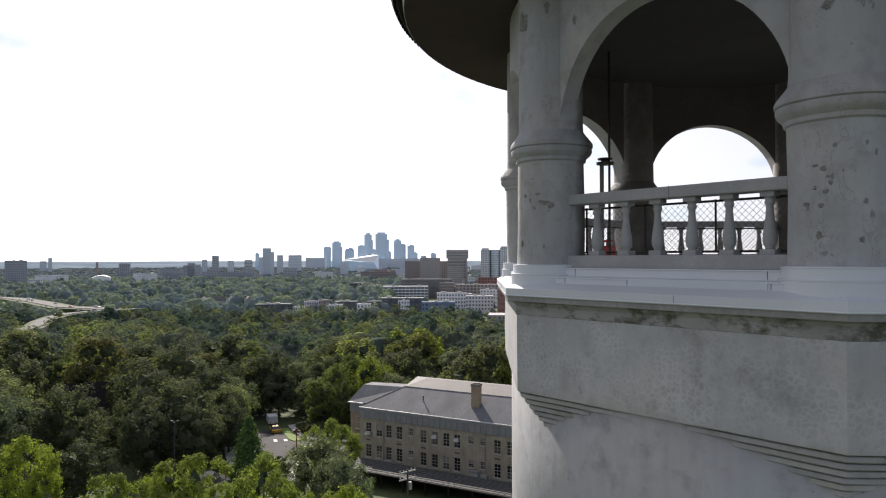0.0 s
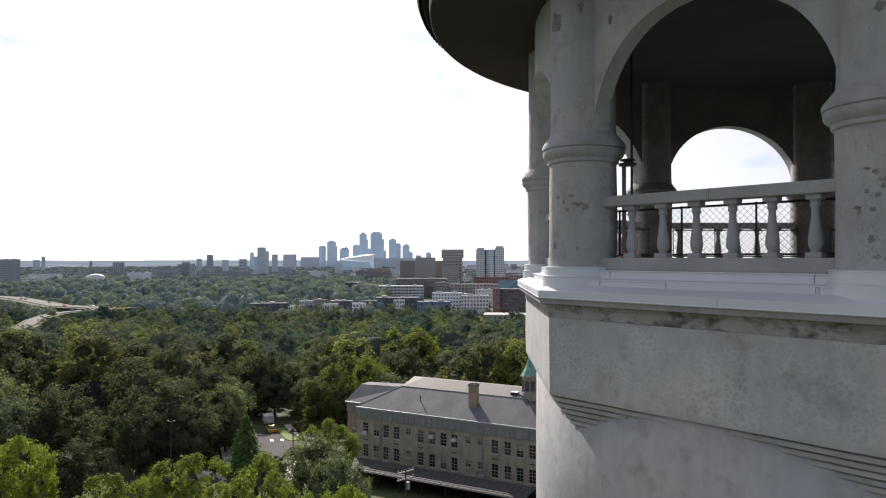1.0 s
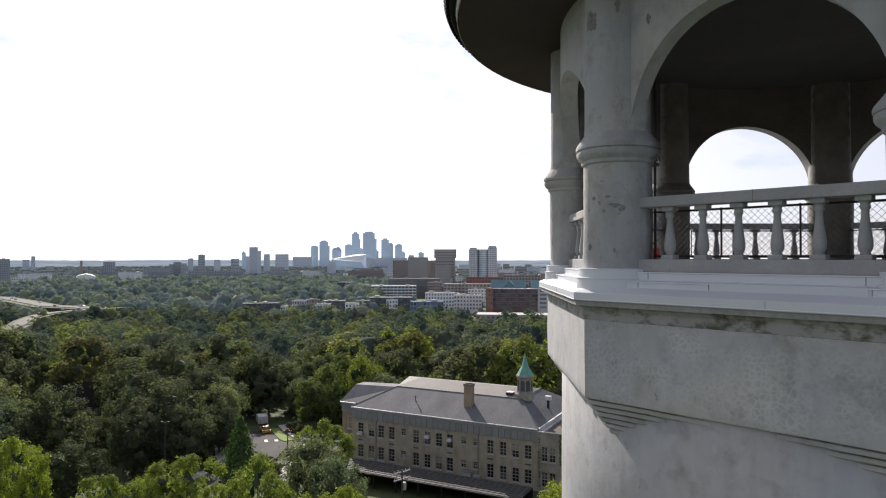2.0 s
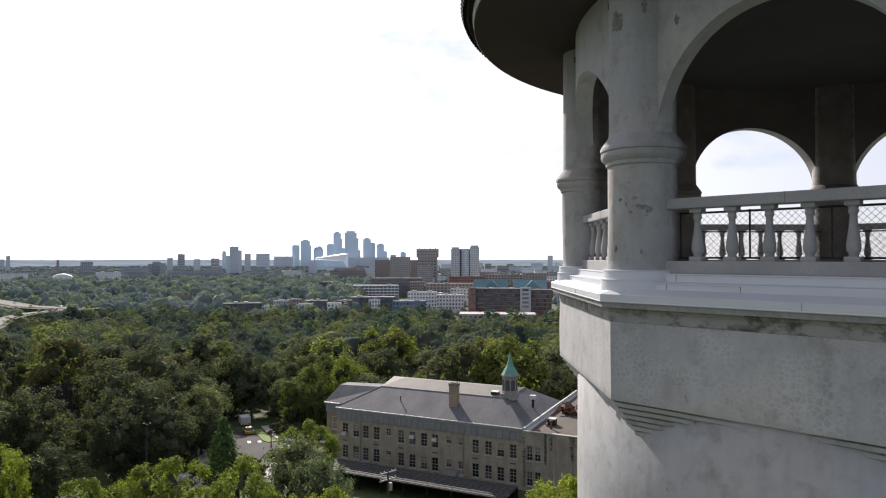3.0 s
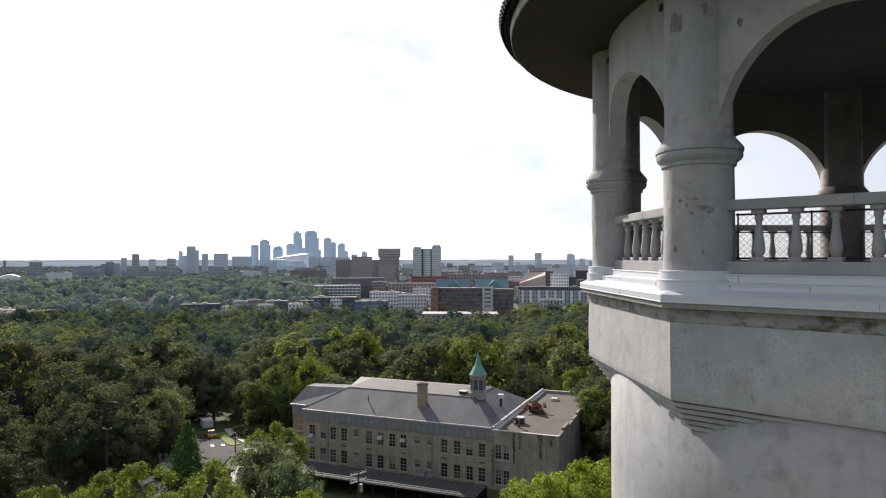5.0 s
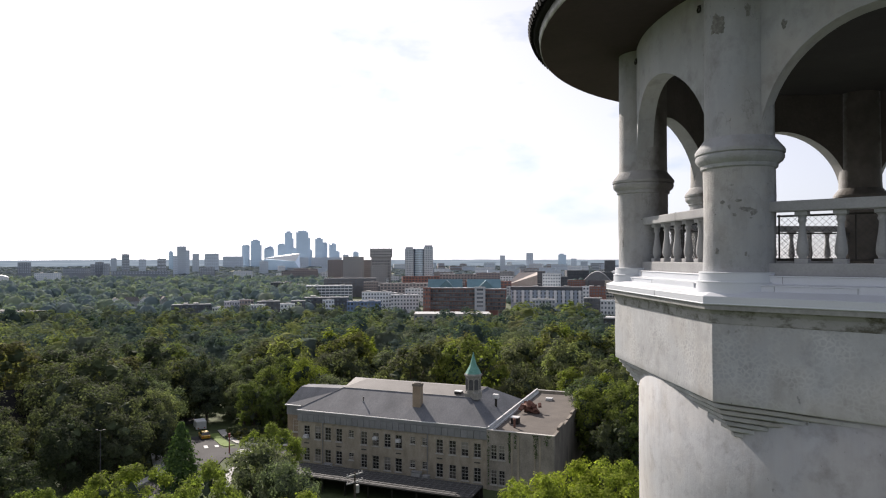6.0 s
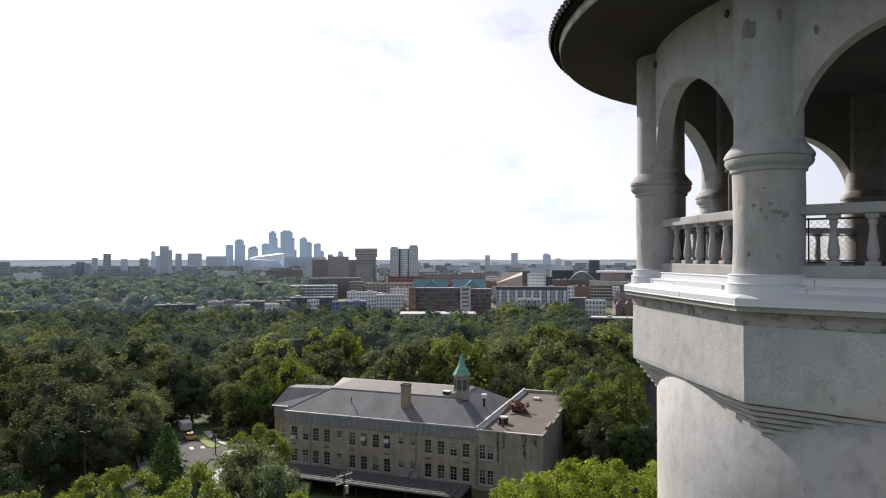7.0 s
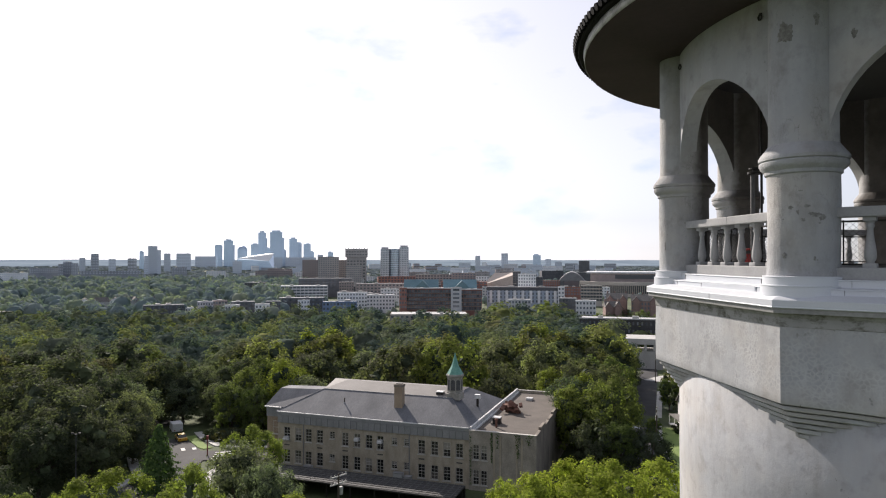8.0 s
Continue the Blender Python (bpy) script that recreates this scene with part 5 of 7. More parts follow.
def city(name, label, x, y, rot, w, d, h, floors, bays, wall):
    """A flat-roofed block: walls with window openings round a glazed core."""
    if y > 1600 or (y > 1250 and x < -250):                      # far walls swap to colours with the haze painted in
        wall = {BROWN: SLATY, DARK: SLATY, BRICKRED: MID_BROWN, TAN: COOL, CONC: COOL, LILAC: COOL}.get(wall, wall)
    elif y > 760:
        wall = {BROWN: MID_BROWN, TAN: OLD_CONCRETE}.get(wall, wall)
    g = ground_z(x, y) - 1
    h += 30 * smoothstep(1500, 4900, math.hypot(x - TX, y - TY))
    o = thing(name, pose(x, y, g, 0, 0, rot), label, "building", "city buildings")
    near = y < 730
    if h / floors < 2.6:
        floors = max(1, int(h / 3))
    if y > 2000:
        floors = max(2, floors // 2)
    low = max(0.0, h - 3.7 * floors) if y < 2000 else 0.0
    fh = (h - low) / floors
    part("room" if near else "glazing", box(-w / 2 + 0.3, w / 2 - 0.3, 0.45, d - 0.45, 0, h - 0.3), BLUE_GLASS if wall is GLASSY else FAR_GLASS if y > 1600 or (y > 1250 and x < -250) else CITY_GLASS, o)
    across, up = (0.78, 0.72) if wall is GLASSY else (0.9, 0.66) if "wide glazing" in label or "banded" in label else (0.36, 0.62) if wall is GREYBLUE else (0.4, 0.42) if wall is BLACK else (0.86, 0.62) if "balconies" in label else (0.52, 0.48) if wall in (PALE, TAN, LILAC) else (0.6, 0.52)

    def holes(width, count):
        b = width / count
        return [(i * b + b * (1 - across) / 2, (i + 1) * b - b * (1 - across) / 2, low + k * fh + fh * (1 - up) * 0.55, low + (k + 1) * fh - fh * (1 - up) * 0.45)
                for i in range(count) for k in range(floors)]
    part("front_wall", wall_with_openings(w, h, holes(w, bays), 0.3), wall, o).matrix_local = pose(-w / 2, 0, 0)
    sb = max(1, min(8, int(bays * d / w)))
    for s, m in ((-1, pose(-w / 2, d - 0.01, 0, 0, 0, -90)), (1, pose(w / 2, 0.01, 0, 0, 0, 90))):
        part("side_wall", wall_with_openings(d - 0.02, h - 0.01, holes(d - 0.02, sb) if y < 1300 else [], 0.29), wall, o).matrix_local = m
    part("back_wall", box(-w / 2 + 0.3, w / 2 - 0.3, d - 0.3, d - 0.02, 0, h - 0.02), wall, o)
    part("flat_roof", box(-w / 2 + 0.31, w / 2 - 0.31, 0.31, d - 0.31, h - 0.28, h - 0.1), ROOFING, o)
    part("parapet", box(-w / 2 - 0.15, w / 2 + 0.15, -0.15, 0.4, h, h + 0.6, 0.05), ROOFING if wall in (DARK, BLACK) else wall, o)
    rng = random.Random(int(x * 7 + y))
    for i in range(2 if w > 12 else 1):
        px, s = (rng.uniform(-0.4, -0.1) if i else rng.uniform(0.08, 0.36)) * (w - 8 if w > 12 else 0), rng.uniform(1.0, max(1.1, min(3.0, w * 0.09)))
        part("roof_plant", box(px - s, px + s, d * 0.35, d * 0.35 + s * 1.4, h - 0.1, h + 0.3 + min(s * 0.6, 1.5), 0.05), CUPOLA, o)
    if "domed" in label or "rounded" in label:
        part("dome", lathe([(w * 0.46, h - 0.1), (w * 0.44, h + 6), (w * 0.34, h + 14), (w * 0.18, h + 19), (1.0, h + 21)] if "domed" in label else [(w * 0.46, h - 0.1), (w * 0.42, h + 4), (w * 0.25, h + 8), (1.0, h + 9)], 20, centre=(0, d / 2)), wall, o)
    elif wall is GLASSY and 60 < h < 120:
        part("setback", box(-w * 0.36, w * 0.2, 4, d - 4, h - 0.05, h + 6, 0.4), wall, o)
    if wall is GLASSY and h > 150:
        part("shoulder", box(w / 2 - 0.1, w * 0.66, 2, d - 2, 0, h * 0.84, 0.4), wall, o)
    if wall is GLASSY and h > 120:
        c = rng.uniform(0.5, 0.8)
        part("crown", box(-w * c / 2, w * c / 2, 3, d - 3, h - 0.05, h + 0.05 * h, 0.5), wall, o)
        part("mast", lathe([(0.8, h * 1.05), (0.5, h * 1.09)], 8, centre=(w * 0.1, d / 2)), wall, o)
    if wall is GREYBLUE:
        for i in range(9):
            px = -w / 2 + (i + 0.5) * w / 9
            part("projecting_bay", box(px - w / 52, px + w / 52, -0.9, -0.02, low, h - 2.6, 0.05), PALE, o)
        part("mansard", box(-w / 2 - 0.3, w / 2 + 0.3, -0.35, d * 0.6, h - 2.4, h + 0.9, 0.15), DARK, o)
    if "balconies" in label:
        for k in range(floors):
            z = low + k * fh
            part("balcony", box(-w / 2 + 0.4, w / 2 - 0.4, -1.5, -0.02, z + 0.1, z + 0.4), TAN, o)
            part("balcony_rail", box(-w / 2 + 0.4, w / 2 - 0.4, -1.5, -1.42, z + 0.35, z + 1.1), DARK, o)
        part("pale_cornice", box(-w / 2 - 0.4, w / 2 + 0.4, -1.7, 0.2, h + 0.62, h + 1.2), PALE, o)
    if near:
        bw = w / bays
        pane = to_mesh("window", box(-bw * across / 2 + 0.01, bw * across / 2 - 0.01, 0.16, 0.24, -fh * up / 2 + 0.01, fh * up / 2 - 0.01))
        for k in range(floors):
            zc = low + k * fh + fh * (1 - up) * 0.55 + fh * up / 2
            for i in range(bays):
                shared("window", pane, CITY_GLASS, o, pose(-w / 2 + (i + 0.5) * bw, 0, zc))
    return o


city("apartment_building", "low dark grey apartment building with a pale flat roof", -148, 583, 14, 31.5, 14, 17.6, 3, 14, DARK)
city("shed_building", "low white flat-roofed shed building", -129, 598, 12, 10.4, 12, 14.0, 1, 5, PALE)
city("apartment_building", "pale grey apartment building among trees", -124, 630, 11, 13.5, 14, 17.1, 3, 6, LILAC)
city("apartment_building", "brown brick apartment building with flat roof", -115, 651, 10, 13.6, 14, 16.6, 3, 5, BROWN)
city("apartment_building", "white rendered apartment building with flat roof", -89, 554, 9, 11.2, 12, 19.1, 3, 5, PALE)
city("apartment_building", "dark grey clad apartment building with flat roof", -89, 615, 8, 20.2, 16, 17.8, 3, 7, DARK)
city("apartment_building", "white and grey apartment building with flat roof", -66, 557, 6, 11.5, 14, 19.6, 3, 4, PALE)
city("apartment_building", "charcoal apartment building with white cornice", -59, 573, 5, 11.9, 14, 20.7, 3, 4, DARK)
city("apartment_building", "long charcoal apartment building with many windows", -38, 620, 3, 40.7, 18, 20.6, 4, 14, DARK)
city("apartment_bay", "white projecting bay of the charcoal apartments", -36, 612, 3, 10.4, 6, 19.0, 4, 4, PALE)
city("apartment_building", "blue clad apartment building with white windows", -4, 571, -0, 28.7, 16, 20.0, 3, 10, BLUE)
city("hotel_building", "white rendered hotel with flat roof", 9, 701, -1, 30.8, 20, 20.6, 4, 10, PALE)
city("hotel_building", "white rendered hotel wing with small windows", 37, 679, -3, 28.5, 20, 19.3, 4, 9, PALE)
city("office_building", "white framed office block with wide glazing", -48, 859, 3, 57.9, 30, 21.2, 4, 12, PALE)
city("office_building", "grey metal clad hall with long roof", -24, 960, 1, 74.0, 30, 27.9, 3, 14, DARK)
city("office_building", "red brown brick hall with pale end", 5, 901, -1, 19.4, 24, 24.4, 3, 6, BROWN)
city("hospital_building", "tan concrete hospital slab with stepped roof", -25, 1300, 1, 39.6, 30, 58.6, 12, 9, TAN)
city("hospital_building", "brown concrete hospital slab", 5, 1341, -0, 24.4, 30, 51.9, 10, 6, BROWN)
city("hospital_building", "tan concrete hospital wing", 21, 1200, -1, 27.9, 26, 43.5, 8, 8, TAN)
city("apartment_building", "dark brown brick tower block", -64, 1419, 2, 33.5, 30, 51.5, 9, 7, BROWN)
city("warehouse_building", "long low red brown brick warehouse", -145, 1494, 5, 78.7, 34, 27.8, 4, 16, BROWN)
city("warehouse_building", "upper storey block of red brown brick", -136, 1535, 5, 52.9, 20, 32.0, 5, 10, BROWN)
city("apartment_building", "tan concrete slab tower block", -337, 2277, 8, 28.5, 30, 39.8, 12, 5, TAN)
city("apartment_building", "red brick stair tower of apartment building", 52, 598, -5, 6.6, 18, 29.8, 5, 3, BRICKRED)
city("apartment_building", "red brick apartment building with dark balconies", 76, 605, -8, 41.2, 18, 28.8, 5, 16, BRICKRED)
city("apartment_building", "grey concrete stair tower", 100, 596, -10, 9.7, 18, 30.1, 5, 1, CONC)
city("apartment_building", "red brick apartment wing with balconies", 115, 601, -11, 19.1, 18, 27.8, 5, 8, BRICKRED)
city("office_building", "reddish brick office block with flat roof", 72, 897, -5, 50.0, 26, 31.8, 4, 12, BRICKRED)
city("office_building", "brown brick low office block", 46, 819, -4, 61.9, 26, 25.2, 3, 14, BROWN)
city("office_building", "brown brick institutional block", 135, 991, -8, 55.0, 26, 31.5, 4, 12, BROWN)
city("office_building", "dark red brick institutional block", 189, 1033, -11, 37.3, 26, 33.0, 4, 8, BROWN)
city("office_building", "pale panelled office block", 203, 959, -12, 19.8, 26, 29.7, 3, 5, PALE)
city("office_building", "low brick block with pale roof", 154, 846, -11, 59.6, 26, 26.5, 3, 12, BRICKRED)
city("apartment_building", "long pale blue and grey row apartments with dark roof", 172, 631, -16, 69.8, 16, 28.2, 4, 18, GREYBLUE)
city("apartment_building", "white gable end of row apartments", 204, 611, -19, 6.3, 16, 29.9, 4, 2, PALE)
city("office_building", "dark grey angular office block", 237, 930, -15, 29.8, 24, 37.7, 5, 8, DARK)
city("apartment_building", "white gridded apartment block with large windows", 216, 770, -16, 21.3, 18, 37.7, 6, 7, PALE)
city("apartment_building", "dark end wing of the white apartment block", 231, 772, -17, 9.4, 18, 34.3, 6, 3, DARK)
city("office_building", "tan banded office block", 287, 746, -21, 24.5, 20, 25.0, 5, 7, TAN)
city("apartment_building", "pale grey small apartment building", 188, 505, -21, 15.7, 16, 23.5, 3, 6, PALE)
city("apartment_building", "grey concrete low apartment building", 144, 541, -15, 18.7, 16, 22.0, 3, 7, CONC)
city("apartment_building", "dark low apartment building", 195, 566, -19, 15.7, 16, 21.5, 3, 6, DARK)
city("apartment_building", "near black clad apartment building with white roof edge", 127, 303, -24, 36.0, 16, 19.0, 4, 18, BLACK)
city("apartment_building", "dark slab tower with a white edge", 527, 1403, -21, 23.1, 22, 50.8, 12, 5, DARK)
city("mill_building", "dark brown brick mill block", -649, 1682, 21, 10.3, 30, 40.0, 7, 3, BROWN)
city("mill_building", "tall dark brown brick mill tower", -639, 1696, 21, 18.6, 30, 45.2, 8, 5, BROWN)
city("mill_building", "dark brown brick mill wing", -622, 1692, 20, 15.2, 30, 41.3, 7, 4, BROWN)
city("warehouse_building", "long low dark warehouse", -698, 1716, 22, 60.0, 30, 30.1, 3, 14, DARK)
city("warehouse_building", "long pale panelled warehouse", -612, 1372, 24, 44.9, 30, 26.7, 3, 14, PALE)
city("apartment_building", "grey concrete tower block", -875, 2451, 20, 18.7, 25, 46.9, 12, 4, CONC)
city("apartment_building", "brown concrete tower block", -775, 2274, 19, 22.4, 25, 62.0, 16, 5, BROWN)
city("apartment_building", "pale grey tower block", -788, 2480, 18, 23.0, 25, 43.0, 10, 5, CONC)
city("apartment_building", "brown concrete slab tower block", -644, 2210, 16, 25.6, 25, 48.8, 10, 6, BROWN)
city("apartment_building", "grey concrete tower with coloured panels", -579, 2124, 15, 12.4, 30, 58.5, 18, 3, CONC)
city("apartment_building", "tallest grey concrete tower with coloured panels", -562, 2129, 15, 26.6, 30, 87.5, 30, 6, CONC)
city("apartment_building", "grey concrete tower wing", -545, 2133, 14, 11.0, 30, 75.7, 26, 3, CONC)
city("apartment_building", "slender pale glass tower", -885, 3181, 15, 18.6, 25, 65.3, 20, 3, GLASSY)
city("apartment_building", "pale concrete tower block", -617, 2528, 14, 22.6, 25, 63.4, 16, 4, CONC)
city("apartment_building", "broad pale concrete slab block", -628, 2833, 12, 55.5, 30, 61.5, 12, 8, CONC)
city("warehouse_building", "brown brick block among trees", -379, 1659, 13, 33.6, 25, 32.6, 4, 9, BROWN)
city("warehouse_building", "white low block among trees", -281, 1577, 10, 42.5, 25, 26.2, 3, 8, PALE)
city("warehouse_building", "long dark low mill range", -519, 1620, 18, 126.7, 30, 25.6, 2, 20, BROWN)
city("apartment_building", "dark grey concrete slab tower block", -808, 1263, 33, 36.0, 30, 54.1, 16, 12, DARK)
city("mill_building", "brown stepped brick block", -818, 1715, 25, 27.5, 25, 44.2, 7, 6, BROWN)
city("shed_building", "white roofed low shed", -703, 1152, 31, 21.6, 25, 22.2, 1, 6, PALE)
city("shed_building", "long white roofed low shed", -758, 1294, 30, 56.7, 25, 25.5, 1, 10, PALE)
city("apartment_building", "distant grey concrete tower block", -1674, 2844, 30, 14.5, 25, 45.6, 12, 3, CONC)
city("apartment_building", "distant grey concrete city block", -1696, 2831, 31, 24.7, 25, 31.2, 8, 4, CONC)
city("office_tower", "distant tan tower with stepped top", 691, 3329, -12, 25.8, 30, 49.4, 16, 3, TAN)
city("office_building", "distant pale concrete city block", 703, 3224, -12, 25.0, 30, 17.1, 6, 4, PALE)
city("office_tower", "distant brown grey tower", 775, 3104, -14, 32.2, 30, 62.5, 20, 4, TAN)
city("office_tower", "distant blue grey glass tower", 922, 3064, -17, 37.2, 30, 54.5, 18, 4, GLASSY)
city("office_tower", "distant grey concrete city block", 1003, 3143, -18, 27.3, 30, 34.3, 10, 4, CONC)
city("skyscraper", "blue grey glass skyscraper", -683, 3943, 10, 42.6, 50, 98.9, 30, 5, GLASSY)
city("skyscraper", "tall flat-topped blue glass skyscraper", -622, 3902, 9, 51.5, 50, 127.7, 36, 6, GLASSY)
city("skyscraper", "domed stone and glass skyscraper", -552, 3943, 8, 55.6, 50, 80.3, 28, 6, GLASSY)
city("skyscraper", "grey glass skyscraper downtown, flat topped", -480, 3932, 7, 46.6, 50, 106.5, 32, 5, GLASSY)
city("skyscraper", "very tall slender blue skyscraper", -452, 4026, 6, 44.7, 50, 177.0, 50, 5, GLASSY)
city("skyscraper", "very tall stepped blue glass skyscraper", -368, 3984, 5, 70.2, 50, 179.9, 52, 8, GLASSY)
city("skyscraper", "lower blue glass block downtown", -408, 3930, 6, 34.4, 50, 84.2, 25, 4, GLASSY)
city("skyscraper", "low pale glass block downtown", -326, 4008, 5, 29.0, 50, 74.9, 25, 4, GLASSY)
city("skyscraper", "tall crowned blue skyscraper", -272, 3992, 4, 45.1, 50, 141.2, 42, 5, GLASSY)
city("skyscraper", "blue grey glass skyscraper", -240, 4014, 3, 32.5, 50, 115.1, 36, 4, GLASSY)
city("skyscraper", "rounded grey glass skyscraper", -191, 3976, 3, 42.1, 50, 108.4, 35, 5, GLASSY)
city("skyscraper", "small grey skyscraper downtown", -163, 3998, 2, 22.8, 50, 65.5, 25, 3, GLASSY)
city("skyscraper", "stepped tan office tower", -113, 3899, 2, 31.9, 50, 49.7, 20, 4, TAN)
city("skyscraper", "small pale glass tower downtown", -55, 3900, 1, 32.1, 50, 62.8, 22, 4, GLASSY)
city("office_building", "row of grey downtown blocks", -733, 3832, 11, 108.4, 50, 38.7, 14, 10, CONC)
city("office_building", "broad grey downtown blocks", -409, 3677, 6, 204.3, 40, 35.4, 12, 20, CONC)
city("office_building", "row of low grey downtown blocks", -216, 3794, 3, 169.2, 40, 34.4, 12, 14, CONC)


def build_city_filler():
    """Low blocks between the larger buildings, row behind row."""
    rng = random.Random(21)
    looks = [(BROWN, "brown brick low city block among trees"), (CONC, "grey concrete low city block with flat roof"), (PALE, "white rendered low city block with flat roof"),
             (TAN, "tan concrete low city block with flat roof"), (BRICKRED, "red brick low city block with flat roof"), (DARK, "dark grey low city block with pale roof")]
    for y in (760, 840, 930, 1020, 1120, 1230, 1360, 1500, 1680, 1900, 2200, 2600, 3100):
        x = -0.12 * y - 20 if y > 1000 else 0.02 * y
        while x < 0.42 * y:
            w = rng.uniform(16, 46) * (0.75 + y / 3500)
            if rng.random() < 0.72:
                wall, label = rng.choice(looks)
                city("city_block", label, x + w / 2, y + rng.uniform(-25, 25), rng.uniform(-20, 12) - x / y * 45, w, rng.uniform(14, 26), rng.uniform(15, 26) + (y > 1300) * rng.uniform(0, 10) - 0.004 * y,
                     rng.choice((3, 3, 4, 5)), max(4, int(w / 3.6)), wall)
            x += w * rng.uniform(1.05, 1.7)


city("warehouse_building", "wide low tan warehouse with a flat roof", 64, 512, -7, 60, 30, 13.6, 1, 16, TAN)
build_city_filler()


def build_landmarks():
    # white wedge-roofed stadium downtown
    o = thing("stadium", pose(-326, 2681, -13, 0, 0, 7), "glass stadium with a white tilted roof", "stadium")
    bm = bmesh.new()
    q = [(-69, 0, 0), (69, 0, 0), (69, 90, 0), (-69, 90, 0), (-69, 0, 42), (48, 0, 34), (69, 90, 58), (-40, 90, 44)]
    v = [bm.verts.new(p) for p in q]
    for f in ((0, 1, 5, 4), (1, 2, 6, 5), (2, 3, 7, 6), (3, 0, 4, 7), (0, 3, 2, 1)):
        bm.faces.new([v[i] for i in f])
    bm.faces.new((v[4], v[5], v[6], v[7]))
    part("glass_body", bm, BLUE_GLASS, o)
    bm = bmesh.new()
    v = [bm.verts.new((x, y, z + dz)) for dz in (0.3, 1.5) for x, y, z in ((-68, -2, 44), (50, -2, 34), (69, 20, 62), (44, 40, 63))]
    bm.faces.new(v[:4][::-1])
    bm.faces.new(v[4:])
    for i in range(4):
        bm.faces.new((v[i], v[(i + 1) % 4], v[4 + (i + 1) % 4], v[4 + i]))
    part("tilted_roof", bm, WHITE, o, "white tilted stadium roof")
    # brick football stadium with arcaded wall
    o = thing("stadium", pose(399, 914, -21, 0, 0, -24), "large brick stadium with an arcaded concourse", "stadium")
    n, w = 44, 62
    bm = bmesh.new()

    def bowl(s):
        return -w + 2 * w * s, 26 * (2 * s - 1) ** 2 * 1.0
    for lo, hi, off in ((0, 5, 0), (17, 22, -1.0)):
        for i in range(n):
            (x0, y0), (x1, y1) = bowl(i / n), bowl((i + 1) / n)
            vs = [bm.verts.new(p) for p in ((x0, y0 + off, lo), (x1, y1 + off, lo), (x1, y1 + off, hi), (x0, y0 + off, hi), (x0, y0 + 6, lo), (x1, y1 + 6, lo), (x1, y1 + 6, hi), (x0, y0 + 6, hi))]
            for f in ((0, 1, 2, 3), (4, 7, 6, 5), (3, 2, 6, 7), (0, 4, 5, 1)):
                bm.faces.new([vs[k] for k in f])
    part("concourse_band", bm, TAN, o)
    pm = to_mesh("pier", box(-0.5, 0.5, -0.2, 2.0, 5, 17, 0.05))
    for i in range(n + 1):
        x, y = bowl(i / n)
        shared("pier", pm, TAN, o, pose(x, y, 0))
    bm = bmesh.new()
    for i in range(n):
        (x0, y0), (x1, y1) = bowl(i / n), bowl((i + 1) / n)
        vs = [bm.verts.new(p) for p in ((x0, y0 + 3, 4), (x1, y1 + 3, 4), (x1, y1 + 3, 18), (x0, y0 + 3, 18))]
        bm.faces.new(vs)
    part("arcade_back", bm, CITY_GLASS, o)
    part("upper_stand", box(-46, 62, 26, 60, 20, 34, 0.3), BROWN, o, "brown brick upper stand")
    part("press_box", box(-10, 62, 25.5, 26.2, 26, 32, 0.1), CITY_GLASS, o)
    part("stand_roof", box(-52, 64, 24, 64, 34, 36.5, 0.3), PALE, o, "white stand roof")
    # barrel-roofed arena
    o = thing("arena", pose(367, 1036, -21, 0, 0, -20), "grey barrel-roofed arena with a glass front", "arena")
    bm = bmesh.new()
    prof = [(-22 + 44 * i / 20, 12 + 22 * math.sin(math.pi * (0.12 + 0.76 * i / 20)) ** 1.2) for i in range(21)]
    a, b = ([bm.verts.new((x, y, z)) for x, z in [(-22, 0)] + prof + [(22, 0)]] for y in (0, 60))
    bm.faces.new(a)
    bm.faces.new(b[::-1])
    for i in range(len(a) - 1):
        bm.faces.new((a[i], a[i + 1], b[i + 1], b[i]))
    part("barrel_roof", bm, wall_mat("grey_zinc", (0.16, 0.17, 0.18), (0.22, 0.23, 0.24)), o)
    part("entrance_glass", box(-14, 14, -1.2, -0.05, 4, 20, 0.1), CITY_GLASS, o)
    # paired towers with rounded ends
    o = thing("tower_block", pose(89, 1147, -21, 0, 0, -5), "twin pale apartment towers with rounded dark glass ends", "tower block")
    for cx, cw, top, mat in ((-16.5, 14, 72, CONC), (16.5, 15, 75, CONC)):
        bm = bmesh.new()
        for k in range(23):
            add_box(bm, cx - cw / 2, cx + cw / 2, 0, 20, 3.2 * k, 3.2 * k + 1.3)
        for i in range(6):
            add_box(bm, cx - cw / 2 + i * cw / 5 - 0.5, cx - cw / 2 + i * cw / 5 + 0.5, 0.05, 19.9, 0, top)
        part("tower_grid", bm, mat, o)
        part("tower_glass", box(cx - cw / 2 + 0.2, cx + cw / 2 - 0.2, 0.5, 19.5, 0, top), TOWER_GLASS, o)
        part("tower_top", box(cx - cw / 2 + 1, cx + cw / 2 - 1, 3, 16, top, top + 3, 0.2), CONC, o)
    bm = bmesh.new()
    add_lathe(bm, [(10.2, 0), (10.2, 70), (9.5, 72)], 28, centre=(0.5, 9))
    part("round_glass", bm, TOWER_GLASS, o)
    band = to_mesh("round_band", lathe([(10.5, 0), (10.5, 0.7)], 28, centre=(0.5, 9)))
    for k in range(22):
        shared("round_band", band, GREYBLUE, o, pose(0, 0, 3.2 * k))
    # tower with a wide top
    o = thing("tower_block", pose(27, 1250, -21, 0, 0, -1), "tan concrete tower with an overhanging top", "tower block")
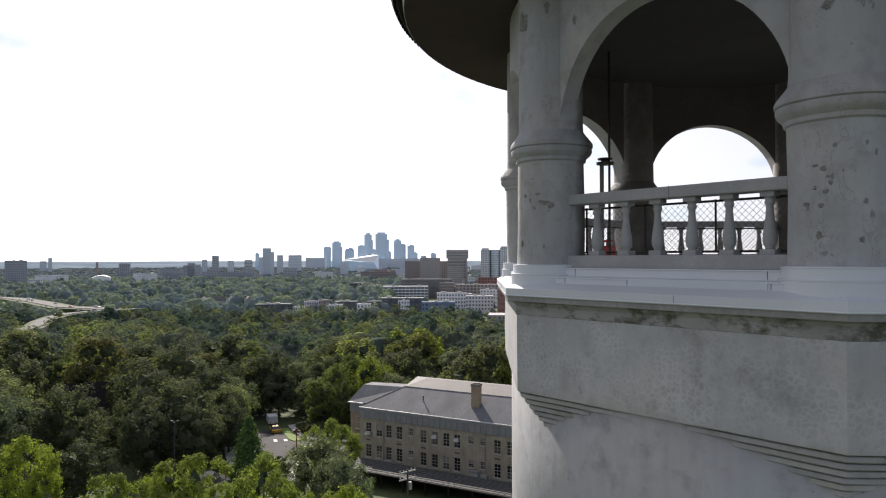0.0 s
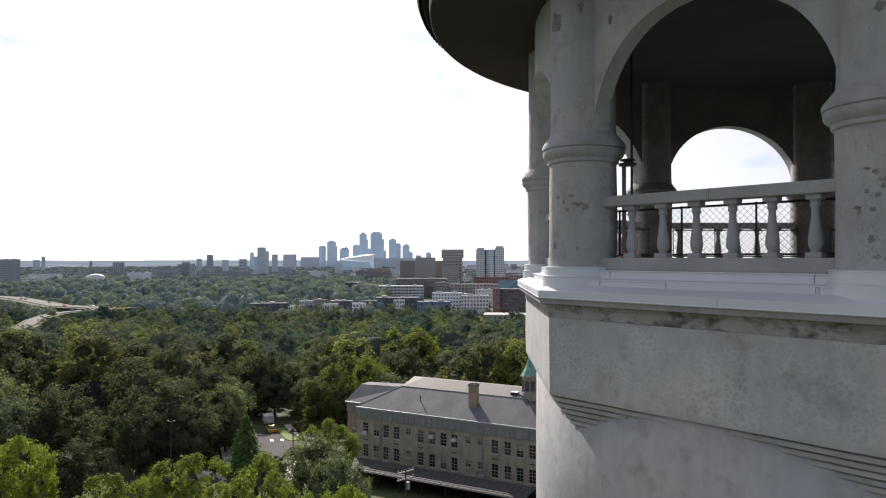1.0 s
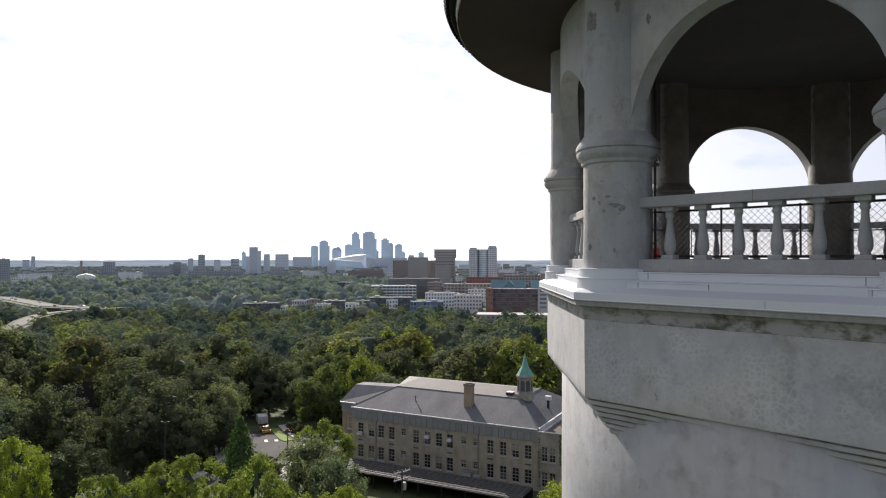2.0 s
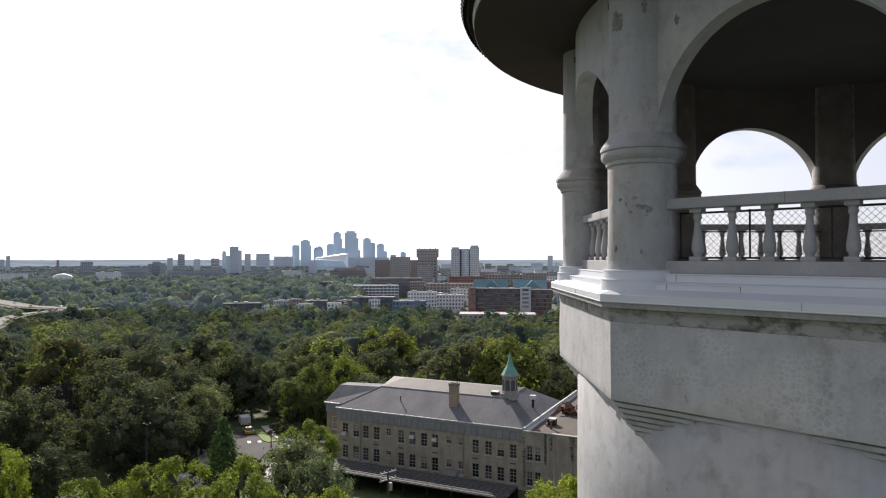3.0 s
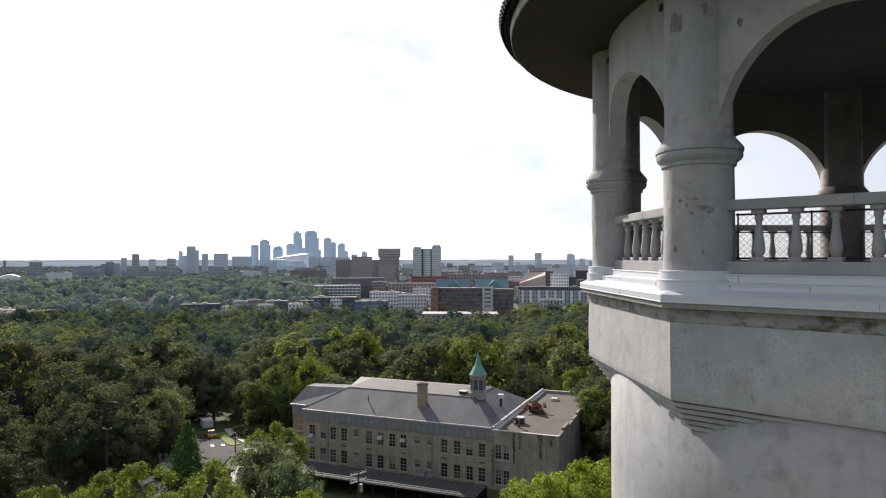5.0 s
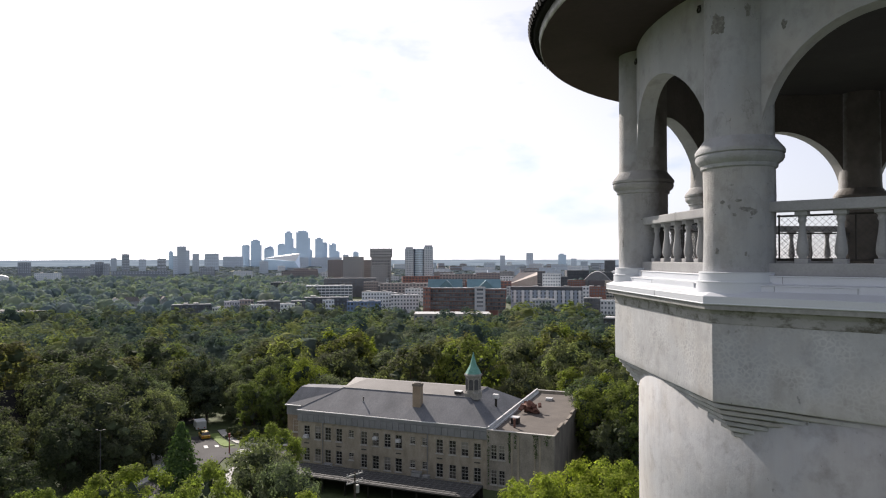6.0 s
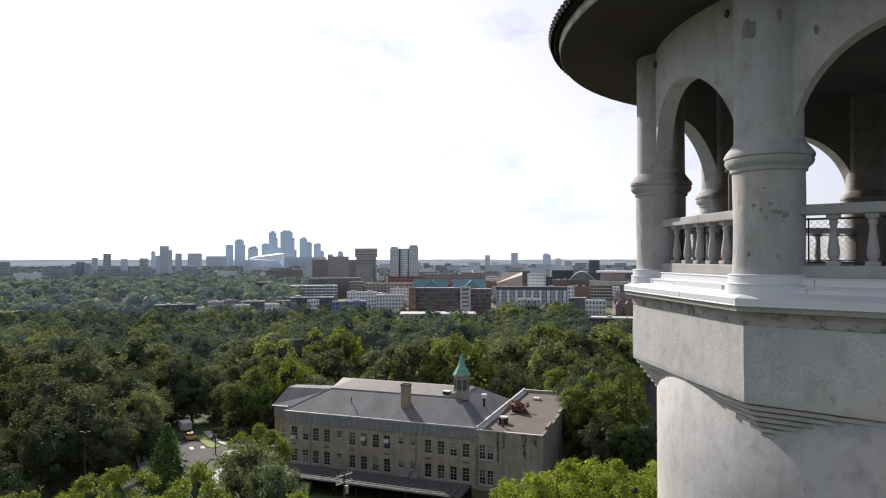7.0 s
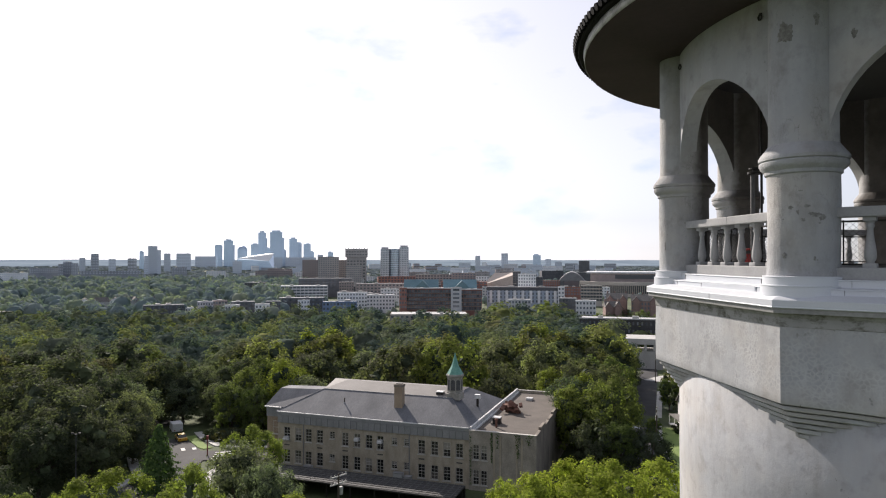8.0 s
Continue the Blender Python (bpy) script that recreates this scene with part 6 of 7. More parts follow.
    part("stem", box(-18.5, 18.5, 2, 23, 0, 58.5, 0.2), OLD_CONCRETE, o)
    bm = bmesh.new()
    for k in range(3):
        add_box(bm, -20.5, 20.5, 0, 25, 58 + 5.2 * k, 61.4 + 5.2 * k)
    for i in range(9):
        add_box(bm, -20.3 + 5 * i - 0.6, -20.3 + 5 * i + 0.6 + 0.4, 0.1, 24.9, 57, 74.0 + (i % 2) * 1.2)
    part("top_floors", bm, OLD_CONCRETE, o)
    part("top_glass", box(-20, 20, 0.5, 24, 57.5, 73), CITY_GLASS, o)
    bm = bmesh.new()
    for k in range(9):
        for i in range(6):
            add_box(bm, -17 + 5.8 * i, -13.4 + 5.8 * i, 1.85, 2.3, 4 + 5.6 * k, 6.6 + 5.6 * k)
    part("window_band", bm, CITY_GLASS, o)
    # teal-roofed hall
    o = thing("hall_building", pose(103, 712, -21, 0, 0, -9), "brick hall with teal pitched metal roofs", "hall")
    part("wall", box(-39.5, 39.5, 0, 24, 0, 24, 0.1), BROWN, o)
    teal = wall_mat("teal_metal_roof", (0.11, 0.20, 0.23), (0.15, 0.25, 0.28))
    for x0, x1 in ((-39.5, -2), (3, 39.5)):
        bm = bmesh.new()
        a, b = ([bm.verts.new((x, y, z)) for y, z in ((-0.8, 24), (12, 33.2), (24.8, 24))] for x in (x0, x1))
        bm.faces.new(a)
        bm.faces.new(b[::-1])
        for i in range(3):
            bm.faces.new((a[i], a[(i + 1) % 3], b[(i + 1) % 3], b[i]))
        part("metal_roof", bm, teal, o)
    for gx in (-19, 23.4):
        bm = bmesh.new()
        a, b = ([bm.verts.new((x, y, z)) for x, z in ((gx - 9, 24), (gx, 32.6), (gx + 9, 24))] for y in (-3, 12))
        bm.faces.new(a)
        bm.faces.new(b[::-1])
        for i in range(3):
            bm.faces.new((a[i], a[(i + 1) % 3], b[(i + 1) % 3], b[i]))
        part("cross_gable", bm, teal, o)
    # angular pale hall
    o = thing("hall_building", pose(207, 876, -21, 0, 0, -14), "angular beige metal clad hall", "hall")
    bm = bmesh.new()
    q = [(-20, 0, 0), (19, 0, 0), (19, 22, 0), (-20, 22, 0), (-20, 0, 21), (19, 0, 33.5), (19, 22, 37), (-6, 22, 36)]
    v = [bm.verts.new(p) for p in q]
    for f in ((0, 1, 5, 4), (1, 2, 6, 5), (2, 3, 7, 6), (3, 0, 4, 7), (4, 5, 6, 7), (0, 3, 2, 1)):
        bm.faces.new([v[i] for i in f])
    part("shell", bm, wall_mat("beige_metal", (0.42, 0.36, 0.31), (0.52, 0.45, 0.40)), o)
    # white arched roof
    o = thing("hall_building", pose(-683, 1335, -21, 0, 0, 27), "low hall with a white arched roof", "hall")
    bm = bmesh.new()
    prof = [(-17 + 34 * i / 14, 19 + 5 * math.sin(math.pi * i / 14) ** 0.8) for i in range(15)]
    a, b = ([bm.verts.new((x, y, z)) for x, z in [(-17, 0)] + prof + [(17, 0)]] for y in (0, 40))
    bm.faces.new(a)
    bm.faces.new(b[::-1])
    for i in range(len(a) - 1):
        bm.faces.new((a[i], a[i + 1], b[i + 1], b[i]))
    part("arched_roof", bm, WHITE, o)
    # parking deck below the dark apartments
    o = thing("parking_deck", pose(106, 241.5, -7, 0, 0, -25), "pale concrete two-level parking deck", "parking deck")
    part("upper_deck", box(-2.5, 12, 0, 14, 10.2, 12.4, 0.1), CONCRETE, o)
    part("lower_wall", box(-2.5, 12, 0.6, 13, 0, 7.6, 0.1), CONCRETE, o)
    for i in range(5):
        part("deck_pier", box(-2.5 + 3.4 * i, -1.6 + 3.4 * i, 0.2, 1.2, 7.6, 10.2, 0.05), CONCRETE, o)
    # mill chimney
    o = thing("mill_chimney", pose(-1026, 1980, -17), "tall thin dark brick mill chimney", "chimney")
    part("stack", lathe([(4, 0), (3.2, 40), (3.4, 44)], 16), BROWN, o)



def brick_hall(x, y, rot, w, d, h, label):
    """An old brick hall: pitched slate roof, gabled dormers and chimneys."""
    o = thing("brick_hall", pose(x, y, ground_z(x, y) - 1, 0, 0, rot), label, "hall", "city buildings")
    part("wall", wall_with_openings(w, h, [(i * w / 9 + 0.6, (i + 1) * w / 9 - 0.6, 3.4 * k + h - 10, 3.4 * k + h - 8) for i in range(9) for k in range(3)], 0.3), OLD_BRICK, o).matrix_local = pose(-w / 2, 0, 0)
    part("room", box(-w / 2 + 0.05, w / 2 - 0.05, 0.4, d, 0, h - 0.1), OLD_BRICK, o)
    part("glazing", box(-w / 2 + 0.4, w / 2 - 0.4, 0.32, 0.39, 0.2, h - 0.4), CITY_GLASS, o)

    def gable(name, x0, x1, y0, y1, z0, rise, mat, along):
        bm = bmesh.new()
        if along:
            ends = [[(xx, y0, z0), (xx, (y0 + y1) / 2, z0 + rise), (xx, y1, z0)] for xx in (x0, x1)]
        else:
            ends = [[(x0, yy, z0), ((x0 + x1) / 2, yy, z0 + rise), (x1, yy, z0)] for yy in (y0, y1)]
        p, q = [[bm.verts.new(c) for c in e] for e in ends]
        bm.faces.new(p)
        bm.faces.new(q[::-1])
        for i in range(3):
            bm.faces.new((p[i], p[(i + 1) % 3], q[(i + 1) % 3], q[i]))
        part(name, bm, mat, o)
    gable("roof", -w / 2 - 0.4, w / 2 + 0.4, -0.5, d + 0.5, h, d * 0.36, HOUSE_ROOF, True)
    for gx in (-w * 0.32, w * 0.3):
        part("gable_bay", box(gx - 2.6, gx + 2.6, -1.2, -0.02, 0, h), OLD_BRICK, o)
        gable("gable", gx - 2.6, gx + 2.6, -1.2, d * 0.4, h + 0.02, 3.6, OLD_BRICK, False)
        gable("gable_roof", gx - 3.0, gx + 3.0, -1.0, d * 0.42, h + 0.10, 4.0, HOUSE_ROOF, False)
    for gx in (-w * 0.45, -w * 0.1, w * 0.44):
        part("chimney", box(gx - 0.6, gx + 0.6, d * 0.5, d * 0.5 + 1, h, h + d * 0.36 + 1.8, 0.05), OLD_BRICK, o)


build_landmarks()
brick_hall(226, 533, -23, 17.0, 14, 22.6, "old red brick hall with pitched slate roof")
brick_hall(240, 509, -25, 22.0, 14, 22.4, "old red brick hall with gabled bays")
brick_hall(214, 512, -10, 12.0, 12, 18.0, "small old red brick hall with chimneys")


# ---------------------------------------------------------------- trees
def crown_arrays(seed, width, height, limbs, leaves, size, bottom=0.25, clumps=9, fine=(0.11, 0.19), ragged=0.3, jitter=0.32, cut=0.0, even=0.0):
    """A crown of leaf sprays: limbs carry boughs, boughs carry small clumps; z runs up from the trunk's foot.
    cut: share of the crown's height, from below, that is left bare of leaves; even: how far leaves lie along their bough."""
    rng = np.random.default_rng(seed)
    zc, rz, rx = height * (1 + bottom) / 2, height * (1 - bottom) / 2, width / 2
    half = np.array((rx, rx, rz))
    cen, rad = [], []
    while len(cen) < limbs:
        best, far = None, -1.0
        for _ in range(14):                                  # the candidate farthest from the boughs already there
            d = rng.normal(0, 1, 3)
            d /= np.linalg.norm(d)
            if d[2] < -0.85:
                continue
            c = d * rng.uniform(0.50 + 0.14 * even, 0.74)
            gap = min((np.linalg.norm(c - q) for q in cen), default=1.0)
            if gap > far:
                best, far = c, gap
        if best is not None:
            cen.append(best), rad.append(rng.uniform(0.27, 0.42))
    cen, rad = np.array(cen), np.array(rad)
    cen *= 1 + rng.uniform(-ragged, ragged * 0.55, (limbs, 1))
    small, small_r, boughs = [], [], []
    for i in range(limbs):
        m = max(4, int(clumps * (rad[i] / 0.34) ** 2 * rng.uniform(0.8, 1.2)))
        d = rng.normal(0, 1, (m, 3)) + 0.75 * cen[i] / (np.linalg.norm(cen[i]) + 1e-6) + np.array((0, 0, 0.35))
        d /= np.linalg.norm(d, axis=1, keepdims=True)
        small.append(cen[i] + d * rad[i] * rng.uniform(0.62, 1.08, (m, 1)))
        small_r.append(rng.uniform(*fine, m))
        boughs.append(np.full(m, i))
    small, small_r, boughs = np.concatenate(small), np.concatenate(small_r), np.concatenate(boughs)
    count = np.maximum(3, (leaves * small_r ** 2 / (small_r ** 2).sum() * rng.uniform(0.6, 1.3, len(small_r))).astype(int))
    c, r, b = np.repeat(small, count, 0), np.repeat(small_r, count), np.repeat(boughs, count)
    m = len(c)
    d = rng.normal(0, 1, (m, 3)) + np.array((0, 0, 0.3))
    d /= np.linalg.norm(d, axis=1, keepdims=True)
    p = c + d * (r * np.abs(rng.normal(0.84, 0.24, m)))[:, None] * np.array((1, 1, 0.8))
    inside = np.zeros(m, bool)
    for i in range(limbs):
        inside |= (b != i) & (np.linalg.norm(p - cen[i], axis=1) < rad[i] * 0.72)
    p_z = zc + p[:, 2] * rz
    keep = ~inside & (p_z > height * cut)
    out = p - cen[b] * 0.8 * (1 - 0.75 * even)
    out /= np.linalg.norm(out, axis=1, keepdims=True) + 1e-9
    nor = (0.62 - 0.5 * even) * d + (0.5 + 0.5 * even) * out + np.array((0, 0, 0.3))
    p = p * half + np.array((0, 0, zc))
    v, q = leaf_tris(rng, p[keep], nor[keep], size, jitter)
    return v, q, cen * half + np.array((0, 0, zc)), rad * rx


def dense_crown(*spec, mass=0.8, level=2, **shape):
    """Leaf sprays over one lumpy inner mass, for trees that stand close and far off."""
    v, q, cen, rad = crown_arrays(*spec, **shape)
    seed, width, height, bottom = spec[0], spec[1], spec[2], spec[6]
    bm = bmesh.new()
    bmesh.ops.create_icosphere(bm, subdivisions=level, radius=1.0)
    co = np.array([p.co[:] for p in bm.verts])
    tri = np.array([[p.index for p in f.verts] for f in bm.faces])
    bm.free()
    lump = np.array([1 + 0.20 * noise.noise(Vector(c) * 2.1 + Vector((seed, 0, 0))) + 0.10 * noise.noise(Vector(c) * 5.0 + Vector((0, seed, 0))) for c in co])[:, None]
    lump = lump + np.random.default_rng(seed).normal(0, 0.075, (len(co), 1))
    co = co * lump * mass * np.array((width / 2, width / 2, height * (1 - bottom) / 2)) + np.array((0, 0, height * (1 + bottom) / 2))
    return np.concatenate([v, co]), np.concatenate([q, tri + len(v)])


def core_mesh(cen, rad, k=0.5):
    """Added opaque lumps inside the crown's boughs, which block light through the crown."""
    bm = bmesh.new()
    for c, r in zip(cen, rad):
        bmesh.ops.create_icosphere(bm, subdivisions=2, radius=r * k, matrix=Matrix.Translation(Vector(c)))
    for v in bm.verts:
        v.co += 0.7 * noise.noise_vector(v.co * 1.7)
    return to_mesh("inner_crown", bm)


def tree_proto(name, label, seed, width, height, limbs, leaves, size, mat, bottom=0.25, at=None, core=0.46, **shape):
    t = thing(name, at, label, "shrub" if name == "shrub" else "tree", "hedge shrubs" if name == "shrub" else "park trees")
    v, q, cen, rad = crown_arrays(seed, width, height, limbs, leaves, size, bottom, **shape)
    bm = bmesh.new()
    r0 = 0.022 * height
    fork = height * max(bottom, 0.14) * 1.05
    add_tube(bm, (0, 0, -1.2), (0, 0, fork), r0 * 1.25, r0 * 0.85, 9)
    for c in cen:
        mid = Vector((c[0] * 0.35, c[1] * 0.35, fork + (c[2] - fork) * 0.45))
        add_tube(bm, (0, 0, fork - 0.3), mid, r0 * 0.6, r0 * 0.36, 6)
        add_tube(bm, mid, c, r0 * 0.36, r0 * 0.12, 5)
    part("trunk", bm, BARK, t)
    link_mesh("crown", arrays_mesh("crown", v, q), mat, t)
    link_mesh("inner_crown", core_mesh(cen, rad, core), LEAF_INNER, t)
    return t


def fir_proto(name, label, seed, width, height, at):
    t = thing(name, at, label, "tree", "park trees")
    rng = np.random.default_rng(seed)
    pts, nor = [], []
    for i in range(30):
        f = i / 30
        z, r = height * (0.05 + 0.93 * f), width / 2 * (1 - f) ** 0.75
        m = int(30 + 190 * (1 - f))
        a = rng.uniform(0, math.tau, m)
        lobe = 0.78 + 0.22 * np.sin(a * 5 + i * 1.9)
        k = np.sqrt(rng.uniform(0.25, 1, m)) * lobe
        pts.append(np.stack([np.cos(a) * r * k, np.sin(a) * r * k, z - 0.35 * r * k + rng.normal(0, 0.08, m)], 1))
        nor.append(np.stack([np.cos(a), np.sin(a), np.full(m, 0.5)], 1))
    v, q = leaf_tris(rng, np.concatenate(pts), np.concatenate(nor), 0.26)
    bm = bmesh.new()
    add_tube(bm, (0, 0, -0.5), (0, 0, height * 0.97), 0.2, 0.02, 8)
    part("trunk", bm, BARK, t)
    link_mesh("crown", arrays_mesh("crown", v, q), LEAF_FIR, t)
    return t


TREES = []          # feet of all single trees


def plant(proto, x, y, scale=1.0, turn=0.0, wide=1.0):
    m = pose(x, y, ground_z(x, y), 0, 0, turn) @ Matrix.Diagonal((scale * wide, scale * wide, scale, 1))
    t = copy_thing(proto, m)
    t.matrix_basis = m
    TREES.append((x, y))
    return t


def near_line(x, y, line, reach):
    p = Vector((x, y))
    for a, b in zip(line, line[1:]):
        a, b = Vector(a), Vector(b)
        k = max(0, min(1, (p - a).dot(b - a) / (b - a).length_squared))
        if (p - a.lerp(b, k)).length < reach:
            return True
    return False


def clear_of_plan(x, y):
    """True where no building, street or lawn stands and no gap is kept for the camera's view."""
    p = SCHOOL_M.inverted() @ Vector((x, y, 0))
    if -43 < p.x < 16 and -16 < p.y < 40:
        return False
    if near_line(x, y, STREET, 7.6) or near_line(x, y, SIDE_STREET, 8) or near_line(x, y, EAST_STREET[:6], 8):
        return False
    if near_line(x, y, [(-35, 155), (-29, 140), (-18, 136)], 4.5) or near_line(x, y, [(60, 118), (75, 148)], 9) or near_line(x, y, [(-63, 107), (-62, 115)], 4):
        return False
    if near_line(x, y, [(-86, 170), (-75, 147), (-66, 128)], 6.5):
        return False
    return not (y < 104 and -46 < x < 60)


def build_trees():
    rng = random.Random(5)
    spec = [(15.0, 15.0, 22, 12500, 0.22, LEAF_OAK, 0.02), (11.5, 16, 19, 11500, 0.21, LEAF_OAK, 0.03), (14.5, 14.5, 22, 12500, 0.22, LEAF_OAK, 0.02),
            (10.5, 13, 17, 10500, 0.20, LEAF_MAPLE, 0.04), (12.5, 15, 19, 11000, 0.20, LEAF_GREY, 0.03), (12, 17, 19, 11500, 0.21, LEAF_MAPLE, 0.04)]
    names = [("oak_tree", "tall dark green oak with a billowing crown"), ("oak_tree", "upright dark green oak in the wood"), ("oak_tree", "broad dark green oak in the wood"),
             ("maple_tree", "rounded yellow green maple in sunlight"), ("ash_tree", "grey green ash with a loose crown"), ("maple_tree", "tall yellow green maple in sunlight")]
    feet = [(-68, 120), (-44, 170), (-29, 170), (-29, 183), (-92, 118), (-66, 158)]
    P = []
    for i, ((w, h, lobes, leaves, size, mat, bot), (nm, lab), (x, y)) in enumerate(zip(spec, names, feet)):
        P.append(tree_proto(nm, lab, 40 + i, w, h, lobes, leaves, size, mat, bot, pose(x, y, ground_z(x, y)), ragged=0.24, even=0.2))
        TREES.append((x, y))
    back_feet = [(-20, 206), (24, 204), (62, 203), (-60, 205)]
    Q = []
    for i, (x, y) in enumerate(back_feet):
        Q.append(tree_proto("oak_tree" if i < 3 else "maple_tree", "tall green tree at the back of the wood", 140 + i, 13, 15, 15, 5200, 0.31, (LEAF_OAK, LEAF_GREY, LEAF_OAK, LEAF_MAPLE)[i], 0.05, pose(x, y, ground_z(x, y)), ragged=0.15, cut=0.22, even=0.5))
        TREES.append((x, y))
    # trees on the tower's hill, nearest first
    near = tree_proto("maple_tree", "bright yellow green maple on the tower's hill", 61, 11.5, 14.4, 20, 25000, 0.135, LEAF_BRIGHT, 0.12, pose(20, 59, ground_z(20, 59)), core=0.2, clumps=15, fine=(0.07, 0.135), ragged=0.4)
    other = tree_proto("maple_tree", "fresh green maple with ragged top below the tower", 64, 11.5, 13.8, 18, 24000, 0.14, LEAF_FRESH, 0.12, pose(-28.2, 75.1, ground_z(-28.2, 75.1)), core=0.2, clumps=14, fine=(0.07, 0.14), ragged=0.45)
    TREES.extend([(20, 59), (-28.2, 75.1)])
    for x, y, s, turn, wide in ((12.2, 58.5, 0.93, 40, 0.85), (15.8, 61, 1.0, 90, 0.9), (27, 62, 1.0, 200, 1.0), (34, 60, 0.95, 20, 0.9), (8, 45.5, 0.95, 120, 0.8), (-2.5, 49, 0.86, 300, 0.75), (-8.5, 58, 0.93, 10, 0.7),
                                (-12.5, 62.3, 0.84, 75, 0.66), (-19.3, 71.8, 1.05, 250, 0.78), (-36.5, 74.5, 0.91, 330, 0.85), (-32.5, 77, 0.88, 95, 0.8), (-22.5, 75.5, 0.82, 45, 0.6), (-53.5, 85.5, 1.03, 20, 0.85), (-24.5, 71, 0.82, 70, 0.7), (28.5, 55, 0.95, 160, 0.8), (-16.6, 101, 0.92, 110, 0.95)):
        plant(other if -50 < x < 5 else near, x, y, s * 0.97, turn, wide)
    for k, x, y, s, turn, wide in ((5, 43.5, 113, 0.95, 70, 1.0), (3, 38.0, 116, 1.02, 10, 1.0), (4, 40.5, 124, 0.95, 10, 1.0), (3, 41.5, 106, 0.72, 100, 1.1), (0, 45.5, 103.5, 0.6, 200, 0.9),
                                   (1, 37.5, 107.5, 0.6, 300, 1.0), (3, 42.5, 141, 1.05, 20, 1.0), (1, 47, 138, 1.0, 290, 1.0), (5, 44, 127, 0.85, 10, 1.0), (0, 56, 147, 0.95, 90, 1.0),
                                   (2, 66, 170, 0.95, 130, 1.0), (3, 80.5, 164, 0.6, 10, 1.0), (3, 60.0, 131.5, 0.34, 50, 1.0), (0, 80, 192, 0.74, 50, 1.0)):      # beyond the annex
        plant(P[k], x, y, s, turn, wide)
    for k, x, y, s, turn, wide in ((1, 85, 203, 0.72, 150, 1.1), (4, 90, 212, 0.68, 250, 1.1), (1, 72.5, 179, 0.8, 10, 1.0), (4, 65, 164, 0.8, 90, 1.0), (5, 51, 132, 0.72, 140, 1.0),
                                   (1, 57.5, 149, 0.8, 200, 1.0)):      # beyond the annex
        plant(P[k], x, y, s, turn, wide)
    for k, x, y, s, turn, wide in ((5, -24.5, 156, 0.85, 60, 1.0), (4, -31.5, 163, 0.7, 80, 1.0), (5, -22, 163, 0.95, 330, 1.0), (4, -16.6, 90.5, 0.84, 30, 0.9), (4, -12.4, 84, 0.78, 120, 0.8),
                                   (3, -27.5, 151, 0.85, 20, 0.95), (5, -22.0, 148, 0.66, 120, 1.0), (5, -16, 154, 0.95, 20, 1.0)):      # along the street
        plant(P[k], x, y, s, turn, wide)
    for k, x, y, s, turn, wide in ((0, -54, 101, 0.62, 10, 1.2), (4, -43.0, 134, 0.85, 10, 0.9), (4, -46, 148, 0.9, 100, 0.95), (0, -47, 171, 1.0, 30, 1.0), (4, -37, 174, 0.9, 130, 1.0),
                                   (1, -52, 160, 0.95, 230, 1.0), (1, -50, 112, 0.72, 90, 1.1), (4, -41.0, 167, 0.85, 50, 1.0), (0, -48, 121, 1.0, 20, 1.0), (2, -55, 130, 1.1, 240, 1.0),
                                   (1, -50, 142, 1.0, 140, 1.0), (0, -41, 128, 0.62, 60, 1.0), (2, -44, 116, 0.75, 310, 1.0), (0, -70, 138, 0.42, 120, 1.3), (4, -65, 131, 0.42, 10, 1.3), (1, -76, 148, 0.4, 70, 1.4), (2, -60, 126, 0.5, 200, 1.2)):      # the oaks west of the street
        plant(P[k], x, y, s, turn, wide)
    bush = tree_proto("shrub", "dense dark green shrub beside the pavement", 77, 4.6, 2.6, 8, 2200, 0.15, LEAF_OAK, 0.0, pose(-30.8, 147.6, ground_z(-30.8, 147.6)))
    for x, y, k, turn in ((-28.6, 145.3, 0.9, 40), (-26.4, 144.2, 1.1, 130), (-23.8, 143.4, 1.0, 250), (-41.5, 121, 0.9, 10), (70.6, 141.5, 0.7, 80), (69, 137.5, 0.5, 200), (-27.5, 113, 0.9, 70), (-29.0, 119, 0.6, 270)):
        m = pose(x, y, ground_z(x, y), 0, 0, turn) @ Matrix.Scale(k, 4)
        copy_thing(bush, m).matrix_basis = m
    fir = fir_proto("fir_tree", "dark green conical fir beside the street", 9, 10.2, 10.6, pose(-32.6, 112.5, ground_z(-32.6, 112.5)))
    TREES.append((-33, 112.5))
    # the wood, thick with trees on a jittered grid
    step = 10.4
    for iy in range(8, 21):
        for ix in range(-18, 19):
            x, y = ix * step + rng.uniform(-3.0, 3.0), iy * step + rng.uniform(-3.0, 3.0)
            if x < -0.70 * y - 13 or x > 0.60 * y + 8 or y > 200 or not clear_of_plan(x, y):
                continue
            if any(math.hypot(x - a, y - b) < 7.4 for a, b in TREES):
                continue
            scale = rng.choice((0.7, 0.85, 1.0, 1.1, 1.3)) * rng.uniform(0.92, 1.08)
            if 23.6 < math.degrees(math.atan2(x + 4.5, y - 0.8)) < 29:      # kept under the camera's sight line along the east street
                scale = min(scale, (36 - math.hypot(x + 4.5, y) * 0.145 - ground_z(x, y)) / 16)
                if scale < 0.4:
                    continue
            if near_line(x, y, [(-60, 108), (-91, 158)], 8):      # kept low so that the camera sees the dark-roofed house
                scale = min(scale, 0.42)
            plant(P[rng.choice([0, 0, 1, 1, 2, 2, 3, 4, 4, 5])] if y < 152 else Q[rng.choice((0, 0, 1, 2, 2, 3))], x, y, scale, rng.uniform(0, 360), rng.uniform(0.95, 1.2))


build_trees()


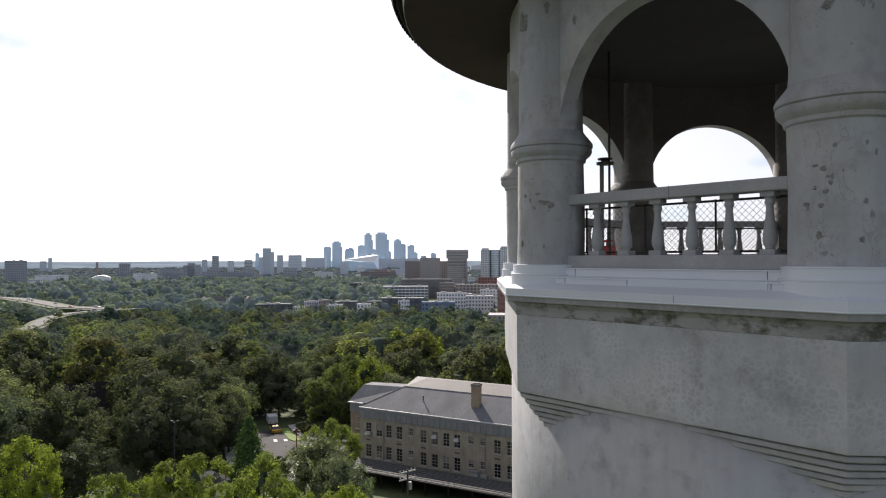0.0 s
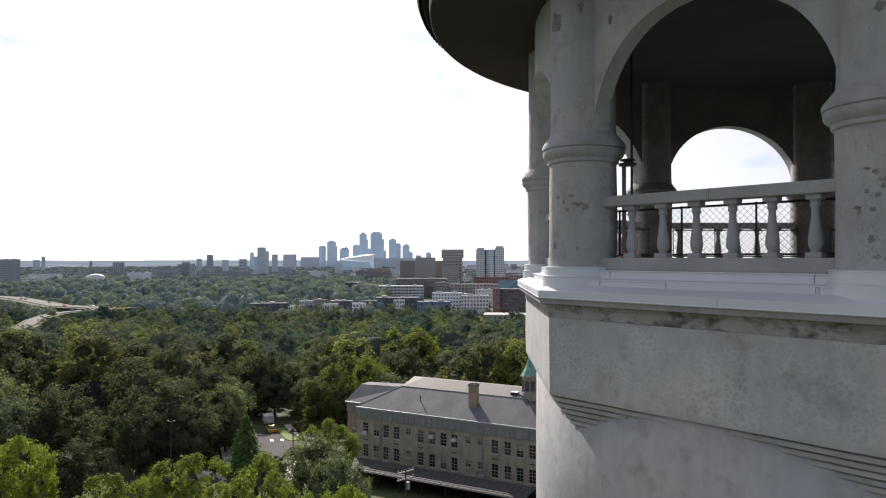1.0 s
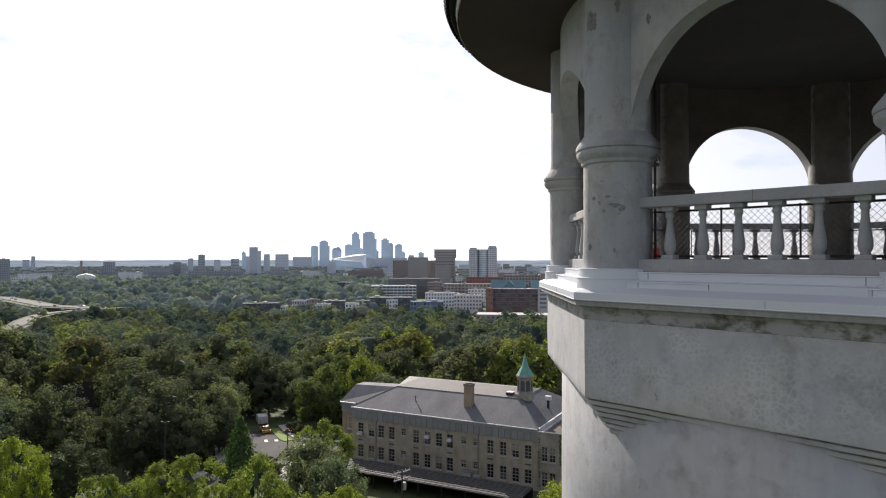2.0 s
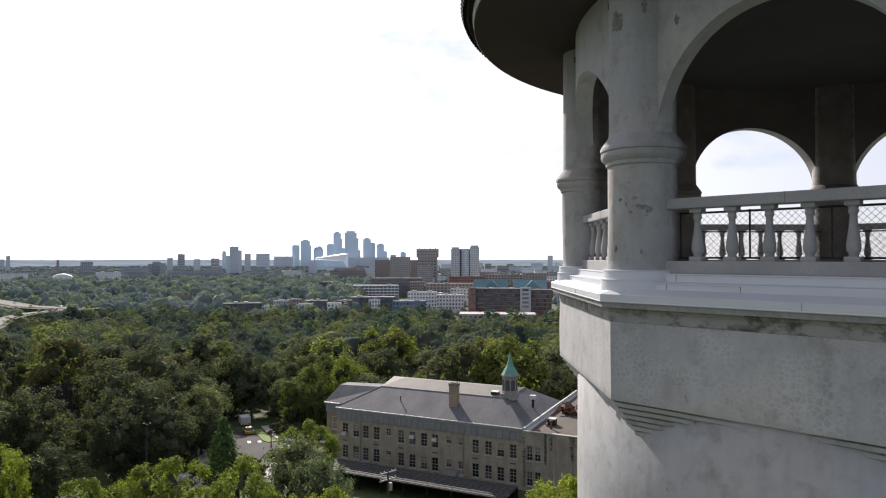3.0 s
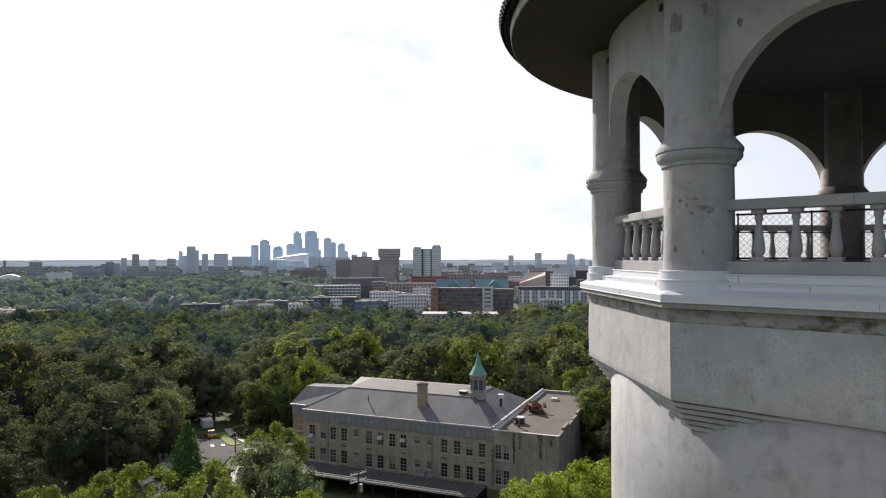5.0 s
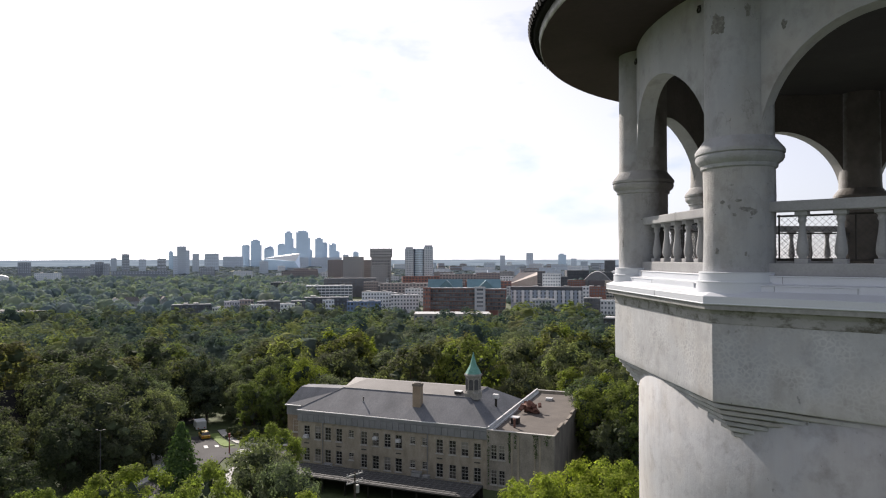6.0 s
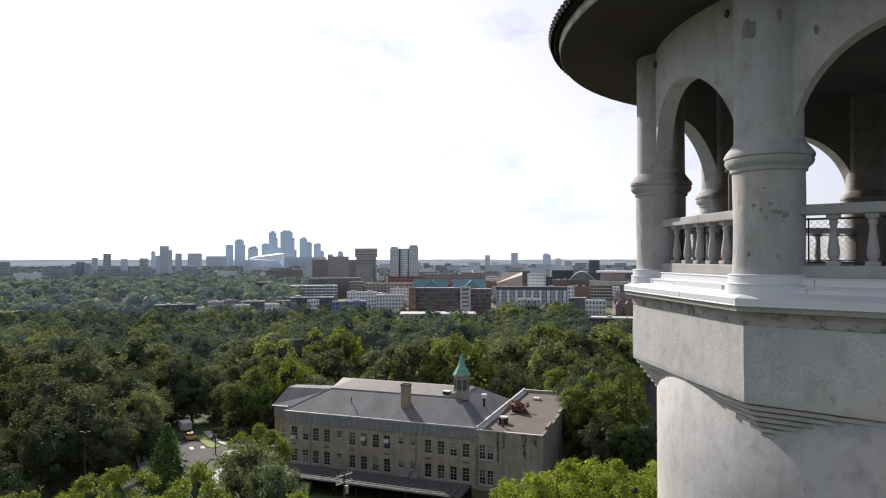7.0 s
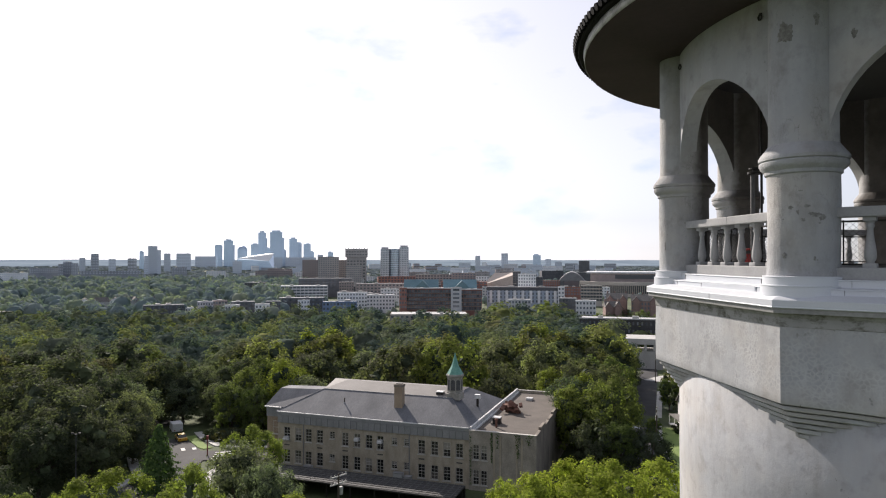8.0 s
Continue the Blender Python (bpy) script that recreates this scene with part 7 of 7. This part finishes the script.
def build_far_woods():
    """The woods past the single trees, out to the horizon."""
    rng = np.random.default_rng(11)
    sizes = (13, 12, 14.5, 11)
    near_belt = [dense_crown(70 + i, w, 15, 16, 1700, 0.42, 0.05, 8, ragged=0.12, jitter=0.2, cut=0.3, even=0.6, mass=0.56) for i, w in enumerate(sizes)]
    mid_belt = [dense_crown(75 + i, w, 15, 14, 1050, 0.60, 0.05, 7, ragged=0.10, jitter=0.14, cut=0.36, even=0.85, mass=0.62) for i, w in enumerate(sizes)]
    far_belt = [dense_crown(85 + i, w, 15, 12, 520, 0.85, 0.05, 6, (0.14, 0.22), ragged=0.08, jitter=0.10, cut=0.4, even=1.0, mass=0.66) for i, w in enumerate(sizes)]
    middle = [dense_crown(80 + i, 15, 15, 8, 120, 1.25, 0.05, 5, (0.18, 0.28), ragged=0.06, jitter=0.06, cut=0.36, even=1.0, mass=0.76, level=2) for i in range(4)]
    sparse = [dense_crown(90 + i, 30, 14, 6, 24, 3.6, 0.0, 4, (0.2, 0.3), jitter=0.04, cut=0.3, even=1.0, mass=0.8, level=1) for i in range(3)]
    vs, qs, hs, base = [], [], [], 0

    def drop(proto, x, y, s, up=1.0):
        nonlocal base
        v, q = proto
        a = rng.uniform(0, math.tau)
        c, d = math.cos(a), math.sin(a)
        r = np.array([[c, -d, 0], [d, c, 0], [0, 0, 1]])
        vs.append(v @ r.T * np.array([s, s, s * up]) + np.array([x, y, ground_z(x, y) - 0.5])), qs.append(q + base)
        hs.append(np.full(len(v), rng.uniform()))
        base += len(v)

    def low(x, y):
        """Height factor by bearing from the camera, fitted to what it sees of the apartments and the east street."""
        a = math.degrees(math.atan2(x + 4.5, y))
        if 12.4 < a < 18.8 and y > 430:
            return 1.22
        if 24 < a < 29 and y < 300:
            return 0.55
        if y > 330 and (3.2 < a < 15.8 or 20.3 < a < 25):
            return 0.74 if a < 7 or a > 20 else 0.88 if a < 11 else 1.0
        return 1.15 if 16.2 < a < 19.8 and y > 380 else 1.0

    y = 200.0
    while y < 545:
        x = -0.72 * y - 20
        while x < 0.60 * y + 10:
            px, py = x + rng.uniform(-2.5, 2.5), y + rng.uniform(-4, 4)
            if not near_line(px, py, EAST_STREET, 8) and not (y > 318 and 90 < px < 160 and y < 352) and not (92 < px < 122 and y < 262) and not near_line(px, py, FREEWAY, 17) and not near_line(px, py, RAMP, 12):
                drop((near_belt if y < 300 else mid_belt if y < 410 else far_belt)[rng.integers(4)], px, py, rng.choice((0.75, 0.95, 1.05, 1.2, 1.4)) * rng.uniform(0.92, 1.06) * low(px, py), rng.uniform(0.78, 1.04))
            x += rng.uniform(11, 17)
        y += 12.5
    me = arrays_mesh("far_woods", np.concatenate(vs), np.concatenate(qs), np.concatenate(hs))
    tagged(link_mesh("far_woods", me, LEAF_FAR), "dense green woodland beyond the school", "woods", kind="stuff")
    vs, qs, hs, base = [], [], [], 0
    y = 545.0
    while y < 1500:
        gap = 15
        x = -0.72 * y - 30
        while x < 0.60 * y + 20:
            px, py = x + rng.uniform(-6, 6), y + rng.uniform(-6, 6)
            west = px < -0.02 * y - 40
            keep = 0.88 if west else 0.2
            if rng.uniform() < keep and not near_line(px, py, FREEWAY, 26) and not near_line(px, py, RAMP, 17):
                drop(middle[rng.integers(4)], px, py, rng.choice((0.55, 0.75, 0.95, 1.3)) * rng.uniform(0.9, 1.1) * (1 if west else 0.62))
            x += gap * rng.uniform(0.7, 1.3)
        y += 15
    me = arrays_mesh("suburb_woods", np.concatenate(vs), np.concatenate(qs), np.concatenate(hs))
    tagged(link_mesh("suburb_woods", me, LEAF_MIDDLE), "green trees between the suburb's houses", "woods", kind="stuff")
    vs, qs, hs, base = [], [], [], 0
    y = 1500.0
    while y < 4150:
        gap = 24 + y * 0.008
        x = -0.72 * y - 60
        while x < 0.62 * y + 40:
            if rng.uniform() < 0.9:
                drop(sparse[rng.integers(3)], x + rng.uniform(-10, 10), y + rng.uniform(-10, 10), rng.uniform(0.8, 1.2) * (1 + (y - 1500) / 4500), 0.5 / (1 + (y - 1500) / 3500))
            x += gap * rng.uniform(0.7, 1.3)
        y += 26 + (y - 1500) * 0.025
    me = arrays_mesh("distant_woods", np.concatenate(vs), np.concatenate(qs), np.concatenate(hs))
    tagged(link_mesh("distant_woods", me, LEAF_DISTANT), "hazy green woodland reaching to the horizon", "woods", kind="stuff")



def build_backdrop():
    """A plain glowing sheet behind the last woods and the skyline; its colour holds the haze."""
    m, n, l, b = material("glowing_blue_haze", 1.0)
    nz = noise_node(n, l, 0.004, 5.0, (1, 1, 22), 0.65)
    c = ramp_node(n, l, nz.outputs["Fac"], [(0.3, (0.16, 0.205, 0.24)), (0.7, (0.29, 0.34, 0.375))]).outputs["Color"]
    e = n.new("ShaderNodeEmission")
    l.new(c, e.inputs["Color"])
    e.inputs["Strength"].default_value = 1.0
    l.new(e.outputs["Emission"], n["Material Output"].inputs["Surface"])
    bm, rows = bmesh.new(), []
    for i in range(421):
        a, r = radians(-48 + 96 * i / 420), 4450
        x, y = r * math.sin(a), r * math.cos(a)
        top = 20 + 3.0 * noise.noise(Vector((i * 0.045, 0.3, 0))) + 1.6 * noise.noise(Vector((i * 0.4, 5.3, 0)))
        rows.append([bm.verts.new((x * k, y * k, z)) for k, z in ((1, -30), (1, top), (1.02, top), (1.02, -30))])
    for p, q in zip(rows, rows[1:]):
        for j in range(3):
            bm.faces.new((p[j], q[j], q[j + 1], p[j + 1]))
    tagged(part("backdrop", bm, m), "glowing pale blue hazy wooded distance along the horizon", "backdrop", kind="structure")


build_far_woods()
build_backdrop()
